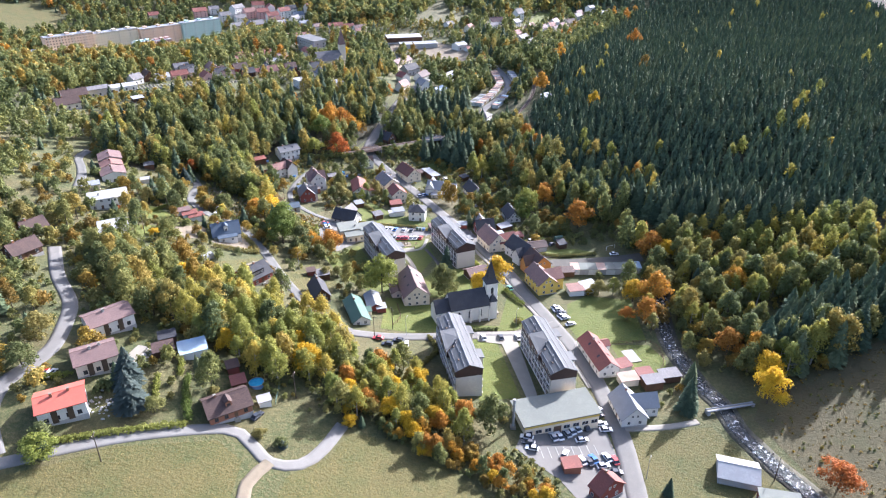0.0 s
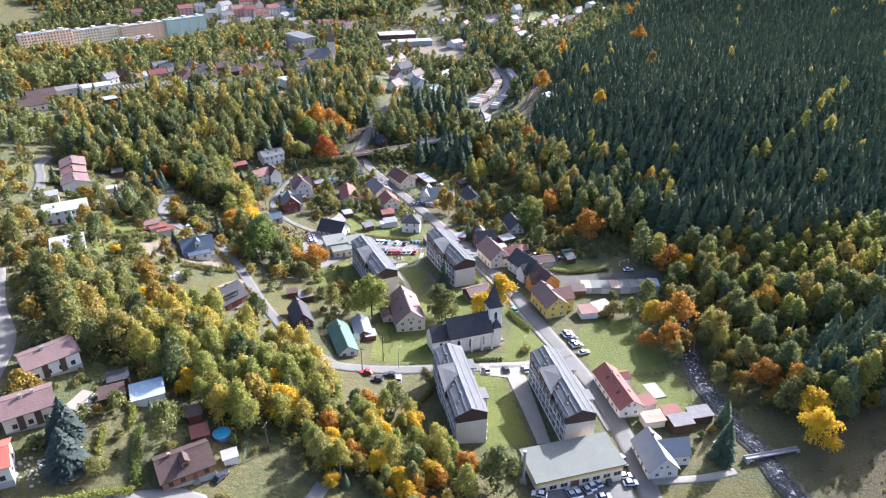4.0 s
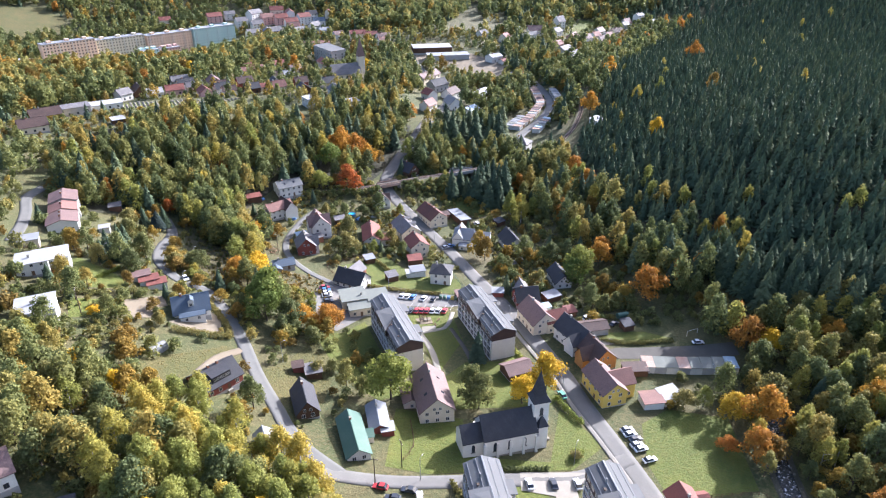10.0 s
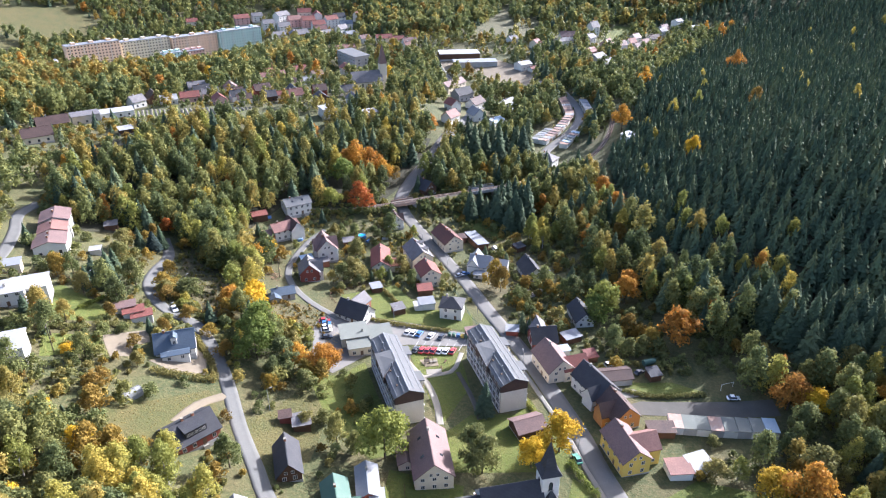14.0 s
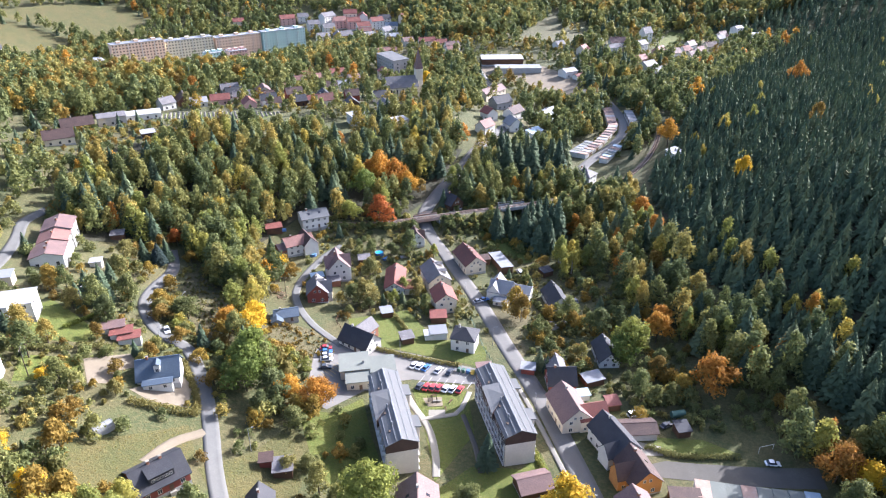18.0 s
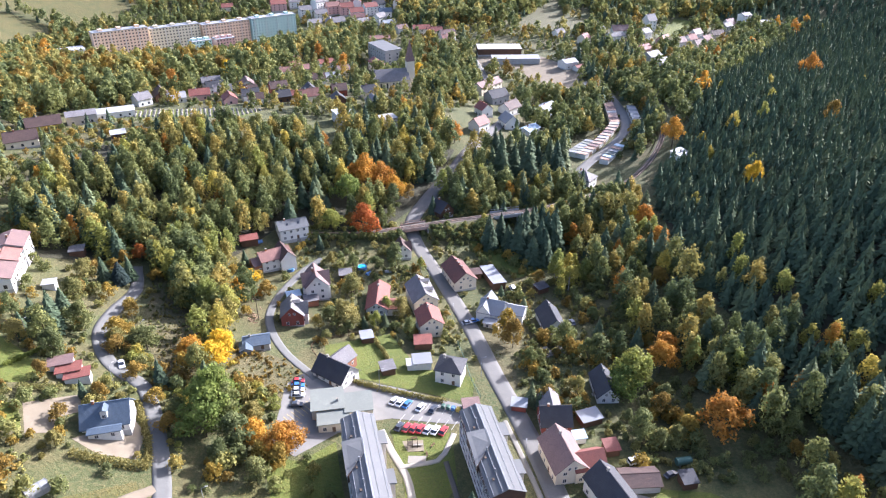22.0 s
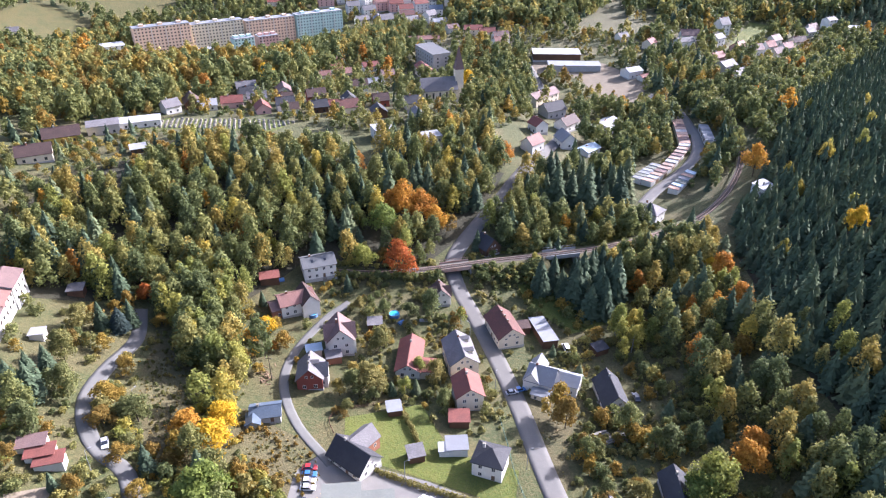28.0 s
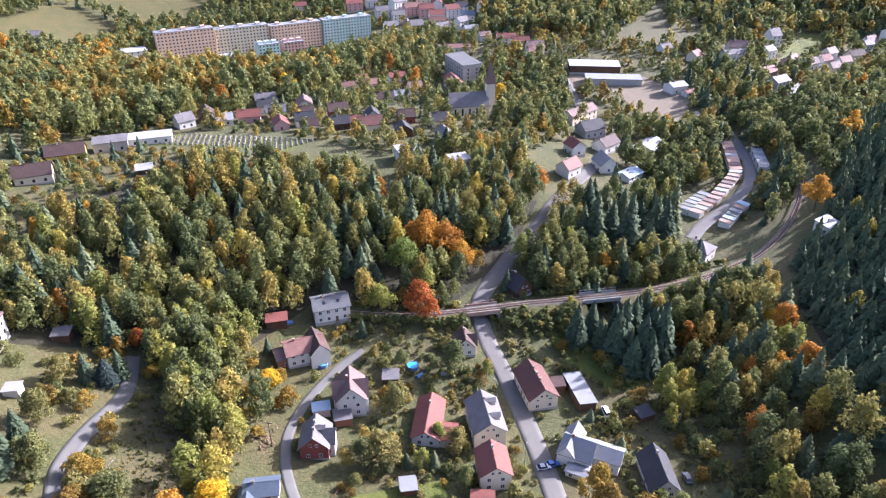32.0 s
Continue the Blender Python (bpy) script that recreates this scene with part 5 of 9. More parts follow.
def trunk_mesh(name, Ht, r, mat, limbs, seed):
    g = random.Random(seed)
    bm = bmesh.new()
    lean = (g.uniform(-0.3, 0.3), g.uniform(-0.3, 0.3))
    rod(bm, (0, 0, -0.5), (lean[0] * 0.5, lean[1] * 0.5, Ht * 0.45), r, r * 0.7, 7)
    rod(bm, (lean[0] * 0.5, lean[1] * 0.5, Ht * 0.45), (lean[0], lean[1], Ht * 0.85), r * 0.7, r * 0.2, 6)
    for i in range(limbs):
        t, z = g.uniform(0, 6.28), Ht * g.uniform(0.3, 0.6)
        d = Ht * g.uniform(0.15, 0.25)
        rod(bm, (lean[0] * 0.5, lean[1] * 0.5, z), (math.cos(t) * d, math.sin(t) * d, z + d * 0.8), r * 0.35, r * 0.1, 5)
    me = bpy.data.meshes.new(name)
    bm.to_mesh(me)
    bm.free()
    me.materials.append(mat)
    return me


KINDS = {}


def tree_kind(key, name, label, category, leaf, R, Ht, n, size, z0=0.25, shape=1.0, bark="bark", variants=3, spruce=False, seed=0):
    made = []
    for v in range(variants):
        sd = seed * 100 + v + 11
        q = spruce_arrays(sd, R, Ht, 30, 20) if spruce else crown_arrays(sd, R, Ht * (1 - z0 * 0.7), Ht * z0 * 0.7, n, size, 8 + v, shape)
        crown = quads_mesh("crown", q, M[leaf])
        trunk = trunk_mesh("trunk", Ht * (0.95 if spruce else 0.8), 0.02 * Ht, M[bark], 0 if spruce else 5, sd)
        made.append((crown, trunk))
    KINDS[key] = (name, label, category, made, R, Ht)


tree_kind("birch", "birch_tree", "yellow-green birch tree with pale trunk", "tree", "leaf_birch", 4.5, 13.5, 2300, 0.31, 0.08, 1.6, "birch_bark", 4, seed=1)
tree_kind("mixed", "broadleaf_tree", "green to yellow broadleaf tree in early autumn", "tree", "leaf_mixed", 5.0, 13.5, 2100, 0.366, 0.1, 1.2, variants=4, seed=2)
tree_kind("olive", "broadleaf_tree", "dull olive-green broadleaf tree", "tree", "leaf_olive", 5.0, 11, 2300, 0.383, 0.08, 1.1, variants=3, seed=3)
tree_kind("green", "broadleaf_tree", "fresh green broadleaf tree with dense crown", "tree", "leaf_green", 6.6, 13.2, 2744, 0.392, 0.15, 1.0, variants=2, seed=4)
tree_kind("yellow", "autumn_tree", "bright yellow autumn tree", "tree", "leaf_yellow", 5.7, 10.8, 2744, 0.357, 0.2, 1.1, variants=2, seed=5)
tree_kind("orange", "autumn_tree", "orange autumn tree with dense round crown", "tree", "leaf_orange", 6.0, 12.0, 2400, 0.392, 0.2, 1.1, variants=3, seed=6)
tree_kind("red", "autumn_tree", "red-orange maple tree in full autumn colour", "tree", "leaf_red", 6.6, 13.0, 2460, 0.409, 0.2, 1.1, variants=2, seed=7)
tree_kind("rust", "autumn_tree", "rust-brown autumn tree in garden or verge", "tree", "leaf_rust", 4.3, 8.5, 1280, 0.374, 0.05, 1.0, variants=2, seed=8)
tree_kind("spruce", "spruce_tree", "tall dark green spruce tree", "tree", "needle", 3.3, 14.5, 0, 0, spruce=True, variants=4, seed=9)
tree_kind("blue_spruce", "blue_spruce", "blue-grey spruce tree in a garden", "tree", "needle_blue", 4.0, 11, 0, 0, spruce=True, variants=1, seed=10)
tree_kind("bush", "bush", "rounded green bush in a garden", "bush", "leaf_olive", 1.7, 2.8, 240, 0.374, 0.05, 1.0, variants=3, seed=11)
tree_kind("bush_yellow", "bush", "yellow-orange bush in autumn colour", "bush", "leaf_rust", 1.9, 3.4, 260, 0.392, 0.05, 1.0, variants=2, seed=12)
_tree_rng = random.Random(5)


def tree(key, x, y, scale=1.0, tall=1.0, variant=None):
    name, label, category, made, R, Ht = KINDS[key]
    crown, trunk = made[_tree_rng.randrange(len(made)) if variant is None else variant]
    e = new(name, crown if category == "bush" else None)
    e.matrix_world = pose(x, y, height(x, y) - 0.1, _tree_rng.uniform(-2, 2), _tree_rng.uniform(-2, 2), _tree_rng.uniform(0, 360)) @ Matrix.Diagonal((scale, scale, scale * tall, 1))
    tagged(e, label, category, name.replace("_", " ") + "s of one look")
    for nm, me in (("trunk", trunk), ("crown", crown)) if category != "bush" else ():
        o = new(nm, me)
        o.parent = e
    return e


PLANTED = []          # places taken by single trees


def lone(key, x, y, scale=1.0, tall=1.0):
    PLANTED.append((x, y, KINDS[key][4] * scale))
    return tree(key, x, y, scale, tall)


def scatter(poly, spacing, seed, clear=1.0):
    """Loose grid of places inside an outline, away from roads, houses and single trees."""
    g = np.random.default_rng(seed)
    xs, ys = [p[0] for p in poly], [p[1] for p in poly]
    gx, gy = np.meshgrid(np.arange(min(xs), max(xs), spacing), np.arange(min(ys), max(ys), spacing * 0.87))
    gx[1::2] += spacing / 2
    gx = (gx + g.uniform(-0.42, 0.42, gx.shape) * spacing).reshape(-1)
    gy = (gy + g.uniform(-0.42, 0.42, gy.shape) * spacing).reshape(-1)
    ok = inside(gx, gy, poly)
    gx, gy = gx[ok], gy[ok]
    for cx, cy, r in CLEAR + PLANTED:
        far = (gx - cx) ** 2 + (gy - cy) ** 2 > (r * clear) ** 2
        gx, gy = gx[far], gy[far]
    for pl in CLEAR_POLY:
        ok = ~inside(gx, gy, pl)
        gx, gy = gx[ok], gy[ok]
    return gx, gy


FOREST = {
    "spruce": [spruce_arrays(500 + i, 3.0, 10.8, 10, 9) for i in range(8)],
    "spruce_tall": [spruce_arrays(510 + i, 3.1, 12.5, 21, 14) for i in range(5)],
    "spruce_far": [spruce_arrays(520 + i, 3.1, 10.4, 7, 8) for i in range(6)],
    "leaf": [crown_arrays(540 + i, 4.6, 14.0, -0.2, 900, 0.49, 9, 1.4) for i in range(8)],
    "bushy": [crown_arrays(550 + i, 4.0, 7.0, -0.6, 420, 0.5, 7, 0.9) for i in range(7)],
    "leaf_far": [crown_arrays(560 + i, 4.5, 12, -0.2, 240, 0.82, 8, 1.2) for i in range(6)],
    "leaf_dim": [crown_arrays(570 + i, 4.8, 11.5, 0.0, 110, 1.3, 6, 1.2) for i in range(5)],
    "tuft": [crown_arrays(590 + i, 0.75, 0.8, -0.1, 18, 0.32, 2, 1.0) for i in range(5)],
    "shrub": [crown_arrays(580 + i, 1.9, 3.2, -0.3, 72, 0.62, 4, 1.0) for i in range(5)],
}


def stand(name, key, gx, gy, mat, label, category, seed, scale=(0.75, 1.25), tone=(0.0, 1.0), sink=0.3):
    """Many trees in one mesh, for woods that nobody could count."""
    g = np.random.default_rng(seed)
    if len(gx) == 0:
        return None
    gz = heights(gx, gy)
    qs, ts = [], []
    for x, y, z in zip(gx, gy, gz):
        base = FOREST[key][g.integers(len(FOREST[key]))]
        a, s = g.uniform(0, 6.28), g.uniform(*scale)
        c, n = math.cos(a) * s, math.sin(a) * s
        st = s * g.uniform(0.85, 1.18)
        q = np.empty(base.shape, np.float32)
        q[..., 0] = base[..., 0] * c - base[..., 1] * n + x
        q[..., 1] = base[..., 0] * n + base[..., 1] * c + y
        q[..., 2] = base[..., 2] * st + z - sink
        qs.append(q)
        ts.append(np.full(base.shape[0] * base.shape[1], 0.001 + g.uniform(*tone), np.float32))
    me = quads_mesh(name, np.concatenate(qs), M[mat], np.concatenate(ts))
    return tagged(new(name, me), label, category, kind="stuff")




# ---------------------------------------------------------------- church
def church(x, y, heading):
    z = height(x, y)
    e = thing("church", x, y, z, heading, "white village church with dark slate roof and pointed tower", "church")
    for a in (-8, 0, 8):
        CLEAR.append((x + a, y + a * 0.3, 9))
    L, W, wall, rise = 15.5, 9.6, 7.2, 5.2
    bm = bmesh.new()
    prism(bm, [(-W / 2, -2), (W / 2, -2), (W / 2, wall), (0, wall + rise), (-W / 2, wall)], -L / 2, L / 2)
    nave = part("nave_wall", bm, M["white"], e)
    roof = part("nave_roof", roof_gable(L, W, wall, rise, 0.4), M["black_slate"], e)
    bm = bmesh.new()
    w2, l2 = 7.4, 6.0
    prism(bm, [(-w2 / 2, -2), (w2 / 2, -2), (w2 / 2, 6.4), (0, 6.4 + 3.6), (-w2 / 2, 6.4)], -L / 2 - l2, -L / 2 + 0.02)
    part("chancel_wall", bm, M["white"], e)
    bm = roof_gable(l2, w2, 6.4, 3.6, 0.35)
    bmesh.ops.translate(bm, verts=bm.verts, vec=(-L / 2 - l2 / 2 + 0.1, 0, 0))
    part("chancel_roof", bm, M["black_slate"], e)
    # tower
    tx, tw = L / 2 + 2.1, 4.6
    bm = bmesh.new()
    box(bm, tx - tw / 2, tx + tw / 2, -tw / 2, tw / 2, -2, 14.6, 0.05)
    tower = part("tower_wall", bm, M["white"], e)
    boxed("cornice", tx - tw / 2 - 0.25, tx + tw / 2 + 0.25, -tw / 2 - 0.25, tw / 2 + 0.25, 14.6, 15.0, M["frame"], tower)
    boxed("string_course", tx - tw / 2 - 0.12, tx + tw / 2 + 0.12, -tw / 2 - 0.12, tw / 2 + 0.12, 8.2, 8.5, M["frame"], tower)
    bm = bmesh.new()
    base = [bm.verts.new((tx + sx * 2.75, sy * 2.75, 15.0)) for sx, sy in ((-1, -1), (1, -1), (1, 1), (-1, 1))]
    mid = [bm.verts.new((tx + sx * 1.7, sy * 1.7, 16.6)) for sx, sy in ((-1, -1), (1, -1), (1, 1), (-1, 1))]
    tip = bm.verts.new((tx, 0, 24.6))
    bm.faces.new(base[::-1])
    for i in range(4):
        bm.faces.new((base[i], base[(i + 1) % 4], mid[(i + 1) % 4], mid[i]))
        bm.faces.new((mid[i], mid[(i + 1) % 4], tip))
    spire = part("spire", bm, M["black_slate"], e)
    bm = bmesh.new()
    rod(bm, (tx, 0, 24.3), (tx, 0, 26.0), 0.06)
    rod(bm, (tx - 0.45, 0, 25.4), (tx + 0.45, 0, 25.4), 0.05)
    part("cross", bm, M["frame_dark"], spire)
    # stair turret with a small hipped roof in front of the tower
    boxed("turret_wall", tx - 1.2, tx + 1.6, -tw / 2 - 1.8, -tw / 2 + 0.02, -2, 7.6, M["white"], e)
    bm = bmesh.new()
    q = [bm.verts.new(p) for p in ((tx - 1.5, -tw / 2 - 2.1, 7.6), (tx + 1.9, -tw / 2 - 2.1, 7.6), (tx + 1.9, -tw / 2, 7.6), (tx - 1.5, -tw / 2, 7.6), (tx + 0.2, -tw / 2, 10.6))]
    for f in ((3, 2, 1, 0), (0, 1, 4), (1, 2, 4), (2, 3, 4), (3, 0, 4)):
        bm.faces.new([q[i] for i in f])
    part("turret_roof", bm, M["black_slate"], e)

    def lancet(px, py, pz, w, h, side):
        bm = bmesh.new()
        pts = [(-w / 2, 0), (w / 2, 0), (w / 2, h * 0.75), (w * 0.3, h * 0.92), (0, h), (-w * 0.3, h * 0.92), (-w / 2, h * 0.75)]
        a = [bm.verts.new((u, 0.05, v)) for u, v in pts]
        b = [bm.verts.new((u, -0.05, v)) for u, v in pts]
        bm.faces.new(a)
        bm.faces.new(b[::-1])
        for i in range(len(pts)):
            bm.faces.new((a[i], b[i], b[(i + 1) % 7], a[(i + 1) % 7]))
        bmesh.ops.recalc_face_normals(bm, faces=bm.faces)
        o = part("window", bm, M["glass"], e, "tall pointed church window")
        o.matrix_local = pose(px, py, pz, 0, 0, side)
        sill = boxed("sill", -w / 2 - 0.2, w / 2 + 0.2, -0.02, 0.2, -0.2, 0, M["concrete"], o)
    for k in range(3):
        for sd, ang in ((-1, 180), (1, 0)):
            lancet(-4.6 + k * 4.4, sd * W / 2, 2.6, 1.1, 3.2, ang)
    lancet(-L / 2 - 3, -w2 / 2, 2.6, 1.0, 2.8, 180)
    lancet(-L / 2 - 3, w2 / 2, 2.6, 1.0, 2.8, 0)
    for px, py, ang in ((tx, -tw / 2, 180), (tx + tw / 2, 0, -90), (tx, tw / 2, 0), (tx - tw / 2, 0, 90)):
        lancet(px, py, 10.4, 1.1, 2.8, ang)
    for k in range(5):
        for sd in (-1, 1):
            boxed("buttress", -L / 2 + k * L / 4 - 0.35, -L / 2 + k * L / 4 + 0.35, sd * W / 2 - 0.02 if sd > 0 else -W / 2 - 0.6, W / 2 + 0.6 if sd > 0 else -W / 2 + 0.02, -2, 5.6, M["white"], nave)
    boxed("plinth", -L / 2 - 0.1, L / 2 + 0.1, -W / 2 - 0.12, W / 2 + 0.12, -2, 0.9, M["concrete"], nave, bevel=0)
    d = boxed("door", tx + tw / 2 - 0.02, tx + tw / 2 + 0.08, -0.9, 0.9, 0, 3.0, M["door"], e)
    boxed("door_step", tx + tw / 2, tx + tw / 2 + 1.4, -1.4, 1.4, -1.2, 0.05, M["concrete"], d)
    return e


church(9.2, 232.8, 17.5)


# ---------------------------------------------------------------- hall, annexe, garages
def hall(x, y, heading, L, W, wall):
    z = height(x, y)
    e = thing("commercial_hall", x, y, z, heading, "low cream hall with broad pale grey roof", "hall")
    for a in (-9, 0, 9):
        CLEAR.append((x + a, y + a * 0.3, W / 2 + 3))
    boxed("wall", -L / 2, L / 2, -W / 2, W / 2, -2, wall, M["sand"], e)
    bm = bmesh.new()
    prism(bm, [(-W / 2 - 0.6, wall), (W / 2 + 0.6, wall + 0.5), (W / 2 + 0.6, wall + 0.85), (-W / 2 - 0.6, wall + 0.35)], -L / 2 - 0.6, L / 2 + 0.6)
    part("roof", bm, M["roof_felt"], e, "pale grey felt roof")
    boxed("fascia_band", -L / 2 - 0.05, L / 2 + 0.05, -W / 2 - 0.06, -W / 2 + 0.02, wall - 1.3, wall - 0.5, M["yellow"], e, "ochre band under the eaves")
    for k in range(8):
        u = -L / 2 + (k + 0.5) * L / 8
        if k == 3:
            boxed("door", u - 1.3, u + 1.3, -W / 2 - 0.08, -W / 2 + 0.02, 0, 2.6, M["door"], e)
        else:
            window(e, u, -W / 2, 1.0, 180, 2.2, 1.5)
    for k in range(4):
        window(e, L / 2, -W / 2 + (k + 0.5) * W / 4, 1.2, -90, 1.6, 1.3)
    return e


hall(36.2, 172.8, 15, 25.5, 11.5, 4.8)


def chimney_stack(x, y, h):
    e = thing("chimney_stack", x, y, height(x, y), 0, "tall thin metal chimney beside the hall", "chimney")
    bm = bmesh.new()
    rod(bm, (0, 0, -0.5), (0, 0, h), 0.42, 0.38, 12)
    part("pipe", bm, M["grey_metal"], e)
    boxed("base", -0.9, 0.9, -0.9, 0.9, -0.8, 1.0, M["concrete"], e)
    bm = bmesh.new()
    rod(bm, (0, 0, h), (0, 0, h + 0.5), 0.5, 0.5, 12)
    part("cap", bm, M["white_metal"], e)


chimney_stack(22.0, 166.8, 11)
house(-47.5, 308.5, 20, 9.5, 9, 4.2, 0.3, "roof_felt", "cream", "cream low boiler house with flat grey-green roof", kind="flat", name="utility_building", category="building", chimneys=((0.9, 0.2),))
house(-38.0, 309.5, 20, 8.0, 8, 4.8, 0.3, "roof_felt", "cream", "cream low annexe with flat grey roof and yard gate", kind="flat", name="utility_building", category="building", chimneys=())
house(-43.5, 302.0, 20, 9.0, 5, 3.4, 0.3, "roof_felt", "cream", "low cream wing with flat grey roof", kind="flat", name="utility_building", category="building", chimneys=())


def garage_row(points, n, depth, h, roofs, walls, label, group):
    line = [Vector(p) for p in points]
    total = sum((b - a).length for a, b in zip(line, line[1:]))
    unit = total / n
    for k in range(n):
        s, d = (k + 0.5) * unit, 0
        for a, b in zip(line, line[1:]):
            l = (b - a).length
            if s <= d + l:
                p, t = a.lerp(b, (s - d) / l), (b - a).normalized()
                break
            d += l
        z = height(p.x, p.y)
        e = thing("garage", p.x, p.y, z, math.degrees(math.atan2(t.y, t.x)), label, "garage", group)
        CLEAR.append((p.x, p.y, depth / 2 + 2))
        boxed("wall", -unit / 2 + 0.01, unit / 2 - 0.01, -depth / 2, depth / 2, -1.2, h, M[walls[k % len(walls)]], e)
        bm = bmesh.new()
        prism(bm, [(-depth / 2 - 0.3, h + 0.002), (depth / 2 + 0.3, h + 0.25), (depth / 2 + 0.3, h + 0.4), (-depth / 2 - 0.3, h + 0.15)], -unit / 2 + 0.005, unit / 2 - 0.005)
        part("roof", bm, M[roofs[k % len(roofs)]], e)
        boxed("door", -unit / 2 + 0.4, unit / 2 - 0.4, depth / 2 - 0.03, depth / 2 + 0.06, 0, 2.2, M["door" if k % 2 else "grey_render"], e)


garage_row([(58.2, 275.9), (90.2, 275.4)], 8, 5.6, 2.8, ("rust_metal", "roof_felt", "roof_felt", "rust_metal", "roof_felt", "roof_felt", "roof_felt", "blue_metal"), ("white", "grey_render"), "garage unit with patched sheet roof in a row", "garages in the long row")
garage_row([(44.6, 623), (46, 612), (48, 584), (47, 578), (38.4, 556.3), (27.7, 536.7)], 21, 5.6, 2.6, ("rust_metal", "rust_metal", "mauve_tile", "rust_metal", "white_metal"), ("white", "cream"), "garage unit with faded red roof in a curved row", "garages along the yard")
garage_row([(33.3, 558.6), (22.4, 539.1)], 6, 5.6, 2.6, ("grey_metal", "roof_felt", "grey_metal"), ("white",), "garage unit with grey roof behind the curved row", "garages behind the curved row")
garage_row([(40.4, 528.3), (50.2, 548.2)], 6, 5.0, 2.5, ("rust_metal", "blue_metal", "roof_felt", "grey_metal"), ("white",), "low garage unit with grey roof across the yard", "garages across the yard")
garage_row([(61, 583), (58.8, 610)], 7, 5, 2.6, ("grey_metal", "white_metal"), ("white",), "small white garage unit beside the yard", "garages beside the yard")
ribbon("garage_road", [(27, 517), (32, 530), (41, 546), (49, 560), (54, 575), (55, 593), (52.5, 612), (49, 632), (43, 655), (28, 676)], 6.2, M["asphalt"], "grey asphalt service road along the garages", "road", 0.16)


# ---------------------------------------------------------------- far town
def slab_block(x, y, heading, L, floors, walls, label, W=12.0):
    z = height(x, y)
    e = thing("panel_block", x, y, z, heading, label, "apartment block", "long panel blocks")
    CLEAR.append((x, y, L / 2 + 2))
    h = floors * 2.85
    boxed("wall", -L / 2, L / 2, -W / 2, W / 2, -4, h, M[walls], e)
    boxed("roof", -L / 2 - 0.2, L / 2 + 0.2, -W / 2 - 0.2, W / 2 + 0.2, h + 0.01, h + 0.5, M["grey_metal"], e)
    for k in range(3):
        boxed("lift_house", -L / 3 + k * L / 3 - 2, -L / 3 + k * L / 3 + 2, -2, 2, h + 0.5, h + 2.4, M[walls], e)
    n = int(L / 3.0)
    for f in range(floors):
        for k in range(n):
            far_window(e, -L / 2 + (k + 0.5) * L / n, -W / 2, 1.1 + f * 2.85, 180, 1.35, 1.2)
        for k in range(2):
            far_window(e, L / 2, -W / 4 + k * W / 2, 1.1 + f * 2.85, -90, 1.35, 1.2)
    for k in range(n // 4):
        boxed("loggia_band", -L / 2 + (k * 4 + 1.0) * L / n - 0.2, -L / 2 + (k * 4 + 1.0) * L / n + 0.2, -W / 2 - 0.5, -W / 2 + 0.01, 0.5, h - 0.2, M["frame"], e, bevel=0)


_a, _b2 = Vector((-418, 739)), Vector((-279, 890))
_d = (_b2 - _a).normalized()
_n = Vector((-_d.y, _d.x))
_h = math.degrees(math.atan2(_d.y, _d.x))
for _k, (_c, _off) in enumerate((("peach", 0), ("sand", 3), ("peach", 0), ("mint", -3))):
    _p = _a + _d * (25.5 + _k * 51.3) + _n * (6 + _off)
    slab_block(_p.x, _p.y, _h, 50, 8, _c, {"peach": "long eight-storey panel block in faded peach", "sand": "long eight-storey panel block in pale sand", "mint": "long eight-storey panel block in pale mint green"}[_c])
_p = _a + _d * 88 - _n * 32
slab_block(_p.x, _p.y, _h, 19, 5, "mint", "five-storey block in pale mint green")
_p = _a + _d * 112 - _n * 30
slab_block(_p.x, _p.y, _h, 19, 5, "pink", "five-storey block in faded pink")
_p = _a + _d * 40 - _n * 28
house(_p.x, _p.y, _h, 40, 11, 4.5, 0.4, "white_metal", "white", "long white flat-roofed shop pavilion", kind="flat", name="pavilion", category="building", windows=2, chimneys=())
_p = _a - _d * 20 - _n * 4
house(_p.x, _p.y, _h, 20, 16, 8, 0.4, "white_metal", "white", "white cube-shaped civic building with flat roof", kind="flat", name="civic_building", category="building", windows=2, chimneys=())
house(-42, 742, 12, 36, 17, 5, 0.4, "white_metal", "timber", "brown supermarket hall with white flat roof", kind="flat", name="supermarket", category="building", windows=False, chimneys=())
house(-26, 719, 12, 38, 12, 4, 0.4, "grey_metal", "grey_render", "low grey store with white flat roof", kind="flat", name="store", category="building", windows=False, chimneys=())
house(-249, 458, 40, 16, 9, 4, 3.5, "brown_tile", "yellow", "yellow rendered town house with brown tiled roof", windows=2, chimneys=((0.3, 0.5),))
house(-240, 431, 40, 14, 9, 4, 3.5, "brown_tile", "cream", "cream rendered town house with brown tiled roof", windows=2, chimneys=((0.3, 0.5),))
house(-242, 478, 40, 15, 9, 5, 0.6, "grey_tile", "grey_render", "grey rendered town house with grey tiled roof", windows=2, chimneys=(), kind="flat")
house(-233, 495, 35, 20, 8, 3.5, 0.8, "white_metal", "white", "white rendered town house with white metal roof", windows=2, chimneys=(), kind="flat")
house(-236, 526, 60, 9, 8, 4.5, 3.2, "grey_tile", "white", "white rendered town house with grey tiled roof", windows=2, chimneys=((0.3, 0.5),))
house(-232, 541, -50, 11, 9, 4, 4, "brown_tile", "timber", "dark timber town house with brown tiled roof", windows=2, chimneys=((0.3, 0.5),))
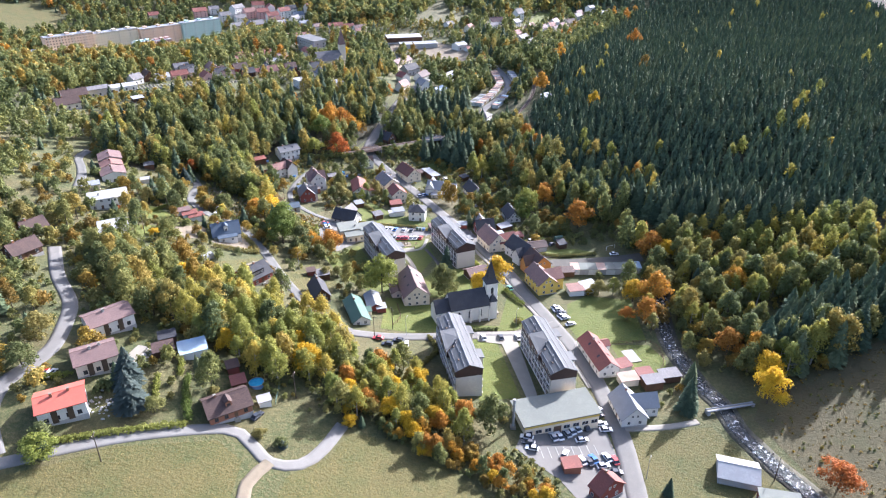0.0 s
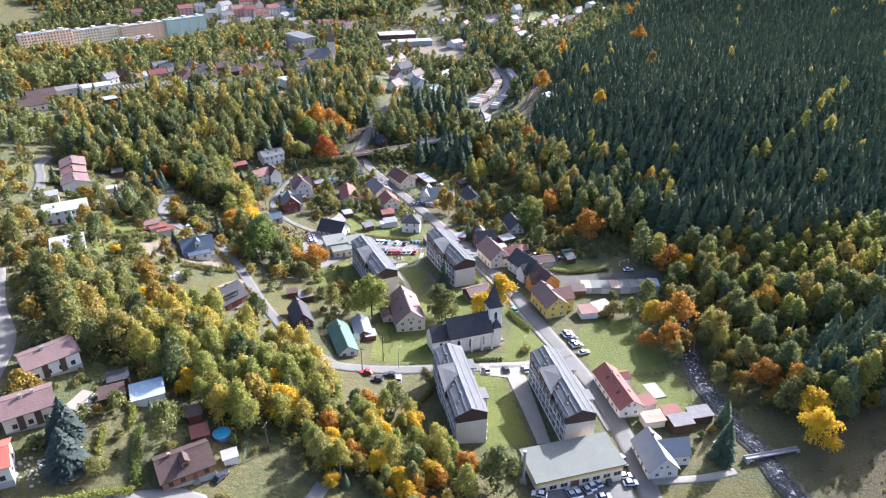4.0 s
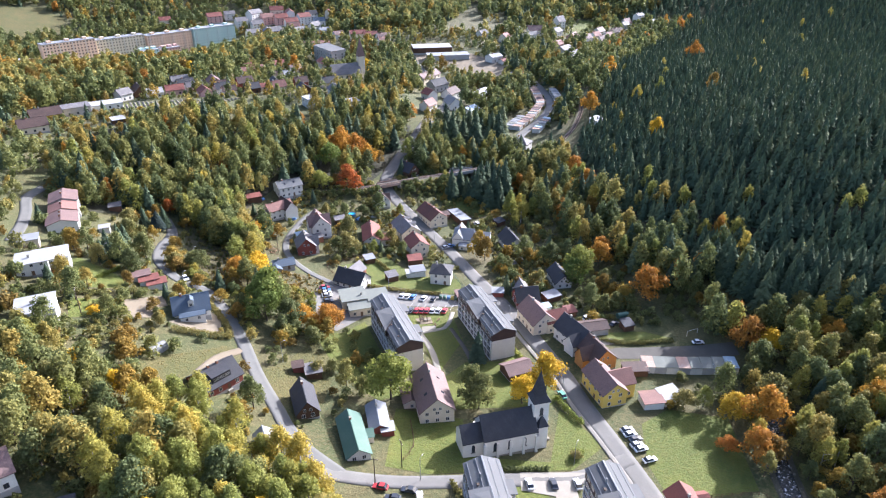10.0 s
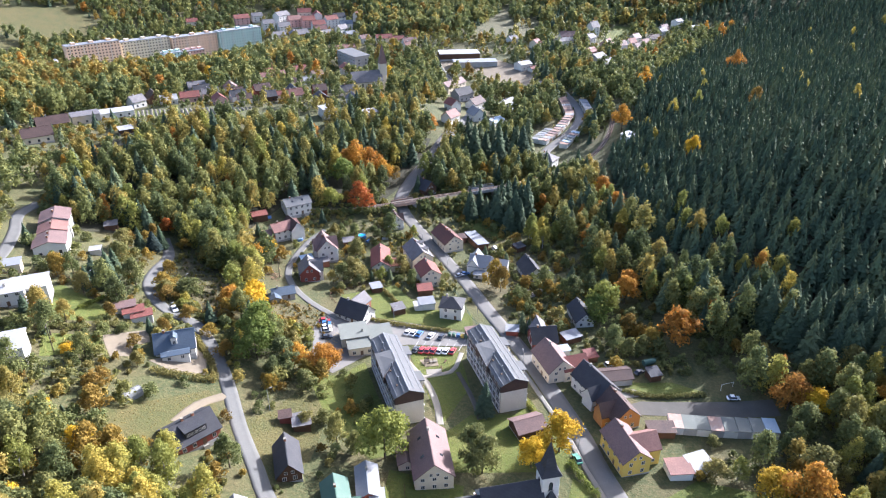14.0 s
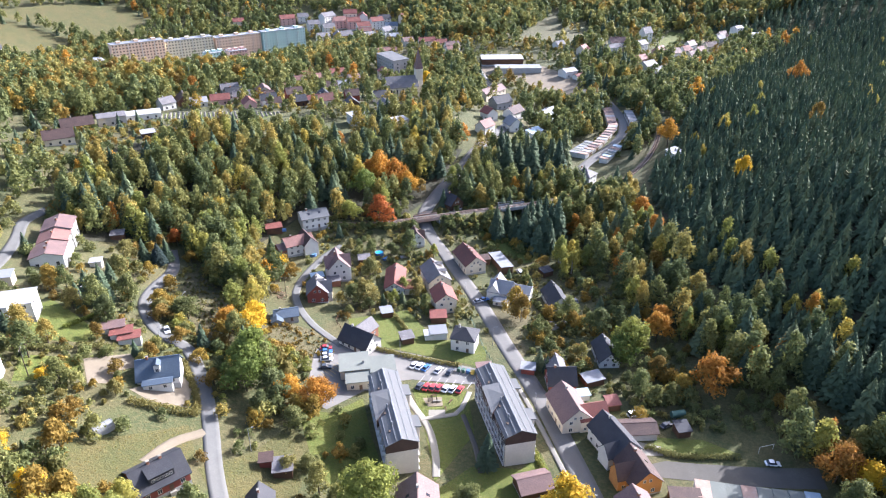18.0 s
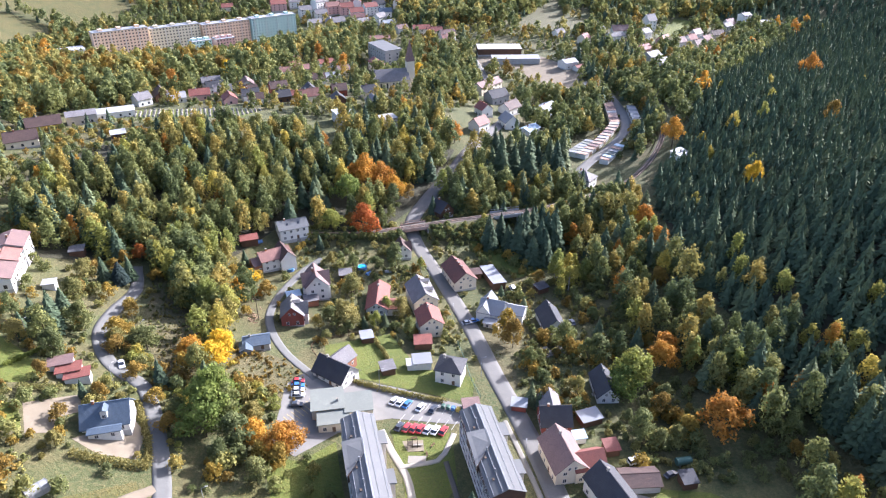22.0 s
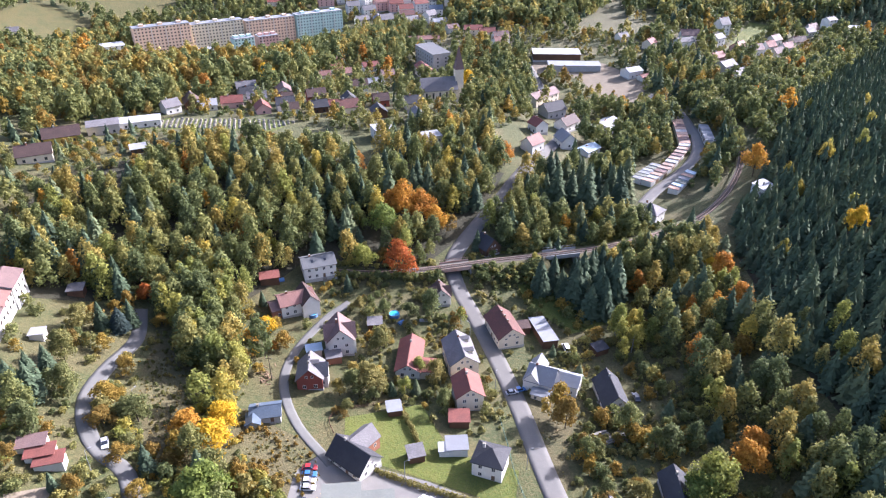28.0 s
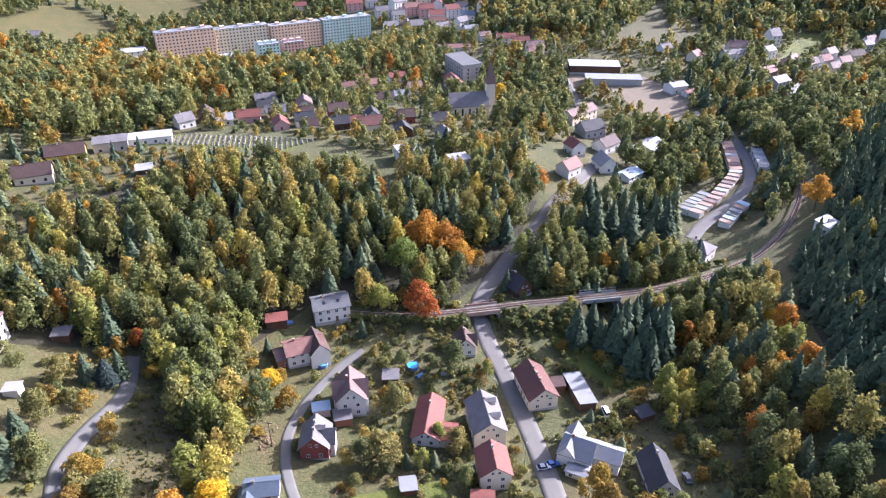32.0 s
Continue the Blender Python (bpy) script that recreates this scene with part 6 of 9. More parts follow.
house(-220, 538, 35, 10, 8, 3.5, 2.5, "white_metal", "white", "white rendered town house with white metal roof", windows=2, chimneys=((0.3, 0.5),))
house(-210, 548, 30, 12, 9, 4, 2.8, "red_tile", "pink", "pink rendered town house with red tiled roof", windows=2, chimneys=((0.3, 0.5),))
house(-222, 586, 35, 12, 9, 4.5, 3.2, "grey_tile", "grey_render", "grey rendered town house with grey tiled roof", windows=2, chimneys=((0.3, 0.5),))
house(-202, 563, 30, 11, 8, 4, 3, "grey_tile", "cream", "cream rendered town house with grey tiled roof", windows=2, chimneys=((0.3, 0.5),))
house(-185, 538, -55, 10, 8, 3.5, 3, "red_tile", "pink", "pink rendered town house with red tiled roof", windows=2, chimneys=((0.3, 0.5),))
house(-183, 562, 30, 9, 9, 4.5, 3, "brown_tile", "white", "white rendered town house with brown tiled roof", windows=2, chimneys=((0.3, 0.5),))
house(-168, 538, 30, 9, 7, 4, 2.6, "brown_tile", "white", "white rendered town house with brown tiled roof", windows=2, chimneys=((0.3, 0.5),))
house(-169, 575, 35, 11, 9, 5, 3.4, "brown_tile", "redbrown", "red-brown town house with brown tiled roof", windows=2, chimneys=((0.3, 0.5),))
house(-155, 548, 35, 9, 8, 4, 3, "black_slate", "timber", "dark timber town house with black slate roof", windows=2, chimneys=((0.3, 0.5),))
house(-144, 566, 120, 9, 8, 5, 3.4, "black_slate", "grey_render", "grey rendered town house with black slate roof", windows=2, chimneys=((0.3, 0.5),))
house(-152, 559, 30, 7, 6, 3, 2, "red_tile", "cream", "cream rendered town house with red tiled roof", windows=2, chimneys=((0.3, 0.5),))
house(-127, 573, 30, 9, 8, 4.5, 3.2, "brown_tile", "redbrown", "red-brown town house with brown tiled roof", windows=2, chimneys=((0.3, 0.5),))
house(-119, 547, 120, 9, 8, 4, 3, "black_slate", "timber", "dark timber town house with black slate roof", windows=2, chimneys=((0.3, 0.5),))
house(-107, 572, 30, 9, 9, 4.5, 3.4, "black_slate", "cream", "cream rendered town house with black slate roof", windows=2, chimneys=((0.3, 0.5),))
house(-97, 547, 120, 9, 8, 4.5, 3.2, "grey_tile", "white", "white rendered town house with grey tiled roof", windows=2, chimneys=((0.3, 0.5),))
house(-197, 651, 30, 9, 7, 3.5, 2.4, "pink_tile", "white", "white rendered town house with pink tiled roof", windows=2, chimneys=((0.3, 0.5),))
house(-200, 680, 35, 9, 7, 3.5, 2.4, "red_tile", "white", "white rendered town house with red tiled roof", windows=2, chimneys=((0.3, 0.5),))
house(-210, 709, 35, 9, 7, 3.5, 2.4, "pink_tile", "white", "white rendered town house with pink tiled roof", windows=2, chimneys=((0.3, 0.5),))
house(-195, 628, 30, 9, 7, 3.5, 2.2, "pink_tile", "cream", "cream rendered town house with pink tiled roof", windows=2, chimneys=((0.3, 0.5),))
house(-154, 665, 40, 9, 8, 4, 3, "mauve_tile", "cream", "cream rendered town house with faded mauve tiled roof", windows=2, chimneys=((0.3, 0.5),))
house(-154, 640, 30, 10, 8, 3.5, 2.4, "grey_metal", "white", "white rendered town house with grey metal roof", windows=2, chimneys=((0.3, 0.5),))
house(-239, 948, 30, 15.0, 10.8, 9.5, 4.0, "red_tile", "pink", "pink rendered town house with red tiled roof", windows=2, chimneys=((0.3, 0.5),))
house(-222, 930, 30, 15.0, 10.8, 9.5, 4.0, "red_tile", "white", "white rendered town house with red tiled roof", windows=2, chimneys=((0.3, 0.5),))
house(-235, 903, 40, 13.8, 10.8, 8.1, 4.6, "grey_tile", "yellow", "yellow rendered town house with grey tiled roof", windows=2, chimneys=((0.3, 0.5),))
house(-262, 903, 40, 13.8, 10.8, 8.1, 3.4, "grey_tile", "cream", "cream rendered town house with grey tiled roof", windows=2, chimneys=((0.3, 0.5),))
house(-210, 944, 40, 15.0, 10.8, 9.5, 4.0, "red_tile", "white", "white rendered town house with red tiled roof", windows=2, chimneys=((0.3, 0.5),))
house(-287, 942, 35, 13.8, 10.8, 8.1, 4.0, "grey_tile", "white", "white rendered town house with grey tiled roof", windows=2, chimneys=((0.3, 0.5),))
house(-265, 933, 35, 13.8, 10.8, 8.1, 4.0, "grey_tile", "white", "white rendered town house with grey tiled roof", windows=2, chimneys=((0.3, 0.5),))
house(-257, 951, 35, 15.0, 10.8, 9.5, 4.0, "pink_tile", "pink", "pink rendered town house with pink tiled roof", windows=2, chimneys=((0.3, 0.5),))
house(-188, 904, 60, 12.5, 9.6, 8.1, 4.0, "grey_tile", "white", "white rendered town house with grey tiled roof", windows=2, chimneys=((0.3, 0.5),))
house(-203, 889, 50, 13.8, 9.6, 8.1, 4.0, "grey_tile", "cream", "cream rendered town house with grey tiled roof", windows=2, chimneys=((0.3, 0.5),))
house(-171, 877, 40, 14, 9, 6, 3, "grey_metal", "white", "white rendered town house with grey metal roof", windows=2, chimneys=((0.3, 0.5),))
house(-149, 841, 40, 11, 8, 5, 3, "mauve_tile", "white", "white rendered town house with faded mauve tiled roof", windows=2, chimneys=((0.3, 0.5),))
house(-124, 817, 20, 16, 10, 6, 3, "red_tile", "cream", "cream rendered town house with red tiled roof", windows=2, chimneys=((0.3, 0.5),))
house(-109, 805, 20, 14, 9, 5, 3, "red_tile", "cream", "cream rendered town house with red tiled roof", windows=2, chimneys=((0.3, 0.5),))
house(-91, 768, 30, 10, 9, 6, 3, "pink_tile", "white", "white rendered town house with pink tiled roof", windows=2, chimneys=((0.3, 0.5),))
house(-39, 637, 60, 24, 9, 6, 3, "mauve_tile", "cream", "cream rendered town house with faded mauve tiled roof", windows=2, chimneys=((0.3, 0.5),))
house(-30, 615, 45, 14, 10, 5, 4, "black_slate", "grey_render", "grey rendered town house with black slate roof", windows=2, chimneys=((0.3, 0.5),))
house(-19, 597, 60, 13, 9, 4.5, 3.5, "brown_tile", "white", "white rendered town house with brown tiled roof", windows=2, chimneys=((0.3, 0.5),))
house(4, 609, 65, 16, 12, 4, 2.4, "white_metal", "white", "white rendered town house with white metal roof", windows=2, chimneys=((0.3, 0.5),))
house(-17, 569, -60, 11, 9, 4.5, 4, "grey_metal", "white", "white rendered town house with grey metal roof", windows=2, chimneys=((0.3, 0.5),))
house(-34, 578, -50, 9, 8, 5, 3, "red_tile", "white", "white rendered town house with red tiled roof", windows=2, chimneys=((0.3, 0.5),))
house(-33, 548, 60, 10, 8, 5, 3.5, "pink_tile", "white", "white rendered town house with pink tiled roof", windows=2, chimneys=((0.3, 0.5),))
house(-4, 567, 60, 12, 8, 3, 1.5, "blue_metal", "white", "white rendered town house with pale blue metal roof", windows=2, chimneys=((0.3, 0.5),))
house(16, 710, 40, 12, 10, 5, 2, "white_metal", "white", "white rendered town house with white metal roof", windows=2, chimneys=((0.3, 0.5),))
house(25, 704, 40, 8, 6, 3, 1.5, "red_tile", "white", "white rendered town house with red tiled roof", windows=2, chimneys=((0.3, 0.5),))
house(6, 795, 40, 9, 8, 4, 2.6, "grey_tile", "white", "white rendered town house with grey tiled roof", windows=2, chimneys=((0.3, 0.5),))
house(28, 780, 60, 9, 8, 5, 3, "red_tile", "cream", "cream rendered town house with red tiled roof", windows=2, chimneys=((0.3, 0.5),))
house(41, 820, 40, 9, 7, 3.5, 2, "white_metal", "white", "white rendered town house with white metal roof", windows=2, chimneys=((0.3, 0.5),))
house(55, 794, 30, 14, 9, 5, 2.5, "grey_tile", "white", "white rendered town house with grey tiled roof", windows=2, chimneys=((0.3, 0.5),))
house(81, 807, 50, 10, 9, 7, 3, "grey_tile", "white", "white rendered town house with grey tiled roof", windows=2, chimneys=((0.3, 0.5),))
house(77, 757, 50, 12, 9, 5, 3, "red_tile", "pink", "pink rendered town house with red tiled roof", windows=2, chimneys=((0.3, 0.5),))
house(81, 731, 50, 14, 10, 6, 3, "grey_tile", "grey_render", "grey rendered town house with grey tiled roof", windows=2, chimneys=((0.3, 0.5),))
house(86, 708, 50, 13, 10, 6, 3, "grey_tile", "grey_render", "grey rendered town house with grey tiled roof", windows=2, chimneys=((0.3, 0.5),))
house(110, 792, 40, 9, 8, 5, 3.5, "mauve_tile", "white", "white rendered town house with faded mauve tiled roof", windows=2, chimneys=((0.3, 0.5),))
house(121, 806, 40, 9, 8, 5, 3.5, "red_tile", "white", "white rendered town house with red tiled roof", windows=2, chimneys=((0.3, 0.5),))
house(124, 786, 40, 9, 8, 5, 3.5, "mauve_tile", "cream", "cream rendered town house with faded mauve tiled roof", windows=2, chimneys=((0.3, 0.5),))
house(134, 806, 40, 10, 8, 5, 3.5, "pink_tile", "white", "white rendered town house with pink tiled roof", windows=2, chimneys=((0.3, 0.5),))
house(160, 862, 40, 9, 8, 4, 3, "grey_tile", "white", "white rendered town house with grey tiled roof", windows=2, chimneys=((0.3, 0.5),))
house(179, 881, 40, 10, 8, 8, 2, "grey_tile", "white", "white rendered town house with grey tiled roof", windows=2, chimneys=((0.3, 0.5),))
house(198, 876, 10, 12, 8, 3, 0.5, "white_metal", "white", "white rendered town house with white metal roof", windows=2, chimneys=(), kind="flat")
house(-205, 455, 40, 7, 6, 2.6, 0.6, "white_metal", "timber", "dark timber town house with white metal roof", windows=2, chimneys=(), kind="flat")
house(-514, 706, 40, 9, 8, 4, 3, "grey_tile", "white", "white rendered town house with grey tiled roof", windows=2, chimneys=((0.3, 0.5),))
house(-323, 951, 35, 17.5, 10.8, 8.1, 3.9, "red_tile", "pink", "pink rendered town house with red tiled roof", windows=2, chimneys=((0.3, 0.5),))
house(-374, 925, 30, 12.5, 9.6, 6.8, 3.4, "red_tile", "cream", "cream rendered town house with red tiled roof", windows=2, chimneys=((0.3, 0.5),))
house(-308, 964, 30, 12.5, 9.6, 6.8, 3.4, "grey_tile", "white", "white rendered town house with grey tiled roof", windows=2, chimneys=((0.3, 0.5),))



def town_church(x, y, heading):
    e = thing("town_church", x, y, height(x, y), heading, "brown stone town church with slender spire", "church")
    CLEAR.append((x, y, 14))
    bm = bmesh.new()
    prism(bm, [(-6, -3), (6, -3), (6, 8), (0, 14), (-6, 8)], -11, 11)
    part("nave_wall", bm, M["cream"], e)
    part("nave_roof", roof_gable(22, 12, 8, 6.4), M["grey_tile"], e)
    boxed("tower_wall", 10.5, 15.5, -2.5, 2.5, -3, 19, M["cream"], e)
    bm = bmesh.new()
    q = [bm.verts.new((13 + sx * 2.8, sy * 2.8, 19)) for sx, sy in ((-1, -1), (1, -1), (1, 1), (-1, 1))]
    t = bm.verts.new((13, 0, 33))
    bm.faces.new(q[::-1])
    for i in range(4):
        bm.faces.new((q[i], q[(i + 1) % 4], t))
    part("spire", bm, M["mauve_tile"], e)
    for k in range(5):
        far_window(e, -8.5 + k * 4.2, -6, 2.5, 180, 1.1, 4.0)


town_church(-100, 604, 28)
for _x, _y, _hd, _l, _w, _e2, _r, _rf, _wl, _lb in (
    (-276, 962, 60, 18, 11, 10, 4, "grey_tile", "white", "tall white rendered town house with grey tiled roof"),
    (-250, 972, 20, 16, 11, 10, 4, "red_tile", "cream", "tall cream rendered town house with red tiled roof"),
    (-232, 964, 110, 15, 11, 9, 4, "red_tile", "white", "tall white rendered town house with red tiled roof"),
    (-203, 955, 30, 14, 10, 8, 4, "black_slate", "white", "white rendered town house with black slate roof"),
    (-188, 928, 20, 14, 10, 7, 3.5, "blue_slate", "white", "white rendered town house with blue slate roof"),
    (-178, 958, 50, 13, 10, 7, 3.5, "red_tile", "cream", "cream rendered town house with red tiled roof"),
    (-216, 915, 20, 15, 10, 8, 3.5, "pink_tile", "white", "white rendered town house with pink tiled roof"),
    (-245, 905, 110, 14, 10, 8, 4, "grey_tile", "yellow", "yellow rendered town house with grey tiled roof"),
    (-167, 803, 25, 30, 9, 4, 2.2, "pink_tile", "white", "low white rendered terrace with pink tiled roof"),
    (-92, 776, 30, 13, 10, 7, 4, "mauve_tile", "white", "white rendered town house with mauve tiled roof"),
    (-128, 676, -58, 30, 9, 6, 2.6, "red_tile", "cream", "cream rendered row house with red tiled roof"),
    (60, 815, 15, 15, 9, 5, 4, "mauve_tile", "white", "white rendered town house with mauve tiled roof"),
    (88, 846, 40, 10, 9, 9, 5, "grey_tile", "white", "tall white rendered town house with grey gables"),
    (96, 790, 60, 13, 9, 6, 3.5, "red_tile", "pink", "pink rendered town house with red tiled roof"),
    (128, 828, 50, 11, 8, 5, 3.5, "mauve_tile", "white", "white rendered town house with mauve tiled roof"),
    (146, 828, 30, 12, 8, 5, 3.5, "brown_tile", "cream", "cream rendered town house with brown tiled roof"),
    (163, 868, 45, 11, 8, 4, 4.5, "mauve_tile", "white", "white rendered chalet with steep mauve roof"),
    (-176, 690, 35, 12, 9, 4, 2.6, "red_tile", "white", "white rendered villa with red tiled roof"),
    (-186, 662, 35, 11, 9, 4, 2.6, "pink_tile", "cream", "cream rendered villa with pink tiled roof"),
    (-160, 622, 30, 12, 8, 4.5, 3, "brown_tile", "white", "white rendered town house with brown tiled roof"),
    (-212, 572, 35, 11, 8, 4.5, 3.2, "black_slate", "white", "white rendered town house with black slate roof"),
    (-196, 586, 120, 12, 9, 4.5, 3.4, "mauve_tile", "grey_render", "grey rendered town house with mauve tiled roof"),
    (-176, 548, 35, 10, 8, 4.5, 3.2, "black_slate", "white", "white rendered town house with black slate roof"),
    (-138, 548, 35, 12, 9, 5, 3.4, "brown_red", "cream", "cream rendered town house with dark red roof")):
    house(_x, _y, _hd, _l, _w, _e2, _r, _rf, _wl, _lb, windows=2, chimneys=((0.3, 0.5),), plinth=False)
house(-133, 712, -52, 36, 14, 13, 0.5, "block_metal", "grey_render", "long grey three-storey school with flat roof", kind="flat", name="school", category="building", windows=2, chimneys=())


# ---------------------------------------------------------------- railway
RAIL = [(-100, 412), (-80, 419), (-65, 425), (-49, 433), (-35, 441), (-19, 449), (-2, 457.5), (12, 466), (29, 479), (44, 495), (57, 510), (68, 532), (75, 562), (76, 605), (70, 650), (66, 700)]


def rail_level(p):
    return max(1.0, height(p.x, p.y) + 0.2)


def embankment(name, pts, label, spread=1.6):
    """Grassy bank and ballast bed on top of it, swept along the line."""
    line = smooth_line(pts, 2.0)
    rings = {"bank": [], "bed": []}
    for i, p in enumerate(line):
        d = (line[min(i + 1, len(line) - 1)] - line[max(i - 1, 0)]).normalized()
        n = Vector((-d.y, d.x))
        top = rail_level(p)
        drop = max(0.3, top - height(p.x, p.y))
        for s in (-1, 1):
            for off, z in ((3.0 + drop * spread, None), (3.0 + drop * spread * 0.45, top - 0.25 - drop * 0.35), (2.5, top - 0.25))[::-s]:
                q = p + n * s * off
                rings["bank"].append((q.x, q.y, height(q.x, q.y) - 0.3 if z is None else z))
        for off, dz in ((-2.3, -0.4), (-1.7, 0.03), (1.7, 0.03), (2.3, -0.4)):
            q = p + n * off
            rings["bed"].append((q.x, q.y, top + dz))
        CLEAR.append((p.x, p.y, 3.2))
    for kind, k, mat, lab, cat in (("bank", 6, "ground", "rough grassy railway bank", "embankment"), ("bed", 4, "ballast", label, "railway")):
        quads = [(i * k + c, (i + 1) * k + c, (i + 1) * k + c + 1, i * k + c + 1) for i in range(len(line) - 1) for c in range(k - 1)]
        tagged(new(name + "_" + kind, numpy_mesh(name, np.array(rings[kind]), np.array(quads), M[mat])), lab, cat, kind="structure")


embankment("railway_west", [q for q in RAIL[:3]] + [(-52.5, 431.2)], "brown railway ballast west of the underpass")
embankment("railway_middle", [(-43.0, 436.3), (-35, 441), (-19, 449), (-13, 452)], "brown railway ballast beside gardens")
embankment("railway_east", [(-1, 458), (12, 466), (29, 479), (44, 495), (57, 510), (68, 532), (75, 562), (76, 605), (70, 650), (66, 700)], "curved railway bed with brown ballast")


def rail_bridge(a, b, mat, label):
    a, b = Vector(a), Vector(b)
    m = (a + b) / 2
    L = (b - a).length + 1.5
    z = rail_level(m)
    e = thing("rail_bridge", m.x, m.y, z, math.degrees(math.atan2(b.y - a.y, b.x - a.x)), label, "bridge")
    boxed("deck", -L / 2, L / 2, -2.7, 2.7, -0.9, -0.02, M["concrete"], e)
    for s in (-1, 1):
        boxed("girder", -L / 2, L / 2, s * 2.7 - 0.15, s * 2.7 + 0.15, -1.0, 0.7, M[mat], e)
        boxed("abutment", s * (L / 2) - 0.8, s * (L / 2) + 0.8, -3.2, 3.2, -8, -0.9, M["grey_render"], e)
        for k in range(int(L / 1.6)):
            boxed("rail_post", -L / 2 + 0.8 + k * 1.6 - 0.05, -L / 2 + 0.8 + k * 1.6 + 0.05, s * 2.75 - 0.05, s * 2.75 + 0.05, 0.7, 1.6, M[mat], e, bevel=0)
        boxed("handrail", -L / 2, L / 2, s * 2.75 - 0.05, s * 2.75 + 0.05, 1.55, 1.65, M[mat], e, bevel=0)


rail_bridge((-52.5, 431.2), (-43.0, 436.3), "rust_metal", "rusty steel railway bridge over the road")
rail_bridge((-13, 452), (-1, 458), "white_metal", "pale steel railway bridge over the stream")


def rails():
    line = smooth_line(RAIL, 2.0)
    for s in (-0.72, 0.72):
        co, quads = [], []
        for i, p in enumerate(line):
            d = (line[min(i + 1, len(line) - 1)] - line[max(i - 1, 0)]).normalized()
            n = Vector((-d.y, d.x))
            for off, dz in ((-0.08, 0.08), (-0.08, 0.32), (0.08, 0.32), (0.08, 0.08)):
                q = p + n * (s + off)
                co.append((q.x, q.y, rail_level(p) + dz))
        for i in range(len(line) - 1):
            for k in range(3):
                quads.append((i * 4 + k, i * 4 + k + 4, i * 4 + k + 5, i * 4 + k + 1))
        tagged(new("rail", numpy_mesh("rail", np.array(co), np.array(quads), M["rust_metal"])), "rusty brown steel railway rail", "railway", kind="structure")
    co, quads = [], []
    fine = smooth_line(RAIL, 0.8)
    for i, p in enumerate(fine[:-1]):
        d = (fine[i + 1] - p).normalized()
        n = Vector((-d.y, d.x))
        z = rail_level(p)
        b = len(co)
        for u, v in ((-0.14, -1.3), (0.14, -1.3), (0.14, 1.3), (-0.14, 1.3)):
            q = p + d * u + n * v
            co += [(q.x, q.y, z + 0.03), (q.x, q.y, z + 0.16)]
        quads += [(b + 1, b + 3, b + 5, b + 7), (b, b + 2, b + 3, b + 1), (b + 2, b + 4, b + 5, b + 3), (b + 4, b + 6, b + 7, b + 5), (b + 6, b, b + 1, b + 7)]
    tagged(new("sleepers", numpy_mesh("sleepers", np.array(co), np.array(quads), M["bark"])), "dark wooden railway sleepers in ballast", "railway", kind="stuff")


rails()

# ---------------------------------------------------------------- cars
for _n, _c in (("white", (0.72, 0.72, 0.72)), ("silver", (0.42, 0.43, 0.45)), ("red", (0.42, 0.03, 0.03)), ("blue", (0.05, 0.16, 0.40)), ("dark", (0.04, 0.045, 0.055)), ("green", (0.10, 0.30, 0.20))):
    M["car_" + _n], _nt, _b = material("car_" + _n, 0.28, 0.1)
    _b.inputs["Base Color"].default_value = (*_c, 1)
    _b.inputs["Coat Weight"].default_value = 0.6
M["tyre"] = plain("tyre_rubber", (0.03, 0.03, 0.03), (0.02, 0.02, 0.02), 0.9)
CARS = {}


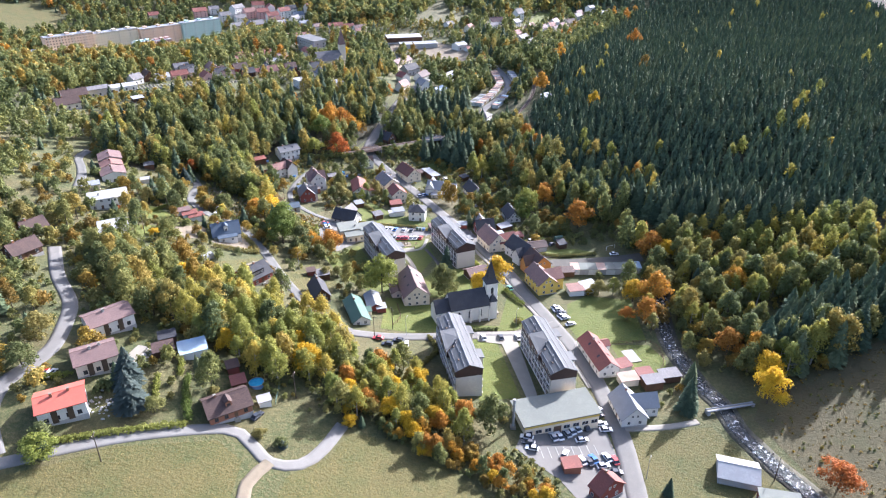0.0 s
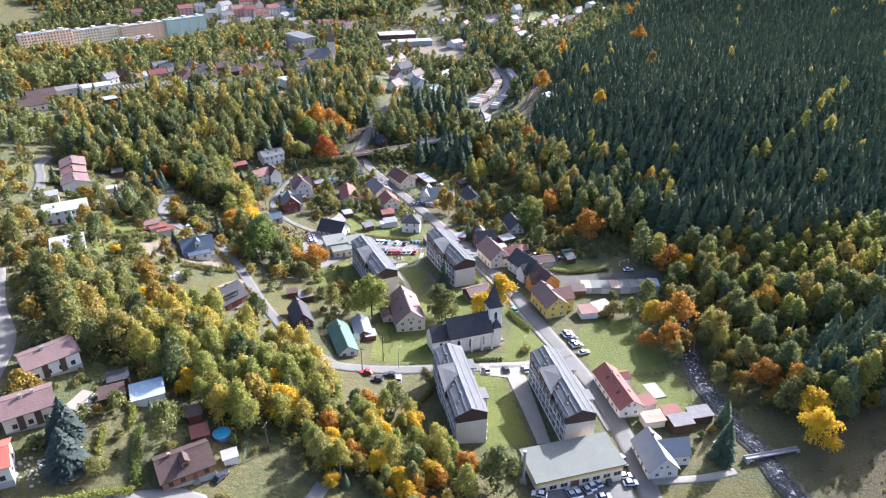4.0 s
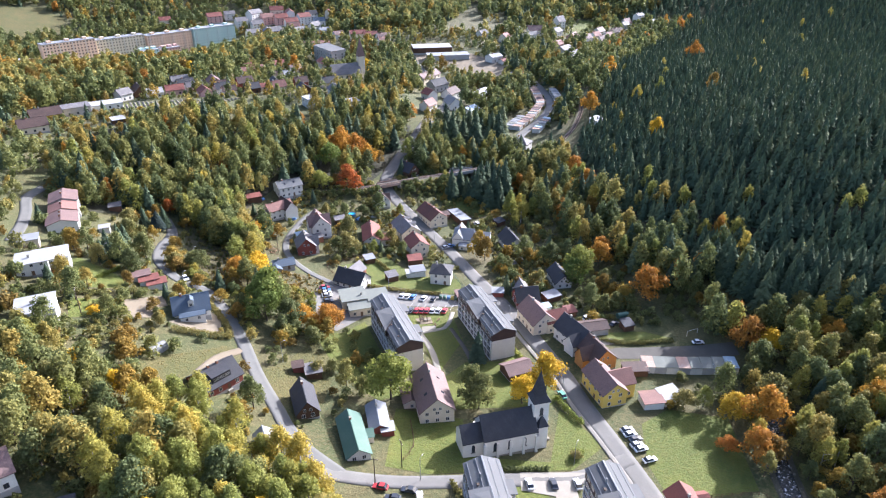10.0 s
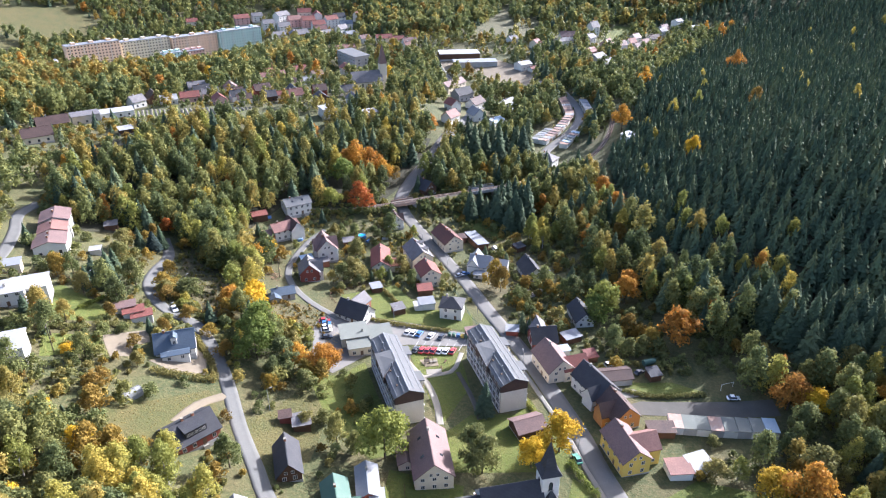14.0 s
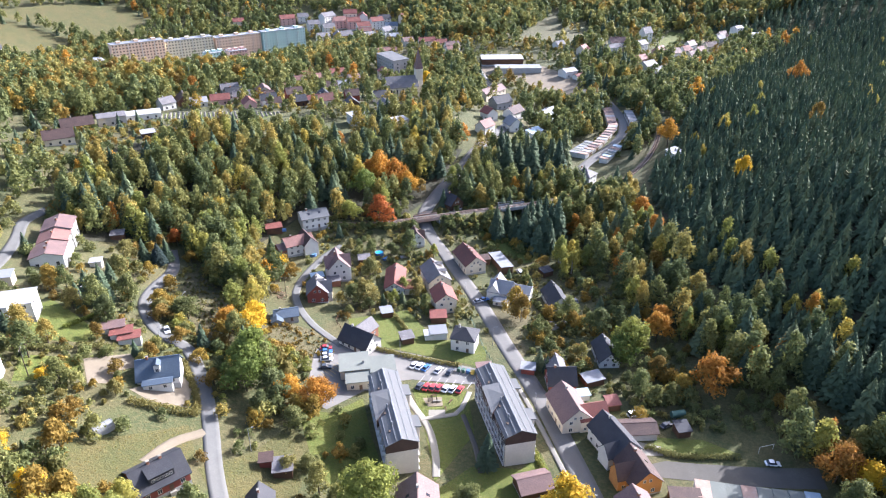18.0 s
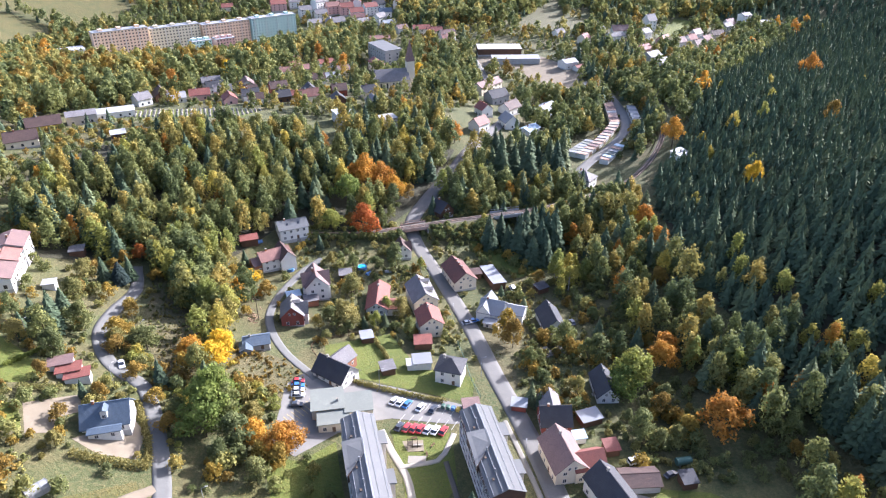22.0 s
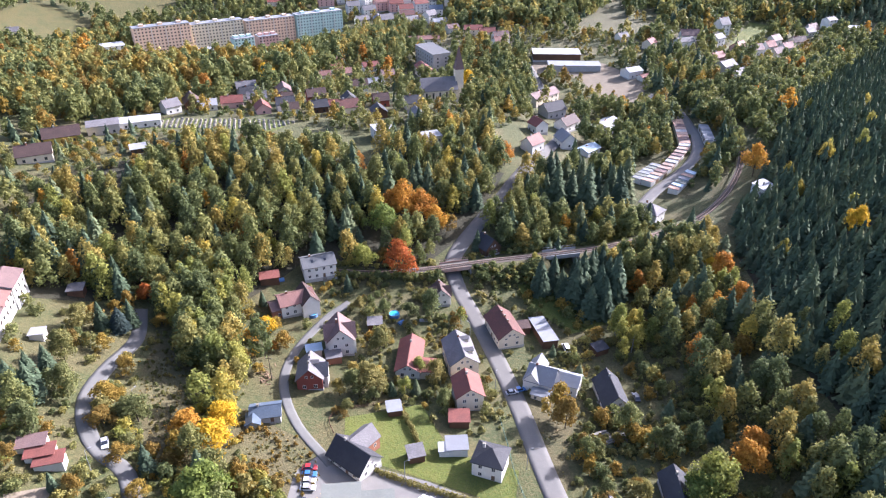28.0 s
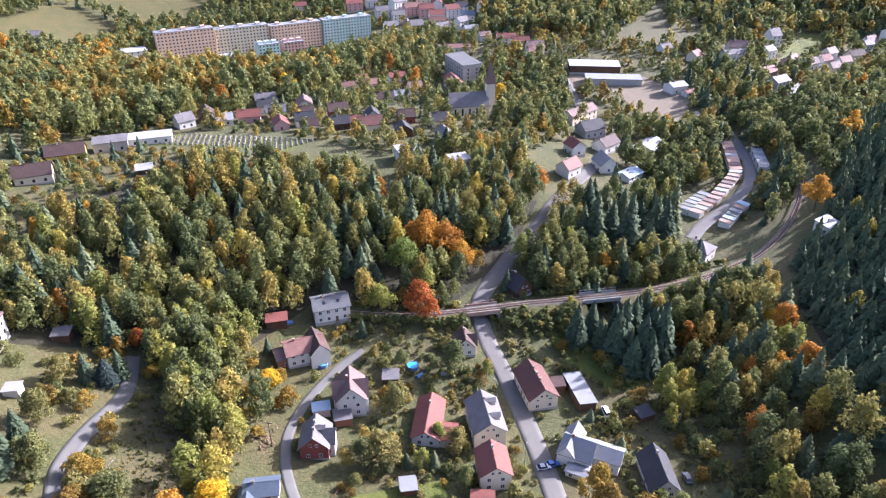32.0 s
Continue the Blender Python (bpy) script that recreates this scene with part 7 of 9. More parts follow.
def car_template(paint, van=False):
    e = thing("van" if van else "car", 0, 0, 0, 0, "", "van" if van else "car")
    L, W, h = (5.0, 1.95, 1.1) if van else (4.25, 1.78, 0.78)
    bm = bmesh.new()
    prof = [(-L / 2, 0.28), (-L / 2 + 0.05, h * 0.9), (-L / 2 + 0.35, h), (L * 0.2, h), (L / 2 - 0.15, h * 0.82), (L / 2, h * 0.6), (L / 2, 0.28)]
    a = [bm.verts.new((u, -W / 2, v)) for u, v in prof]
    b = [bm.verts.new((u, W / 2, v)) for u, v in prof]
    bm.faces.new(a)
    bm.faces.new(b[::-1])
    for i in range(len(prof)):
        bm.faces.new((a[(i + 1) % 7], a[i], b[i], b[(i + 1) % 7]))
    bmesh.ops.recalc_face_normals(bm, faces=bm.faces)
    bmesh.ops.bevel(bm, geom=bm.edges[:], offset=0.06, segments=1, affect="EDGES")
    body = part("body", bm, M["car_" + paint], e)
    x0, x1, x2, x3, top = (-L / 2 + 0.1, -L / 2 + 0.25, L * 0.2, L * 0.34, 1.95) if van else (-L / 2 + 0.35, -L / 2 + 0.95, L * 0.06, L * 0.24, 1.42)
    bm = bmesh.new()
    lo = [bm.verts.new(p) for p in ((x0, -W / 2 + 0.06, h - 0.03), (x3, -W / 2 + 0.06, h - 0.03), (x3, W / 2 - 0.06, h - 0.03), (x0, W / 2 - 0.06, h - 0.03))]
    up = [bm.verts.new(p) for p in ((x1, -W / 2 + 0.22, top - 0.05), (x2, -W / 2 + 0.22, top - 0.05), (x2, W / 2 - 0.22, top - 0.05), (x1, W / 2 - 0.22, top - 0.05))]
    bm.faces.new(up)
    bm.faces.new(lo[::-1])
    for i in range(4):
        bm.faces.new((lo[i], lo[(i + 1) % 4], up[(i + 1) % 4], up[i]))
    part("window_glass", bm, M["glass"], e)
    boxed("roof", x1 + 0.02, x2 - 0.02, -W / 2 + 0.2, W / 2 - 0.2, top - 0.05, top + 0.02, M["car_" + paint], e)
    for u in (-L * 0.31, L * 0.31):
        for v in (-W / 2 + 0.1, W / 2 - 0.1):
            bm = bmesh.new()
            rod(bm, (u, v - 0.11, 0.31), (u, v + 0.11, 0.31), 0.31, 0.31, 10)
            part("wheel", bm, M["tyre"], e)
    for v in (-W / 2 + 0.3, W / 2 - 0.3):
        boxed("headlight", L / 2 - 0.06, L / 2 + 0.02, v - 0.18, v + 0.18, h * 0.62, h * 0.8, M["frame"], body)
    return e


PAINTS = {"white": "white parked car on asphalt", "silver": "silver-grey parked car on asphalt", "red": "red parked car on asphalt", "blue": "blue parked car on asphalt", "dark": "black parked car on asphalt", "green": "green parked car on asphalt"}


def car(paint, x, y, heading, van=False):
    m = pose(x, y, height(x, y) + 0.2, 0, 0, heading)
    key = (paint, van)
    CLEAR.append((x, y, 2.5))
    if key not in CARS:
        e = car_template(paint, van)
        tagged(e, PAINTS[paint].replace(" car", " van") if van else PAINTS[paint], group="parked cars")
        e.matrix_world = m
        CARS[key] = e
        return e
    return copy_thing(CARS[key], m)


for _i, (_p, _x, _y) in enumerate((("dark", -24.7, 306.4), ("red", -22.4, 306.6), ("red", -20.3, 306.8), ("red", -18.3, 307.0), ("white", -16.1, 307.2), ("white", -13.9, 307.5), ("red", -11.5, 307.7))):
    car(_p, _x, _y, 75)
for _p, _x, _y in (("white", -29.0, 317.6), ("white", -26.9, 317.4), ("blue", -24.7, 317.2), ("white", -20.3, 316.7), ("dark", -16.3, 316.7)):
    car(_p, _x, _y, 70)
for _p, _x, _y in (("red", -60.8, 318.5), ("blue", -59.9, 316.2), ("white", -59.2, 313.9), ("white", -58.3, 311.7), ("dark", -57.1, 307.2)):
    car(_p, _x, _y, 15)
for _p, _x, _y in (("silver", 45.5, 242.2), ("white", 46.1, 240.2), ("dark", 47.2, 238.1), ("silver", 47.1, 235.7), ("white", 48.0, 234.0), ("white", 49.6, 229.7)):
    car(_p, _x + 1.2, _y, 20)
for _p, _x, _y, _h2 in (("silver", 34.6, 164.1, 108), ("white", 36.5, 164.7, 108), ("silver", 39.2, 166.2, 112), ("white", 40.8, 167.6, 112), ("white", 42.8, 169.0, 112), ("dark", 45.8, 169.9, 112), ("dark", 26.3, 160.5, 165), ("white", 27.1, 158.2, 165), ("white", 26.0, 162.8, 165), ("dark", 51.1, 175.6, 20), ("white", 51.3, 171.9, 10), ("white", 52.4, 169.4, 5), ("white", 37.1, 157.0, 60), ("white", 42.1, 155.1, 110), ("dark", 44.2, 154.9, 110), ("blue", 45.8, 156.1, 110), ("white", 48.3, 153.6, 10), ("white", 50.2, 157.2, 110), ("red", 52.4, 156.3, 100), ("dark", 51.8, 151.4, 0), ("white", 43.6, 163.9, 10), ("silver", 51.2, 178.2, 40)):
    car(_p, _x, _y, _h2)
for _p, _x, _y, _h2 in (("red", -24.0, 209.0, 170), ("dark", -16.6, 209.2, 170), ("white", -13.7, 207.0, 95), ("white", 15.3, 216.3, 100), ("dark", 21.9, 217.1, 100), ("silver", 28.5, 217.8, 100), ("dark", -20.4, 205.5, 175), ("green", 28.8, 257.5, 110), ("white", 81.7, 290.6, 5), ("dark", 53.8, 303.5, 40), ("white", -110.3, 303.0, -50), ("dark", -53.8, 153.6, 60), ("red", -113.8, 156.6, 80), ("silver", -111.8, 157.0, 80), ("blue", -11.4, 373.4, 30), ("silver", -13.6, 371.2, 30), ("dark", 25.9, 380.0, 110)):
    car(_p, _x, _y, _h2)
car("white", 44.6, 307.0, 30, True)
car("white", 1.2, 402.0, 115, True)
for _k in range(9):
    car(("white", "silver", "dark", "blue")[_k % 4], 78 + _k * 1.2, 668 + _k * 2.8, 20)


# ---------------------------------------------------------------- garden things
def pool(x, y, r, label="round blue garden pool above the ground"):
    e = thing("swimming_pool", x, y, height(x, y), 0, label, "pool")
    CLEAR.append((x, y, r + 1.5))
    bm = bmesh.new()
    bmesh.ops.create_cone(bm, cap_ends=False, segments=28, radius1=r, radius2=r, depth=1.5)
    part("pool_wall", bm, M["blue_paint"], e).location = (0, 0, 0.35)
    bm = bmesh.new()
    bmesh.ops.create_circle(bm, cap_ends=True, segments=28, radius=r * 0.98)
    part("water", bm, M["pool_water"], e).location = (0, 0, 0.95)
    bm = bmesh.new()
    for k in range(28):
        a, b = 6.2832 * k / 28, 6.2832 * (k + 1) / 28
        rod(bm, (math.cos(a) * r, math.sin(a) * r, 1.1), (math.cos(b) * r, math.sin(b) * r, 1.1), 0.09, 0.09, 5)
    bmesh.ops.remove_doubles(bm, verts=bm.verts, dist=0.02)
    part("rim", bm, M["white_metal"], e)


M["pool_water"], _nt, _b = material("pool_water", 0.08)
_nt.links.new(mixed(_nt, noise_fac(_nt, 1.5, 2), (0.04, 0.32, 0.55), (0.08, 0.42, 0.62)), _b.inputs["Base Color"])
pool(-57.3, 167.5, 2.3)
pool(-63.0, 399.2, 2.0)
pool(-90.8, 388.2, 1.8)
_e = thing("garden_basin", 70.5, 210.2, height(70.5, 210.2), 14, "pale rectangular garden basin in the lawn", "pool")
boxed("rim", -2.4, 2.4, -3.8, 3.8, -0.6, 0.3, M["concrete"], _e)
boxed("water", -1.9, 1.9, -3.3, 3.3, 0.28, 0.33, M["blue_metal"], _e, bevel=0)


def lamp_pole(x, y, h=8.0, wires=False, label="thin grey street lamp beside the road"):
    e = thing("power_pole" if wires else "street_lamp", x, y, height(x, y), random.Random(int(x * 7)).uniform(0, 180), label, "pole", "poles along the roads")
    bm = bmesh.new()
    rod(bm, (0, 0, -0.6), (0, 0, h), 0.17 if wires else 0.10, 0.10 if wires else 0.06, 8)
    part("pole", bm, M["bark"] if wires else M["grey_metal"], e)
    if wires:
        boxed("crossarm", -1.1, 1.1, -0.07, 0.07, h - 0.7, h - 0.5, M["bark"], e)
        for u in (-0.9, 0, 0.9):
            bm = bmesh.new()
            rod(bm, (u, 0, h - 0.5), (u, 0, h - 0.2), 0.07, 0.04)
            part("insulator", bm, M["frame"], e)
    else:
        bm = bmesh.new()
        rod(bm, (0, 0, h), (1.1, 0, h + 0.25), 0.05, 0.04)
        part("arm", bm, M["grey_metal"], e)
        boxed("lamp_head", 0.9, 1.6, -0.13, 0.13, h + 0.18, h + 0.32, M["white_metal"], e)


for _x, _y in ((-106.3, 293.2), (-35.1, 322.8), (28.5, 225.6), (-137.2, 300.0), (47.5, 205), (29.5, 262), (13.5, 300), (-4, 338), (-19, 370), (-33, 395), (60.5, 150), (-14, 214.0), (-63, 262), (-112, 318)):
    lamp_pole(_x, _y)
for _x, _y in ((-87.4, 130.3), (-25.5, 210.0), (98.7, 149.8), (-19.4, 218.5), (-45, 165), (-88, 350), (-127, 262)):
    lamp_pole(_x, _y, 9.5, True, "dark wooden power pole with crossarm")


def hedge(pts, width, h, leaf, label):
    line = smooth_line(pts, 1.0)
    g = np.random.default_rng(len(line))
    qs = []
    for p in line:
        q = crown_arrays(int(abs(p.x * 31 + p.y * 7)) % 9973, width * 0.8, h, -0.15, 120, 0.27, 4, 0.0)
        qs.append(q + np.array([p.x, p.y, height(p.x, p.y)]))
        CLEAR.append((p.x, p.y, 1.6))
    tagged(new("hedge", quads_mesh("hedge", np.concatenate(qs), M[leaf])), label, "hedge", "garden hedges")


hedge([(26.8, 255.5), (30, 249), (33.1, 244.1)], 2.0, 1.9, "leaf_green", "clipped green hedge beside the church lawn")
hedge([(8.4, 221.4), (14, 222), (20.6, 223)], 1.6, 1.4, "leaf_olive", "low clipped hedge beside the church lane")
hedge([(-47.9, 324.5), (-40.7, 323.5), (-31.4, 322.3), (-21.7, 321.8), (-14.2, 321.5)], 1.8, 1.6, "leaf_olive", "dark clipped hedge along the car park")
hedge([(-45.8, 352.2), (-36.3, 338.9)], 1.4, 2.0, "leaf_olive", "tall dark hedge between village gardens")
hedge([(-115.3, 154.6), (-107.1, 157.2)], 2.2, 2.0, "leaf_green", "clipped green hedge beside the drive")
hedge([(-101.4, 133.8), (-91.1, 138.2), (-82.2, 141.8), (-71.6, 145.8)], 2.2, 1.7, "leaf_birch", "yellow-green hedge along the road")
hedge([(-76.3, 164.3), (-74, 155), (-71.1, 148)], 2.2, 2.2, "leaf_green", "tall green hedge between gardens")
hedge([(-84.5, 162.6), (-82.3, 154.6)], 1.8, 2.0, "leaf_green", "clipped green hedge in the garden")
hedge([(-81.0, 173.6), (-78.8, 164.9)], 1.8, 2.0, "leaf_green", "clipped green hedge in the garden")
hedge([(47.4, 292.6), (56.5, 290.6), (72.5, 292.7)], 2.0, 1.5, "leaf_olive", "dark hedge behind the gravel yard")
hedge([(-134, 287), (-131.9, 298)], 1.2, 1.8, "leaf_green", "clipped green hedge across the garden lawn")
hedge([(-136.3, 272.5), (-126.5, 276.8)], 2.2, 2.0, "leaf_olive", "long dark clipped hedge between gardens")
hedge([(-124.9, 280.6), (-116.2, 284.9)], 2.4, 2.2, "leaf_olive", "thick dark hedge above the bare plot")
hedge([(-99.2, 265.2), (-90.2, 266.8), (-82.6, 268.7)], 2.6, 2.2, "leaf_olive", "thick dark hedge below the new house")
hedge([(-97.2, 289.5), (-86.6, 277), (-82.5, 269.1)], 2.0, 1.8, "leaf_olive", "green hedge along the climbing road")
hedge([(-5.5, 214), (-2.5, 205), (-8, 192), (-5, 180)], 1.6, 1.6, "leaf_olive", "dark shrubs beside the block")
hedge([(19.5, 272), (14, 284), (8, 300)], 1.6, 1.4, "leaf_birch", "yellow-green shrubs along the pavement")


def fence(pts, h, mat, label):
    line = smooth_line(pts, 2.4)
    e = thing("fence", line[0].x, line[0].y, height(line[0].x, line[0].y), 0, label, "fence", "garden fences")
    o = e.matrix_world.translation
    for i, p in enumerate(line):
        z = height(p.x, p.y) - o.z
        boxed("post", p.x - o.x - 0.06, p.x - o.x + 0.06, p.y - o.y - 0.06, p.y - o.y + 0.06, z - 0.4, z + h, M[mat], e, bevel=0)
        if i:
            q = line[i - 1]
            zq = height(q.x, q.y) - o.z
            for f in (0.35, 0.9):
                bm = bmesh.new()
                rod(bm, (q.x - o.x, q.y - o.y, zq + h * f), (p.x - o.x, p.y - o.y, z + h * f), 0.06, 0.06, 4)
                part("rail", bm, M[mat], e)


fence([(-14.9, 356.3), (-10.8, 345.8), (-6.9, 334.9), (-2.7, 326.3)], 1.5, "green_metal", "dark green garden fence beside the road")
fence([(-57, 330), (-64, 341), (-52, 352), (-44, 357)], 1.2, "timber", "dark timber fence round the lawn")
fence([(-19, 240), (-17, 228), (-19.3, 221.5)], 1.3, "timber", "brown timber fence beside the allotment")
fence([(62, 217), (80, 219), (82, 208), (78, 200)], 1.2, "timber", "dark timber fence round the red-roofed garden")
fence([(-166, 295.3), (-157, 300.4), (-148.1, 305)], 1.8, "timber", "dark timber fence behind the white villa")
fence([(-62, 176), (-52, 172), (-50, 160)], 1.4, "green_metal", "green mesh fence round the pool garden")

# footbridge over the stream
_a, _b3 = Vector((88.5, 179.3)), Vector((105.3, 183.0))
_m = (_a + _b3) / 2
_e = thing("footbridge", _m.x, _m.y, max(height(_a.x, _a.y), height(_b3.x, _b3.y)) + 0.7, math.degrees(math.atan2(_b3.y - _a.y, _b3.x - _a.x)), "pale steel footbridge over the stream", "bridge")
boxed("deck", -8.8, 8.8, -0.55, 0.55, -0.25, 0.0, M["concrete"], _e)
for _s in (-1, 1):
    _bm = bmesh.new()
    rod(_bm, (-8.9, _s * 0.62, 0.0), (8.9, _s * 0.62, 0.0), 0.28, 0.28, 10)
    part("pipe", _bm, M["grey_metal"], _e, "grey steel pipe along the deck")
    boxed("pier", _s * 8.3 - 0.5, _s * 8.3 + 0.5, -1.1, 1.1, -4, -0.3, M["grey_render"], _e)

# tank, goal, play frame, greenhouse, woodpiles
_e = thing("storage_tank", 57.8, 308.5, height(57.8, 308.5), 20, "green cylindrical storage tank lying on cradles", "tank")
_bm = bmesh.new()
rod(_bm, (-2.2, 0, 1.5), (2.2, 0, 1.5), 1.15, 1.15, 16)
part("cylinder", _bm, M["green_tank"] if "green_tank" in M else M["green_metal"], _e)
for _s in (-1.3, 1.3):
    boxed("cradle", _s - 0.2, _s + 0.2, -1.0, 1.0, -0.5, 0.8, M["concrete"], _e)
_e = thing("football_goal", 81, 296, height(81, 296), 25, "white metal football goal on grass", "goal")
_bm = bmesh.new()
rod(_bm, (-2.4, 0, -0.2), (-2.4, 0, 2.2), 0.07)
part("post", _bm, M["frame"], _e)
_bm = bmesh.new()
rod(_bm, (2.4, 0, -0.2), (2.4, 0, 2.2), 0.07)
part("post", _bm, M["frame"], _e)
_bm = bmesh.new()
rod(_bm, (-2.4, 0, 2.2), (2.4, 0, 2.2), 0.07)
part("crossbar", _bm, M["frame"], _e)
_e = thing("play_frame", -19.2, 299.9, height(-19.2, 299.9), 15, "timber climbing frame on a sand patch", "playground")
boxed("sand_bed", -3.2, 3.2, -2.2, 2.2, -0.4, 0.2, M["gravel"], _e)
for _u in (-1.4, 0, 1.4):
    for _v in (-0.8, 0.8):
        boxed("post", _u - 0.08, _u + 0.08, _v - 0.08, _v + 0.08, 0, 2.3, M["bark"], _e, bevel=0)
boxed("platform", -1.5, 0.1, -0.9, 0.9, 1.1, 1.25, M["bark"], _e)
boxed("slide", 0.1, 3.0, -0.35, 0.35, 0.5, 0.65, M["concrete"], _e)
_e = thing("sand_pit", -16.8, 294.9, height(-16.8, 294.9), 10, "pale rectangular sand pit in the lawn", "playground")
boxed("frame", -2.6, 2.6, -1.4, 1.4, -0.4, 0.25, M["concrete"], _e)
_e = thing("greenhouse", -98.5, 251.7, height(-98.5, 251.7), 60, "small white polytunnel greenhouse in the meadow", "greenhouse")
_bm = bmesh.new()
prism(_bm, [(-1.5, -0.3), (1.5, -0.3), (1.5, 1.2), (1.1, 2.0), (0, 2.4), (-1.1, 2.0), (-1.5, 1.2)], -2.6, 2.6)
part("cover", _bm, M["white_metal"], _e)
for _k in range(4):
    _bm = bmesh.new()
    prism(_bm, [(-1.55, -0.3), (1.55, -0.3), (1.55, 1.25), (1.15, 2.06), (0, 2.47), (-1.15, 2.06), (-1.55, 1.25)], -2.5 + _k * 1.65, -2.42 + _k * 1.65)
    part("hoop", _bm, M["grey_metal"], _e)
for _x, _y, _h, _w, _m, _lb in ((-51.9, 400.5, 25, 1.6, "white_metal", "white cold frame in a village garden"), (-59.3, 396.0, 60, 1.3, "blue_paint", "blue tarpaulin over a garden heap"), (-110.8, 399.8, 35, 3.2, "blue_paint", "long blue tarpaulin beside the red-roofed shed")):
    _e = thing("garden_cover", _x, _y, height(_x, _y), _h, _lb, "garden cover")
    _bm = bmesh.new()
    prism(_bm, [(-0.8, -0.2), (0.8, -0.2), (0.75, 0.6), (0.3, 0.95), (-0.4, 0.85), (-0.75, 0.5)], -_w, _w)
    part("cover", _bm, M[_m], _e)
_g3 = random.Random(44)
_e = thing("log_heap", -90.5, 350.5, height(-90.5, 350.5), 20, "heap of pale split logs and planks beside the lane", "woodpile")
for _k in range(26):
    _bm = bmesh.new()
    rod(_bm, (-0.9, 0, 0), (0.9, 0, 0), 0.16, 0.14, 6)
    _o = part("log", _bm, M["split_wood"], _e)
    _o.matrix_local = pose(_g3.gauss(0, 1.6), _g3.gauss(0, 3.2), 0.1 + _g3.random() * 0.6, 0, _g3.uniform(-12, 12), _g3.uniform(0, 180))
for _x, _y, _n in ((16.2, 357.6, 9), (23.1, 361.1, 8)):
    _e = thing("timber_stack", _x, _y, height(_x, _y), 40, "stack of pale sawn timber planks", "woodpile")
    for _k in range(_n):
        boxed("plank", -3.2 + (_k % 3) * 0.2, 3.0, -2.6 + _k * 0.62, -2.1 + _k * 0.62, -0.3, 0.5 + (_k % 2) * 0.25, M["concrete"], _e)

# stones in the stream, graves
_g = np.random.default_rng(8)
_line = smooth_line(STREAM, 0.8)
_co, _qu = [], []
for _p in _line:
    for _k in range(2):
        _x, _y, _r = _p.x + _g.uniform(-3.6, 3.6), _p.y + _g.uniform(-1, 1), _g.uniform(0.15, 0.5)
        _z = height(_x, _y) + 0.22
        _b0 = len(_co)
        for _s in range(5):
            _t = 6.2832 * _s / 5
            _rr = _r * _g.uniform(0.7, 1.1)
            _co += [(_x + math.cos(_t) * _rr, _y + math.sin(_t) * _rr, _z - 0.2), (_x + math.cos(_t) * _rr * 0.6, _y + math.sin(_t) * _rr * 0.6, _z + _r * 0.5)]
        for _s in range(5):
            _i, _j = _b0 + _s * 2, _b0 + (_s + 1) % 5 * 2
            _qu += [(_i, _j, _j + 1, _i + 1)]
        _qu += [(_b0 + 1, _b0 + 3, _b0 + 5, _b0 + 7), (_b0 + 1, _b0 + 7, _b0 + 9, _b0 + 9)][:1]
tagged(new("stream_stones", numpy_mesh("stream_stones", np.array(_co), np.array(_qu), M["kerb_stone"])), "grey stones lying in the stream", "stones", kind="stuff")
_co, _qu = [], []
for _r in range(7):
    for _k in range(26):
        _x, _y = -232 + _k * 2.7 + _r * 1.2, 493 + _r * 3.0 + _k * 0.32
        _z = height(_x, _y)
        _w, _h3 = _g.uniform(0.5, 0.9), _g.uniform(0.7, 1.4)
        _b0 = len(_co)
        for _u, _v in ((-_w, -0.2), (_w, -0.2), (_w, 0.2), (-_w, 0.2)):
            _co += [(_x + _u, _y + _v, _z - 0.2), (_x + _u, _y + _v, _z + _h3)]
        for _s in range(4):
            _i, _j = _b0 + _s * 2, _b0 + (_s + 1) % 4 * 2
            _qu.append((_i, _j, _j + 1, _i + 1))
        _qu.append((_b0 + 1, _b0 + 3, _b0 + 5, _b0 + 7))
tagged(new("gravestones", numpy_mesh("gravestones", np.array(_co), np.array(_qu), M["concrete"])), "rows of pale gravestones in the cemetery", "graves", kind="stuff")
patch("cemetery_lawn", [(-236, 490), (-160, 499), (-158, 521), (-230, 514)], M["lawn"], "grass between the graves of the cemetery", "lawn")
CLEAR_POLY.append([(-240, 392), (-214, 396), (-187, 424), (-183, 455), (-160, 469), (-137, 484), (-112, 490), (-99, 502), (-104, 518), (-158, 522), (-236, 520), (-264, 480), (-258, 420)])

CLEAR_POLY.append([(-438, 717), (-400, 682), (-276, 817), (-299, 868)])

# ---------------------------------------------------------------- planting
lone("green", -26.1, 250.6, 1.35, 1)
lone("spruce", 1.2, 274.8, 0.95, 1)
lone("olive", 1.7, 248.7, 1.2, 1.05)
lone("yellow", 23.7, 260.4, 1.35, 1)
lone("yellow", 15.5, 252.5, 1.1, 0.9)
lone("yellow", 18.3, 254.6, 0.8, 1)
lone("olive", 29.5, 228.5, 0.5, 0.5)
lone("orange", 88.8, 245.6, 1.35, 1)
lone("orange", 81.8, 231.9, 1.15, 0.9)
lone("rust", 86.8, 232.2, 1.1, 1)
lone("yellow", 80.7, 249.8, 1.1, 0.9)
lone("olive", 94.4, 255.9, 1.3, 0.9)
lone("red", 74.7, 235.4, 0.62, 0.8)
lone("olive", 67.0, 254.8, 1, 0.7)
lone("birch", 73.5, 255.8, 0.8, 0.8)
lone("rust", 62.4, 254.5, 0.6, 0.7)
lone("olive", 70.0, 269.7, 0.55, 0.6)
lone("red", -67.8, 422.2, 1.25, 1)
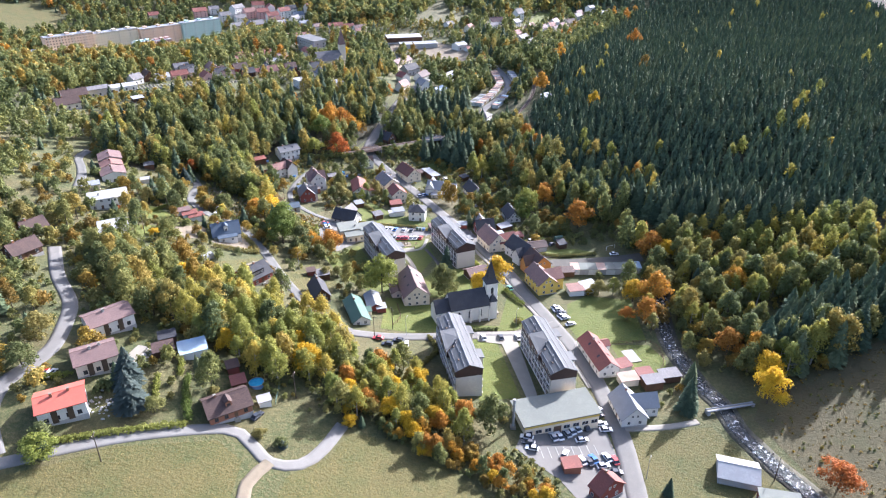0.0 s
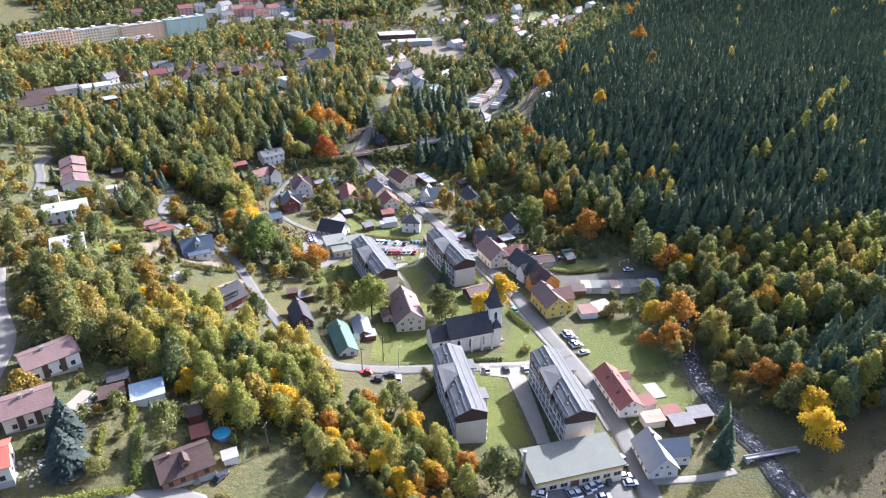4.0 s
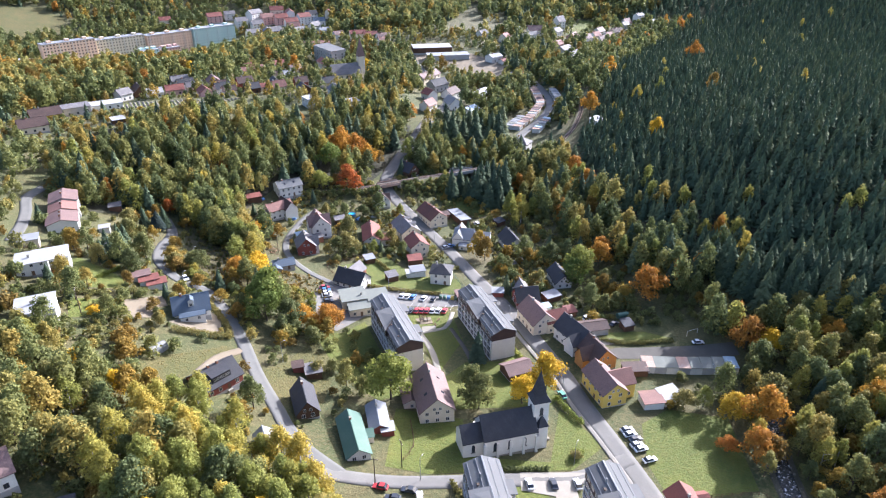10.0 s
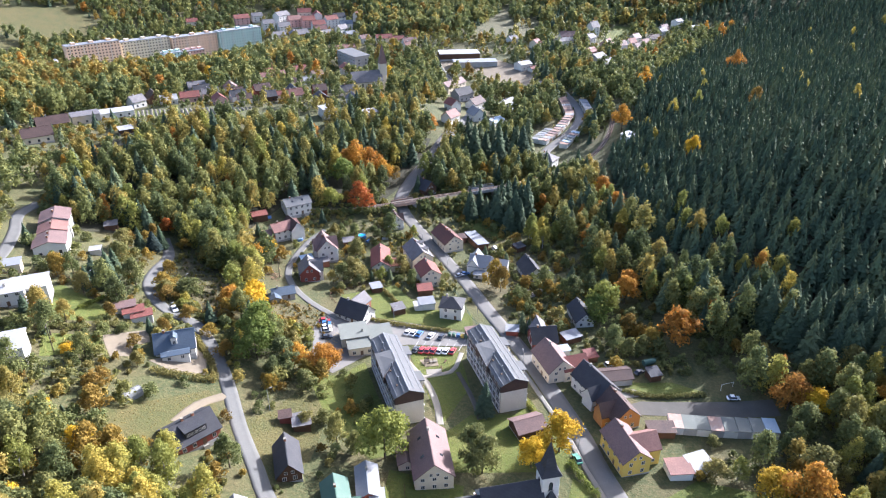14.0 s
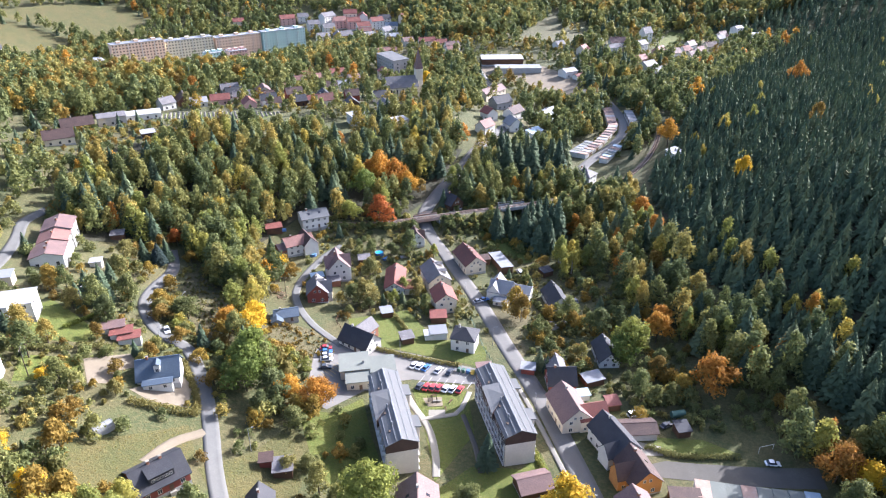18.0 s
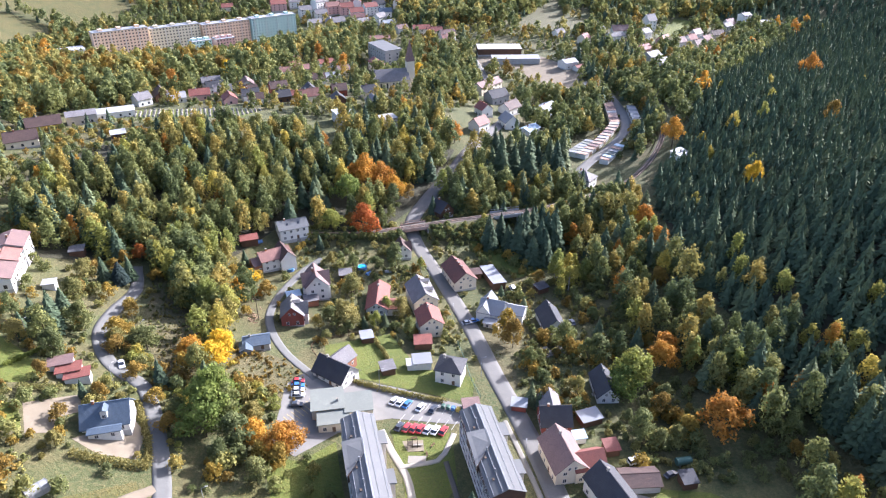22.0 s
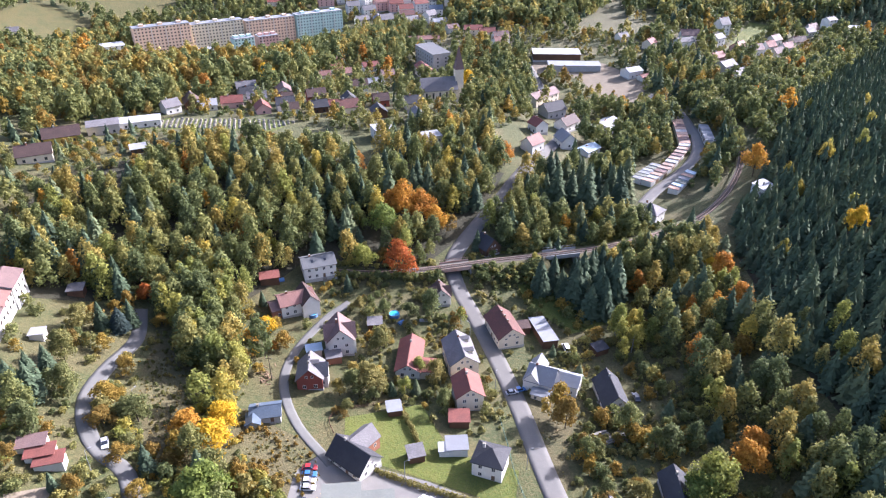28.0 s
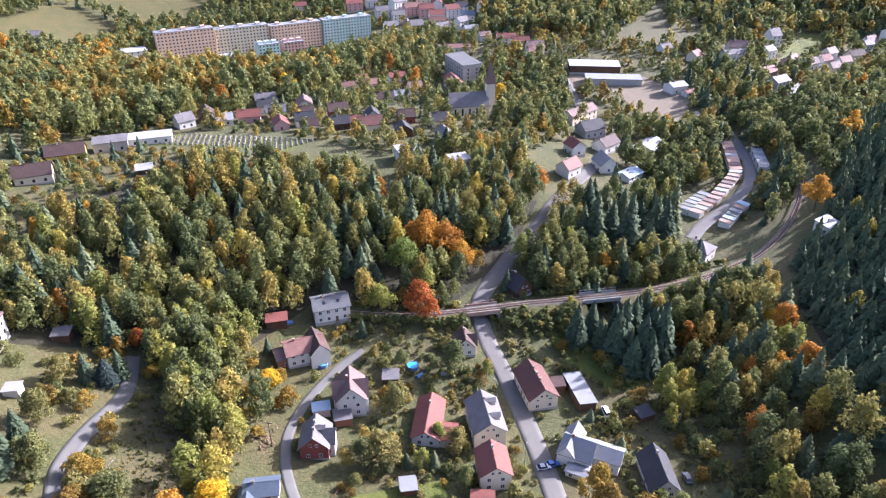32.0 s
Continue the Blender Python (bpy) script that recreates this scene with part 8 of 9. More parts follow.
lone("rust", -76.7, 427.7, 0.8, 0.9)
lone("orange", -77.5, 457.7, 1.4, 1.1)
lone("orange", -70.2, 458.8, 1.3, 1)
lone("orange", -62.1, 454.1, 1.1, 1)
lone("orange", -82.3, 455.1, 1.1, 1)
lone("green", -80.5, 440.1, 1.3, 1)
lone("olive", -61.3, 446.7, 1.2, 1)
lone("rust", -55.9, 457.7, 1, 1)
lone("green", -82.2, 419.7, 0.9, 1)
lone("olive", -57.6, 357.2, 1.25, 0.8)
lone("olive", -61.8, 354.4, 1.1, 0.8)
lone("birch", -45.3, 370.7, 0.8, 0.7)
lone("rust", 2.0, 364.1, 1.25, 1.25)
lone("green", 45.0, 339.8, 1.3, 0.95)
lone("green", 41.7, 336.0, 1.1, 0.9)
lone("orange", 54.9, 349.9, 1.1, 1)
lone("orange", 69.3, 320.4, 1.45, 0.9)
lone("birch", 18.0, 414.6, 1, 0.9)
lone("yellow", -85.6, 313.3, 1.25, 0.9)
lone("orange", -94.6, 315.7, 1, 0.8)
lone("green", -76.4, 293.6, 1.3, 1)
lone("green", -74.8, 285.7, 1.2, 0.9)
lone("olive", -66.1, 286.0, 1.2, 0.9)
lone("mixed", -71.1, 292.1, 1.1, 1)
lone("orange", -62.3, 288.7, 0.9, 0.8)
lone("orange", -53.8, 287.1, 1.05, 0.9)
lone("rust", -57.5, 282.9, 1, 0.8)
lone("rust", -125.4, 331.8, 0.85, 0.8)
lone("rust", -121.0, 316.7, 1, 0.8)
lone("rust", -115.2, 308.7, 1, 0.75)
lone("olive", -109.3, 314.8, 1.1, 0.75)
lone("rust", -104.0, 300.4, 0.9, 0.7)
lone("rust", -93.7, 292.8, 0.8, 0.7)
lone("rust", -84.2, 283.5, 0.9, 0.8)
lone("blue_spruce", -140.8, 349.6, 0.9, 1)
lone("rust", -146.4, 361.9, 0.7, 1.1)
lone("spruce", -145.0, 347.0, 0.8, 1)
lone("spruce", -136.3, 307.7, 0.85, 0.9)
lone("olive", -142.0, 327.2, 1, 1)
lone("spruce", -15.6, 507.2, 1, 1)
lone("spruce", -2.3, 508.3, 0.95, 1)
lone("spruce", 12.5, 506.8, 1.1, 1)
lone("spruce", 16.6, 519.4, 1, 1)
lone("spruce", -42.4, 450.8, 0.75, 1)
lone("spruce", 0.2, 444.4, 0.95, 1)
lone("spruce", 6.1, 431.5, 1, 1)
lone("spruce", -3.1, 432.7, 0.9, 1)
lone("birch", -16.4, 448.2, 0.8, 0.8)
lone("orange", -43.4, 521.0, 1.1, 1)
lone("orange", 77.1, 538.1, 1.2, 1.2)
lone("yellow", -89.1, 640.3, 1.3, 1.1)
lone("yellow", -222.6, 612.7, 1.3, 1.1)
lone("orange", -239.7, 566.9, 1.1, 1.1)
lone("yellow", 103.3, 466.4, 1, 1.2)
lone("orange", 60.2, 427.0, 1.0, 1.1)
lone("orange", 56.2, 450.5, 1.05, 1)
lone("yellow", 52.8, 452.0, 0.9, 1)
lone("rust", 58.4, 401.0, 1.05, 1.15)
lone("rust", 157.8, 546.3, 1.2, 1.2)
lone("orange", 182.3, 673.8, 1.3, 1.2)
lone("rust", 99.4, 290.4, 1.2, 0.95)
lone("yellow", 103.1, 282.2, 1, 0.9)
lone("yellow", 114.2, 194.1, 1.15, 1)
lone("orange", 105.4, 208.9, 1.1, 1)
lone("rust", 98.4, 211.4, 0.9, 1)
lone("rust", 99.8, 288.4, 1.15, 1)
lone("yellow", 104.1, 282.4, 0.8, 0.9)
lone("spruce", 87.8, 194.9, 0.75, 1)
lone("blue_spruce", -90.3, 157.3, 1.1, 1.2)
lone("olive", -103.3, 134.0, 0.9, 0.6)
lone("spruce", -24.4, 157.7, 0.35, 1)
lone("yellow", -27.6, 157.1, 0.5, 0.8)
lone("yellow", -99.7, 203.3, 0.8, 0.8)
lone("yellow", -69.4, 181.8, 0.8, 1)
lone("olive", 14.8, 163.9, 1.25, 1.1)
lone("olive", -1.2, 252.7, 1.1, 1.2)
lone("red", 114.9, 145.2, 1.1, 0.7)
lone("spruce", 65.4, 144.4, 0.5, 1)
lone("olive", -51.4, 146.7, 0.5, 0.5)
lone("olive", -45.6, 144.9, 0.5, 0.5)
lone("blue_spruce", -44.8, 144.4, 0.35, 0.7)
lone("mixed", -80.5, 148.7, 0.7, 0.6)
lone("rust", 134.1, 197.4, 0.8, 0.9)
lone("birch", 87.5, 250.2, 0.8, 0.8)
lone("green", -75.6, 292.2, 1.4, 1)
lone("yellow", -87.9, 322.4, 1.1, 0.9)
lone("mixed", -88.5, 308.4, 1, 1)
lone("rust", -52.3, 282.5, 1, 0.9)
lone("orange", -52.2, 290.3, 0.9, 0.9)
lone("olive", -56.2, 275.9, 0.9, 0.8)
lone("rust", -119.4, 318.0, 0.9, 0.8)
lone("rust", -131.9, 358.4, 0.8, 0.8)
lone("olive", -111.1, 314.4, 1.1, 0.7)
lone("yellow", -123.6, 263.0, 0.5, 0.6)
lone("rust", -101.8, 240.6, 1.15, 0.95)
lone("red", -146.2, 282.7, 0.3, 0.5)
lone("red", -141.3, 273.3, 0.32, 0.5)
lone("red", -68.3, 226.7, 0.36, 0.5)
lone("green", 30.1, 229.6, 0.38, 0.5)
lone("rust", -92.4, 222.5, 1.25, 1.2)
lone("rust", -87.5, 225.0, 1.1, 1.25)
lone("yellow", -97.0, 224.5, 0.8, 1)
lone("yellow", -111.3, 232.5, 0.8, 0.9)
lone("spruce", -139.2, 353.8, 0.8, 1)
lone("red", -143.1, 367.5, 0.6, 1.1)
lone("olive", -149.2, 343.1, 1, 0.9)
lone("spruce", -139.8, 319.1, 0.9, 0.9)
lone("spruce", -134.7, 305.4, 0.8, 0.8)
lone("mixed", 46.3, 343.8, 1.2, 0.9)
lone("orange", 56.5, 356.6, 1, 1)
lone("rust", 88.0, 313.6, 0.7, 1)
lone("olive", -50.8, 258.7, 0.7, 0.7)
lone("olive", -46.4, 261.6, 0.7, 0.7)
lone("orange", 96.3, 285.0, 1.2, 1)
lone("yellow", 102.3, 282.6, 1, 0.9)
lone("birch", -46.2, 359.3, 0.7, 0.8)
lone("spruce", -43.0, 360.4, 0.5, 1)
lone("olive", -57.5, 401.3, 0.8, 0.7)
lone("spruce", -83.7, 405.9, 0.6, 1)
lone("spruce", -109.2, 385.7, 0.5, 1)
for _x, _y, _k, _s in ((-103.5, 368.9, "orange", 0.5), (-110, 376.6, "rust", 0.7), (-93.7, 369.7, "orange", 0.5), (-99.7, 376, "rust", 0.75), (-99.2, 359.4, "yellow", 0.45), (-93.5, 351.7, "rust", 0.6), (-100.5, 355.4, "rust", 0.7), (-94.9, 365, "orange", 0.38),
                       (-65.5, 351.3, "mixed", 0.62), (-64.4, 361.7, "mixed", 0.6), (-56.7, 363, "mixed", 0.55), (-54.9, 353.4, "olive", 0.6), (-50.3, 357.7, "spruce", 0.5), (-60.9, 345.7, "olive", 0.5)):
    lone(_k, _x, _y, _s, 0.8)
lone("orange", -102.9, 366.2, 0.7, 0.8)
lone("rust", -92.6, 367.5, 0.9, 0.9)
lone("yellow", -100.7, 371.6, 0.8, 0.9)
lone("rust", 11.3, 411.0, 0.9, 0.7)
lone("birch", -38.5, 404.0, 0.6, 1)
lone("orange", -39.5, 408.6, 0.42, 0.8)
lone("birch", 19.0, 415.0, 1, 1.1)
lone("birch", 24.0, 405.3, 0.9, 1)
lone("rust", 4.8, 359.3, 1.2, 1.2)
lone("spruce", 81.9, 180.4, 1.15, 1)
lone("yellow", 110.1, 183.1, 1.25, 1.1)
lone("spruce", -101.9, 130.1, 0.75, 0.7)
lone("green", -102.1, 129.5, 0.9, 0.6)
lone("blue_spruce", -86.9, 149.2, 1.25, 1)
lone("olive", -120.4, 158.6, 1.1, 0.7)
lone("olive", -122.1, 172.3, 1.2, 0.7)
lone("olive", -67.3, 159.3, 0.45, 0.7)
lone("spruce", -12.5, 433.3, 1.3, 1)
lone("spruce", -8.1, 439.2, 1.15, 1)
lone("spruce", -4.2, 434.6, 1, 1)
CLEAR_POLY.append([(45, 491), (53, 481), (63, 476), (66, 494), (74, 516), (80, 536), (82, 560), (68, 560), (62, 530), (52, 514), (36, 506), (28, 512), (24, 504)])
RIDGE = [(234, 427), (226, 417), (217, 406), (210, 398), (202, 388), (184, 366), (173, 355), (159, 350), (152, 346), (98, 603), (91, 532), (108, 542), (135, 581), (86, 394), (97, 379), (100, 355), (110, 335), (111, 348), (141, 760), (150, 775)]
CLEAR += [(x, y, 4.5) for x, y in RIDGE]
SPRUCE_HILL = [(73, 516), (65, 492), (65, 468), (68, 440), (71, 412), (77, 388), (86, 360), (93, 332), (104, 312), (121, 297), (144, 286), (170, 286), (198, 284), (232, 300), (285, 400), (345, 500), (395, 600), (440, 690), (450, 780), (380, 900), (220, 860), (140, 700), (100, 610), (88, 555), (80, 532)]
gx, gy = scatter(SPRUCE_HILL, 4.7, 1)
first = np.argsort(gy + gx * 0.6)[:75]
for i in first:
    tree("spruce", gx[i], gy[i], _tree_rng.uniform(1.0, 1.45))
rest = np.setdiff1d(np.arange(len(gx)), first)
gx, gy = gx[rest], gy[rest]
g = np.random.default_rng(17)
odd = g.random(len(gx)) < 0.005
mid = gy + gx * 0.3 < 560
stand("spruce_forest", "spruce", gx[mid & ~odd], gy[mid & ~odd], "needle", "dense dark spruce forest on the hillside", "forest", 2, (0.8, 1.2))
stand("far_spruce_forest", "spruce_far", gx[~mid & ~odd], gy[~mid & ~odd], "needle", "distant dark spruce forest", "forest", 3, (0.8, 1.2))
stand("forest_broadleaves", "leaf", gx[odd], gy[odd], "leaf_birch", "scattered yellowing trees among the spruces", "forest", 4, (0.65, 0.95), (0.4, 1.0), 1.0)
stand("ridge_birches", "leaf", *np.array(RIDGE, float).T, "leaf_birch", "yellowing broadleaf trees in a gap of the spruces", "trees", 5, (0.7, 1.0), (0.2, 0.9), 1.0)


def grove(poly, spacing, seed, mix, things=0, size=(0.75, 1.2), clear=1.0):
    """Trees of several kinds: the first ones as single trees, the rest as a wood."""
    gx, gy = scatter(poly, spacing, seed, clear)
    g = random.Random(seed)
    order = list(np.argsort(gy))
    for i in order[:things]:
        tree(g.choices([k for k, _ in mix], [w for _, w in mix])[0], gx[i], gy[i], g.uniform(*size))
    return gx[order[things:]], gy[order[things:]]


grove([(-87, 214), (-79, 232), (-60, 217), (-36, 203), (-29, 187), (-36, 171), (-53, 170), (-72, 174), (-86, 191)], 5.3, 21, (("birch", 8), ("mixed", 1.6), ("yellow", 0.25)), 128)
grove([(-38, 164), (-28, 192), (-8, 191), (-9, 174), (15, 171), (14, 160), (-4, 156), (-24, 157)], 5.0, 22, (("birch", 5), ("mixed", 2), ("yellow", 0.9), ("orange", 0.4)), 100, (0.55, 0.95))
grove([(-22, 160), (-8, 156), (11, 152), (24, 148), (33, 141), (28, 134), (15, 140), (1, 146), (-14, 153)], 3.4, 23, (("orange", 3), ("mixed", 2), ("rust", 2), ("yellow", 1.5)), 70, (0.34, 0.62))
grove([(-139, 238), (-124, 246), (-102, 226), (-88, 207), (-87, 186), (-107, 195), (-114, 205)], 5.8, 24, (("mixed", 5), ("birch", 0.8), ("olive", 2), ("rust", 1.2), ("spruce", 0.5)), 70)
grove([(92, 250), (97, 291), (122, 300), (130, 272), (124, 232), (112, 197), (102, 200), (96, 226)], 6.0, 25, (("mixed", 4), ("olive", 1.5), ("birch", 4), ("rust", 0.8), ("orange", 0.5), ("spruce", 1.2)), 100)
gx, gy = grove([(111, 195), (128, 185), (150, 190), (190, 206), (240, 212), (232, 290), (198, 250), (166, 232), (151, 232), (130, 224), (116, 210)], 4.4, 26, (("spruce", 3), ("birch", 1), ("mixed", 1)), 45, (1.05, 1.5))
stand("edge_spruces", "spruce_tall", gx, gy, "needle", "tall dark spruces at the forest edge", "forest", 27, (1.15, 1.6))
# oversized unseen spruces, added only to throw shade on the bank
gx, gy = scatter([(150, 172), (154, 190), (190, 206), (240, 212), (240, 150), (190, 138), (162, 150)], 5.2, 27)
stand("edge_spruces", "spruce_tall", gx, gy, "needle", "tall dark spruces added out of view to shade the bank", "forest", 30, (1.8, 2.3))
gx, gy = grove([(122, 224), (132, 230), (151, 236), (166, 236), (198, 256), (204, 284), (170, 286), (145, 290), (124, 299), (131, 270)], 6.4, 28, (("mixed", 3), ("birch", 4), ("olive", 1), ("spruce", 0.5)), 36, (0.8, 1.2))
pick = g.random(len(gx))
stand("slope_wood", "leaf", gx[pick < 0.38], gy[pick < 0.38], "leaf_mixed", "green and yellow broadleaf wood below the spruces", "wood", 28, (0.75, 1.1))
stand("slope_birches", "leaf", gx[pick >= 0.38], gy[pick >= 0.38], "leaf_birch", "yellow-green birches below the spruces", "wood", 29, (0.75, 1.1))
WOODS = []
WOODS.append(grove([(-215, 394), (-208, 442), (-168, 468), (-110, 488), (-96, 482), (-71, 498), (-38, 514), (-40, 467), (-52, 432), (-76, 418), (-108, 418), (-116, 385), (-140, 374), (-160, 355), (-175, 345)], 6.4, 31, (("mixed", 1),)))
WOODS.append(grove([(-146, 372), (-111, 383), (-94, 358), (-92, 338), (-104, 345), (-126, 355)], 6.0, 32, (("mixed", 1),)))
WOODS.append(grove([(22, 466), (48, 474), (62, 462), (65, 430), (70, 396), (80, 360), (88, 325), (80, 330), (60, 352), (46, 378), (40, 400), (24, 440)], 7.0, 33, (("mixed", 1),)))
WOODS.append(grove([(-5, 462), (20, 474), (40, 500), (20, 500), (-15, 480)], 7.0, 34, (("mixed", 1),)))
WOODS.append(grove([(-25, 489), (-22, 512), (-16, 512), (-18, 492)], 6.6, 35, (("mixed", 1),)))
WOODS.append(grove([(-40, 500), (-45, 520), (-60, 560), (-90, 540), (-110, 492), (-80, 496)], 7.0, 36, (("mixed", 1),)))
wx = np.concatenate([w[0] for w in WOODS])
wy = np.concatenate([w[1] for w in WOODS])
for poly, spacing, seed in (
    ([(70, 440), (74, 398), (84, 357), (90, 325), (90, 300), (97, 288), (125, 298), (145, 290), (122, 315), (106, 350), (96, 390), (84, 420)], 12.0, 37),
    ([(-153, 375), (-141, 398), (-114, 382), (-97, 355), (-87, 329), (-94, 321), (-107, 331), (-125, 355), (-144, 364)], 5.6, 38),
    ([(-40, 484), (-31, 516), (-22, 520), (-20, 488), (10, 484), (23, 493), (38, 483), (8, 466), (-4, 463), (-36, 452)], 7.2, 39),
    ([(2, 452), (24, 464), (40, 478), (58, 474), (50, 464), (30, 452), (12, 446)], 5.4, 45),
    ([(62, 352), (76, 330), (84, 300), (88, 262), (82, 240), (90, 236), (97, 262), (98, 292), (92, 330), (80, 352), (66, 366)], 7.0, 40)):
    more = grove(poly, spacing, seed, (("mixed", 1),))
    wx, wy = np.concatenate([wx, more[0]]), np.concatenate([wy, more[1]])
kind = g.random(len(wx))
kind = np.where((wx > 80) & (kind < 0.8), kind * 0.55, kind)
birchy = inside(wx, wy, [(-156, 378), (-136, 400), (-108, 388), (-84, 345), (-84, 322), (-108, 326), (-146, 360)])
kind = np.where(birchy, np.where(g.random(len(wx)) < 0.4, 0.95, 0.5), kind)
sp = kind < 0.17
orange = (kind > 0.86) & (kind < 0.9)
stand("valley_autumn_trees", "leaf", wx[orange], wy[orange], "leaf_orange", "orange autumn trees among the wood", "wood", 44, (0.6, 1.0))
stand("valley_wood", "leaf", wx[(kind >= 0.17) & (kind <= 0.86)], wy[(kind >= 0.17) & (kind <= 0.86)], "leaf_mixed", "mixed broadleaf wood turning yellow", "wood", 41, (0.65, 1.3), (0.0, 1.0))
stand("valley_birches", "leaf", wx[kind >= 0.9], wy[kind >= 0.9], "leaf_birch", "yellowing birches among the wood", "wood", 43, (0.7, 1.2))
stand("valley_conifers", "spruce_tall", wx[sp], wy[sp], "needle", "dark conifers among the broadleaf wood", "wood", 42, (0.9, 1.6))

gx, gy = scatter([(0, 432), (4, 446), (12, 450), (20, 444), (19, 426), (10, 421), (3, 426)], 4.8, 46, 0.8)
stand("bridge_spruces", "spruce_tall", gx, gy, "needle", "tall dark spruces beside the rail bridge", "trees", 47, (1.2, 1.9), (0.0, 0.3))
gx, gy = scatter([(10, 411), (30, 424), (34, 404), (24, 396)], 6.0, 48, 0.8)
stand("bridge_birches", "leaf", gx, gy, "leaf_birch", "yellow-green birches behind the long shed", "trees", 49, (0.6, 0.9))

# garden trees and bushes of the village
GARDENS = [
    ([(-95, 405), (-58, 428), (-42, 405), (-50, 391), (-62, 362), (-80, 372)], 5.5, 25),
    ([(-45, 360), (-20, 345), (-28, 385), (-40, 410), (-58, 400)], 5.5, 22),
    ([(-10, 385), (15, 400), (45, 372), (40, 345), (14, 330), (8, 352), (-8, 380)], 5.0, 33),
    ([(14, 330), (40, 345), (62, 330), (75, 310), (52, 312), (28, 318)], 4.6, 33),
    ([(-45, 270), (-30, 262), (-20, 232), (-44, 226), (-56, 246)], 6.0, 16),
    ([(-130, 300), (-100, 296), (-84, 266), (-110, 258), (-135, 270), (-160, 300)], 5.0, 44),
    ([(-165, 300), (-130, 330), (-118, 310), (-135, 290)], 4.8, 27),
    ([(-160, 345), (-140, 358), (-128, 335), (-150, 325)], 5.0, 22),
    ([(-160, 215), (-140, 245), (-165, 290), (-190, 260)], 6.0, 27),
    ([(-100, 180), (-88, 186), (-70, 172), (-66, 160), (-85, 150), (-98, 152)], 6.0, 22),
    ([(-140, 160), (-124, 190), (-150, 220), (-175, 190)], 6.0, 22),
    ([(50, 262), (90, 268), (92, 256), (62, 256)], 5.0, 13),
    ([(-82, 250), (-62, 222), (-56, 230), (-66, 250)], 4.0, 18),
    ([(-120, 330), (-100, 308), (-84, 318), (-92, 340), (-110, 360)], 5.5, 27),
    ([(-62, 312), (-52, 285), (-66, 276), (-82, 284), (-92, 298), (-80, 312)], 5.0, 22),
    ([(78, 215), (86, 212), (90, 190), (82, 178), (64, 182)], 5.5, 8),
    ([(104, 178), (140, 200), (150, 170), (120, 130), (110, 150)], 8.0, 8),
    ([(0, 356), (10, 345), (24, 352), (30, 366), (12, 372)], 4.0, 18),
]
for i, (poly, spacing, n) in enumerate(GARDENS):
    grove(poly, spacing, 60 + i, (("bush", 5), ("bush_yellow", 2), ("mixed", 1.2), ("olive", 0.8), ("rust", 0.5), ("spruce", 0.08)), n, (0.5, 1.05))

# woods round the garages and yards down the valley
for i, (poly, spacing) in enumerate((
    ([(2, 549), (12, 585), (30, 640), (42, 671), (47, 618), (36, 580), (24, 560), (16, 530), (8, 528)], 6.6),
    ([(42, 682), (71, 650), (72, 608), (60, 615), (50, 640)], 6.6),
    ([(-9, 720), (10, 749), (46, 705), (38, 681), (-6, 675)], 8.5),
    ([(-28, 490), (-16, 479), (-6, 458), (-35, 454)], 6.2),
    ([(58, 556), (70, 594), (78, 580), (68, 536), (57, 530)], 6.4),
    ([(91, 681), (142, 753), (158, 757), (112, 640), (88, 610), (86, 627)], 7.6),
    ([(-99, 750), (-74, 766), (-54, 686), (-30, 646), (-38, 590), (-63, 604)], 8.6),
    ([(-20, 530), (-18, 515), (20, 522), (4, 545), (-12, 545)], 7.0),
    ([(60, 690), (110, 770), (60, 780), (20, 760), (46, 715)], 8.5))):
    gx, gy = scatter(poly, spacing, 700 + i, 0.9)
    pick = g.random(len(gx))
    dark = 0.6 if i == 7 else 0.16
    near = i in (3, 7)
    stand("yard_trees", "leaf" if near else "leaf_far", gx[pick >= dark], gy[pick >= dark], "leaf_mixed", "green broadleaf trees round the far yards", "trees", 720 + i, (0.7, 1.2), (0.0, 0.7))
    stand("yard_conifers", "spruce", gx[pick < dark], gy[pick < dark], "needle", "tall dark conifers round the far yards", "trees", 740 + i, (1.1, 1.7))

for x, y, s in ((-14, 496, 1.8), (-8, 501, 1.5), (0, 497, 2.0), (15, 501, 1.9), (11, 508, 1.7), (-19, 511, 1.6), (17, 517, 1.8), (-4, 509, 1.7), (8, 494, 1.5)):
    tree("spruce", x, y, s)

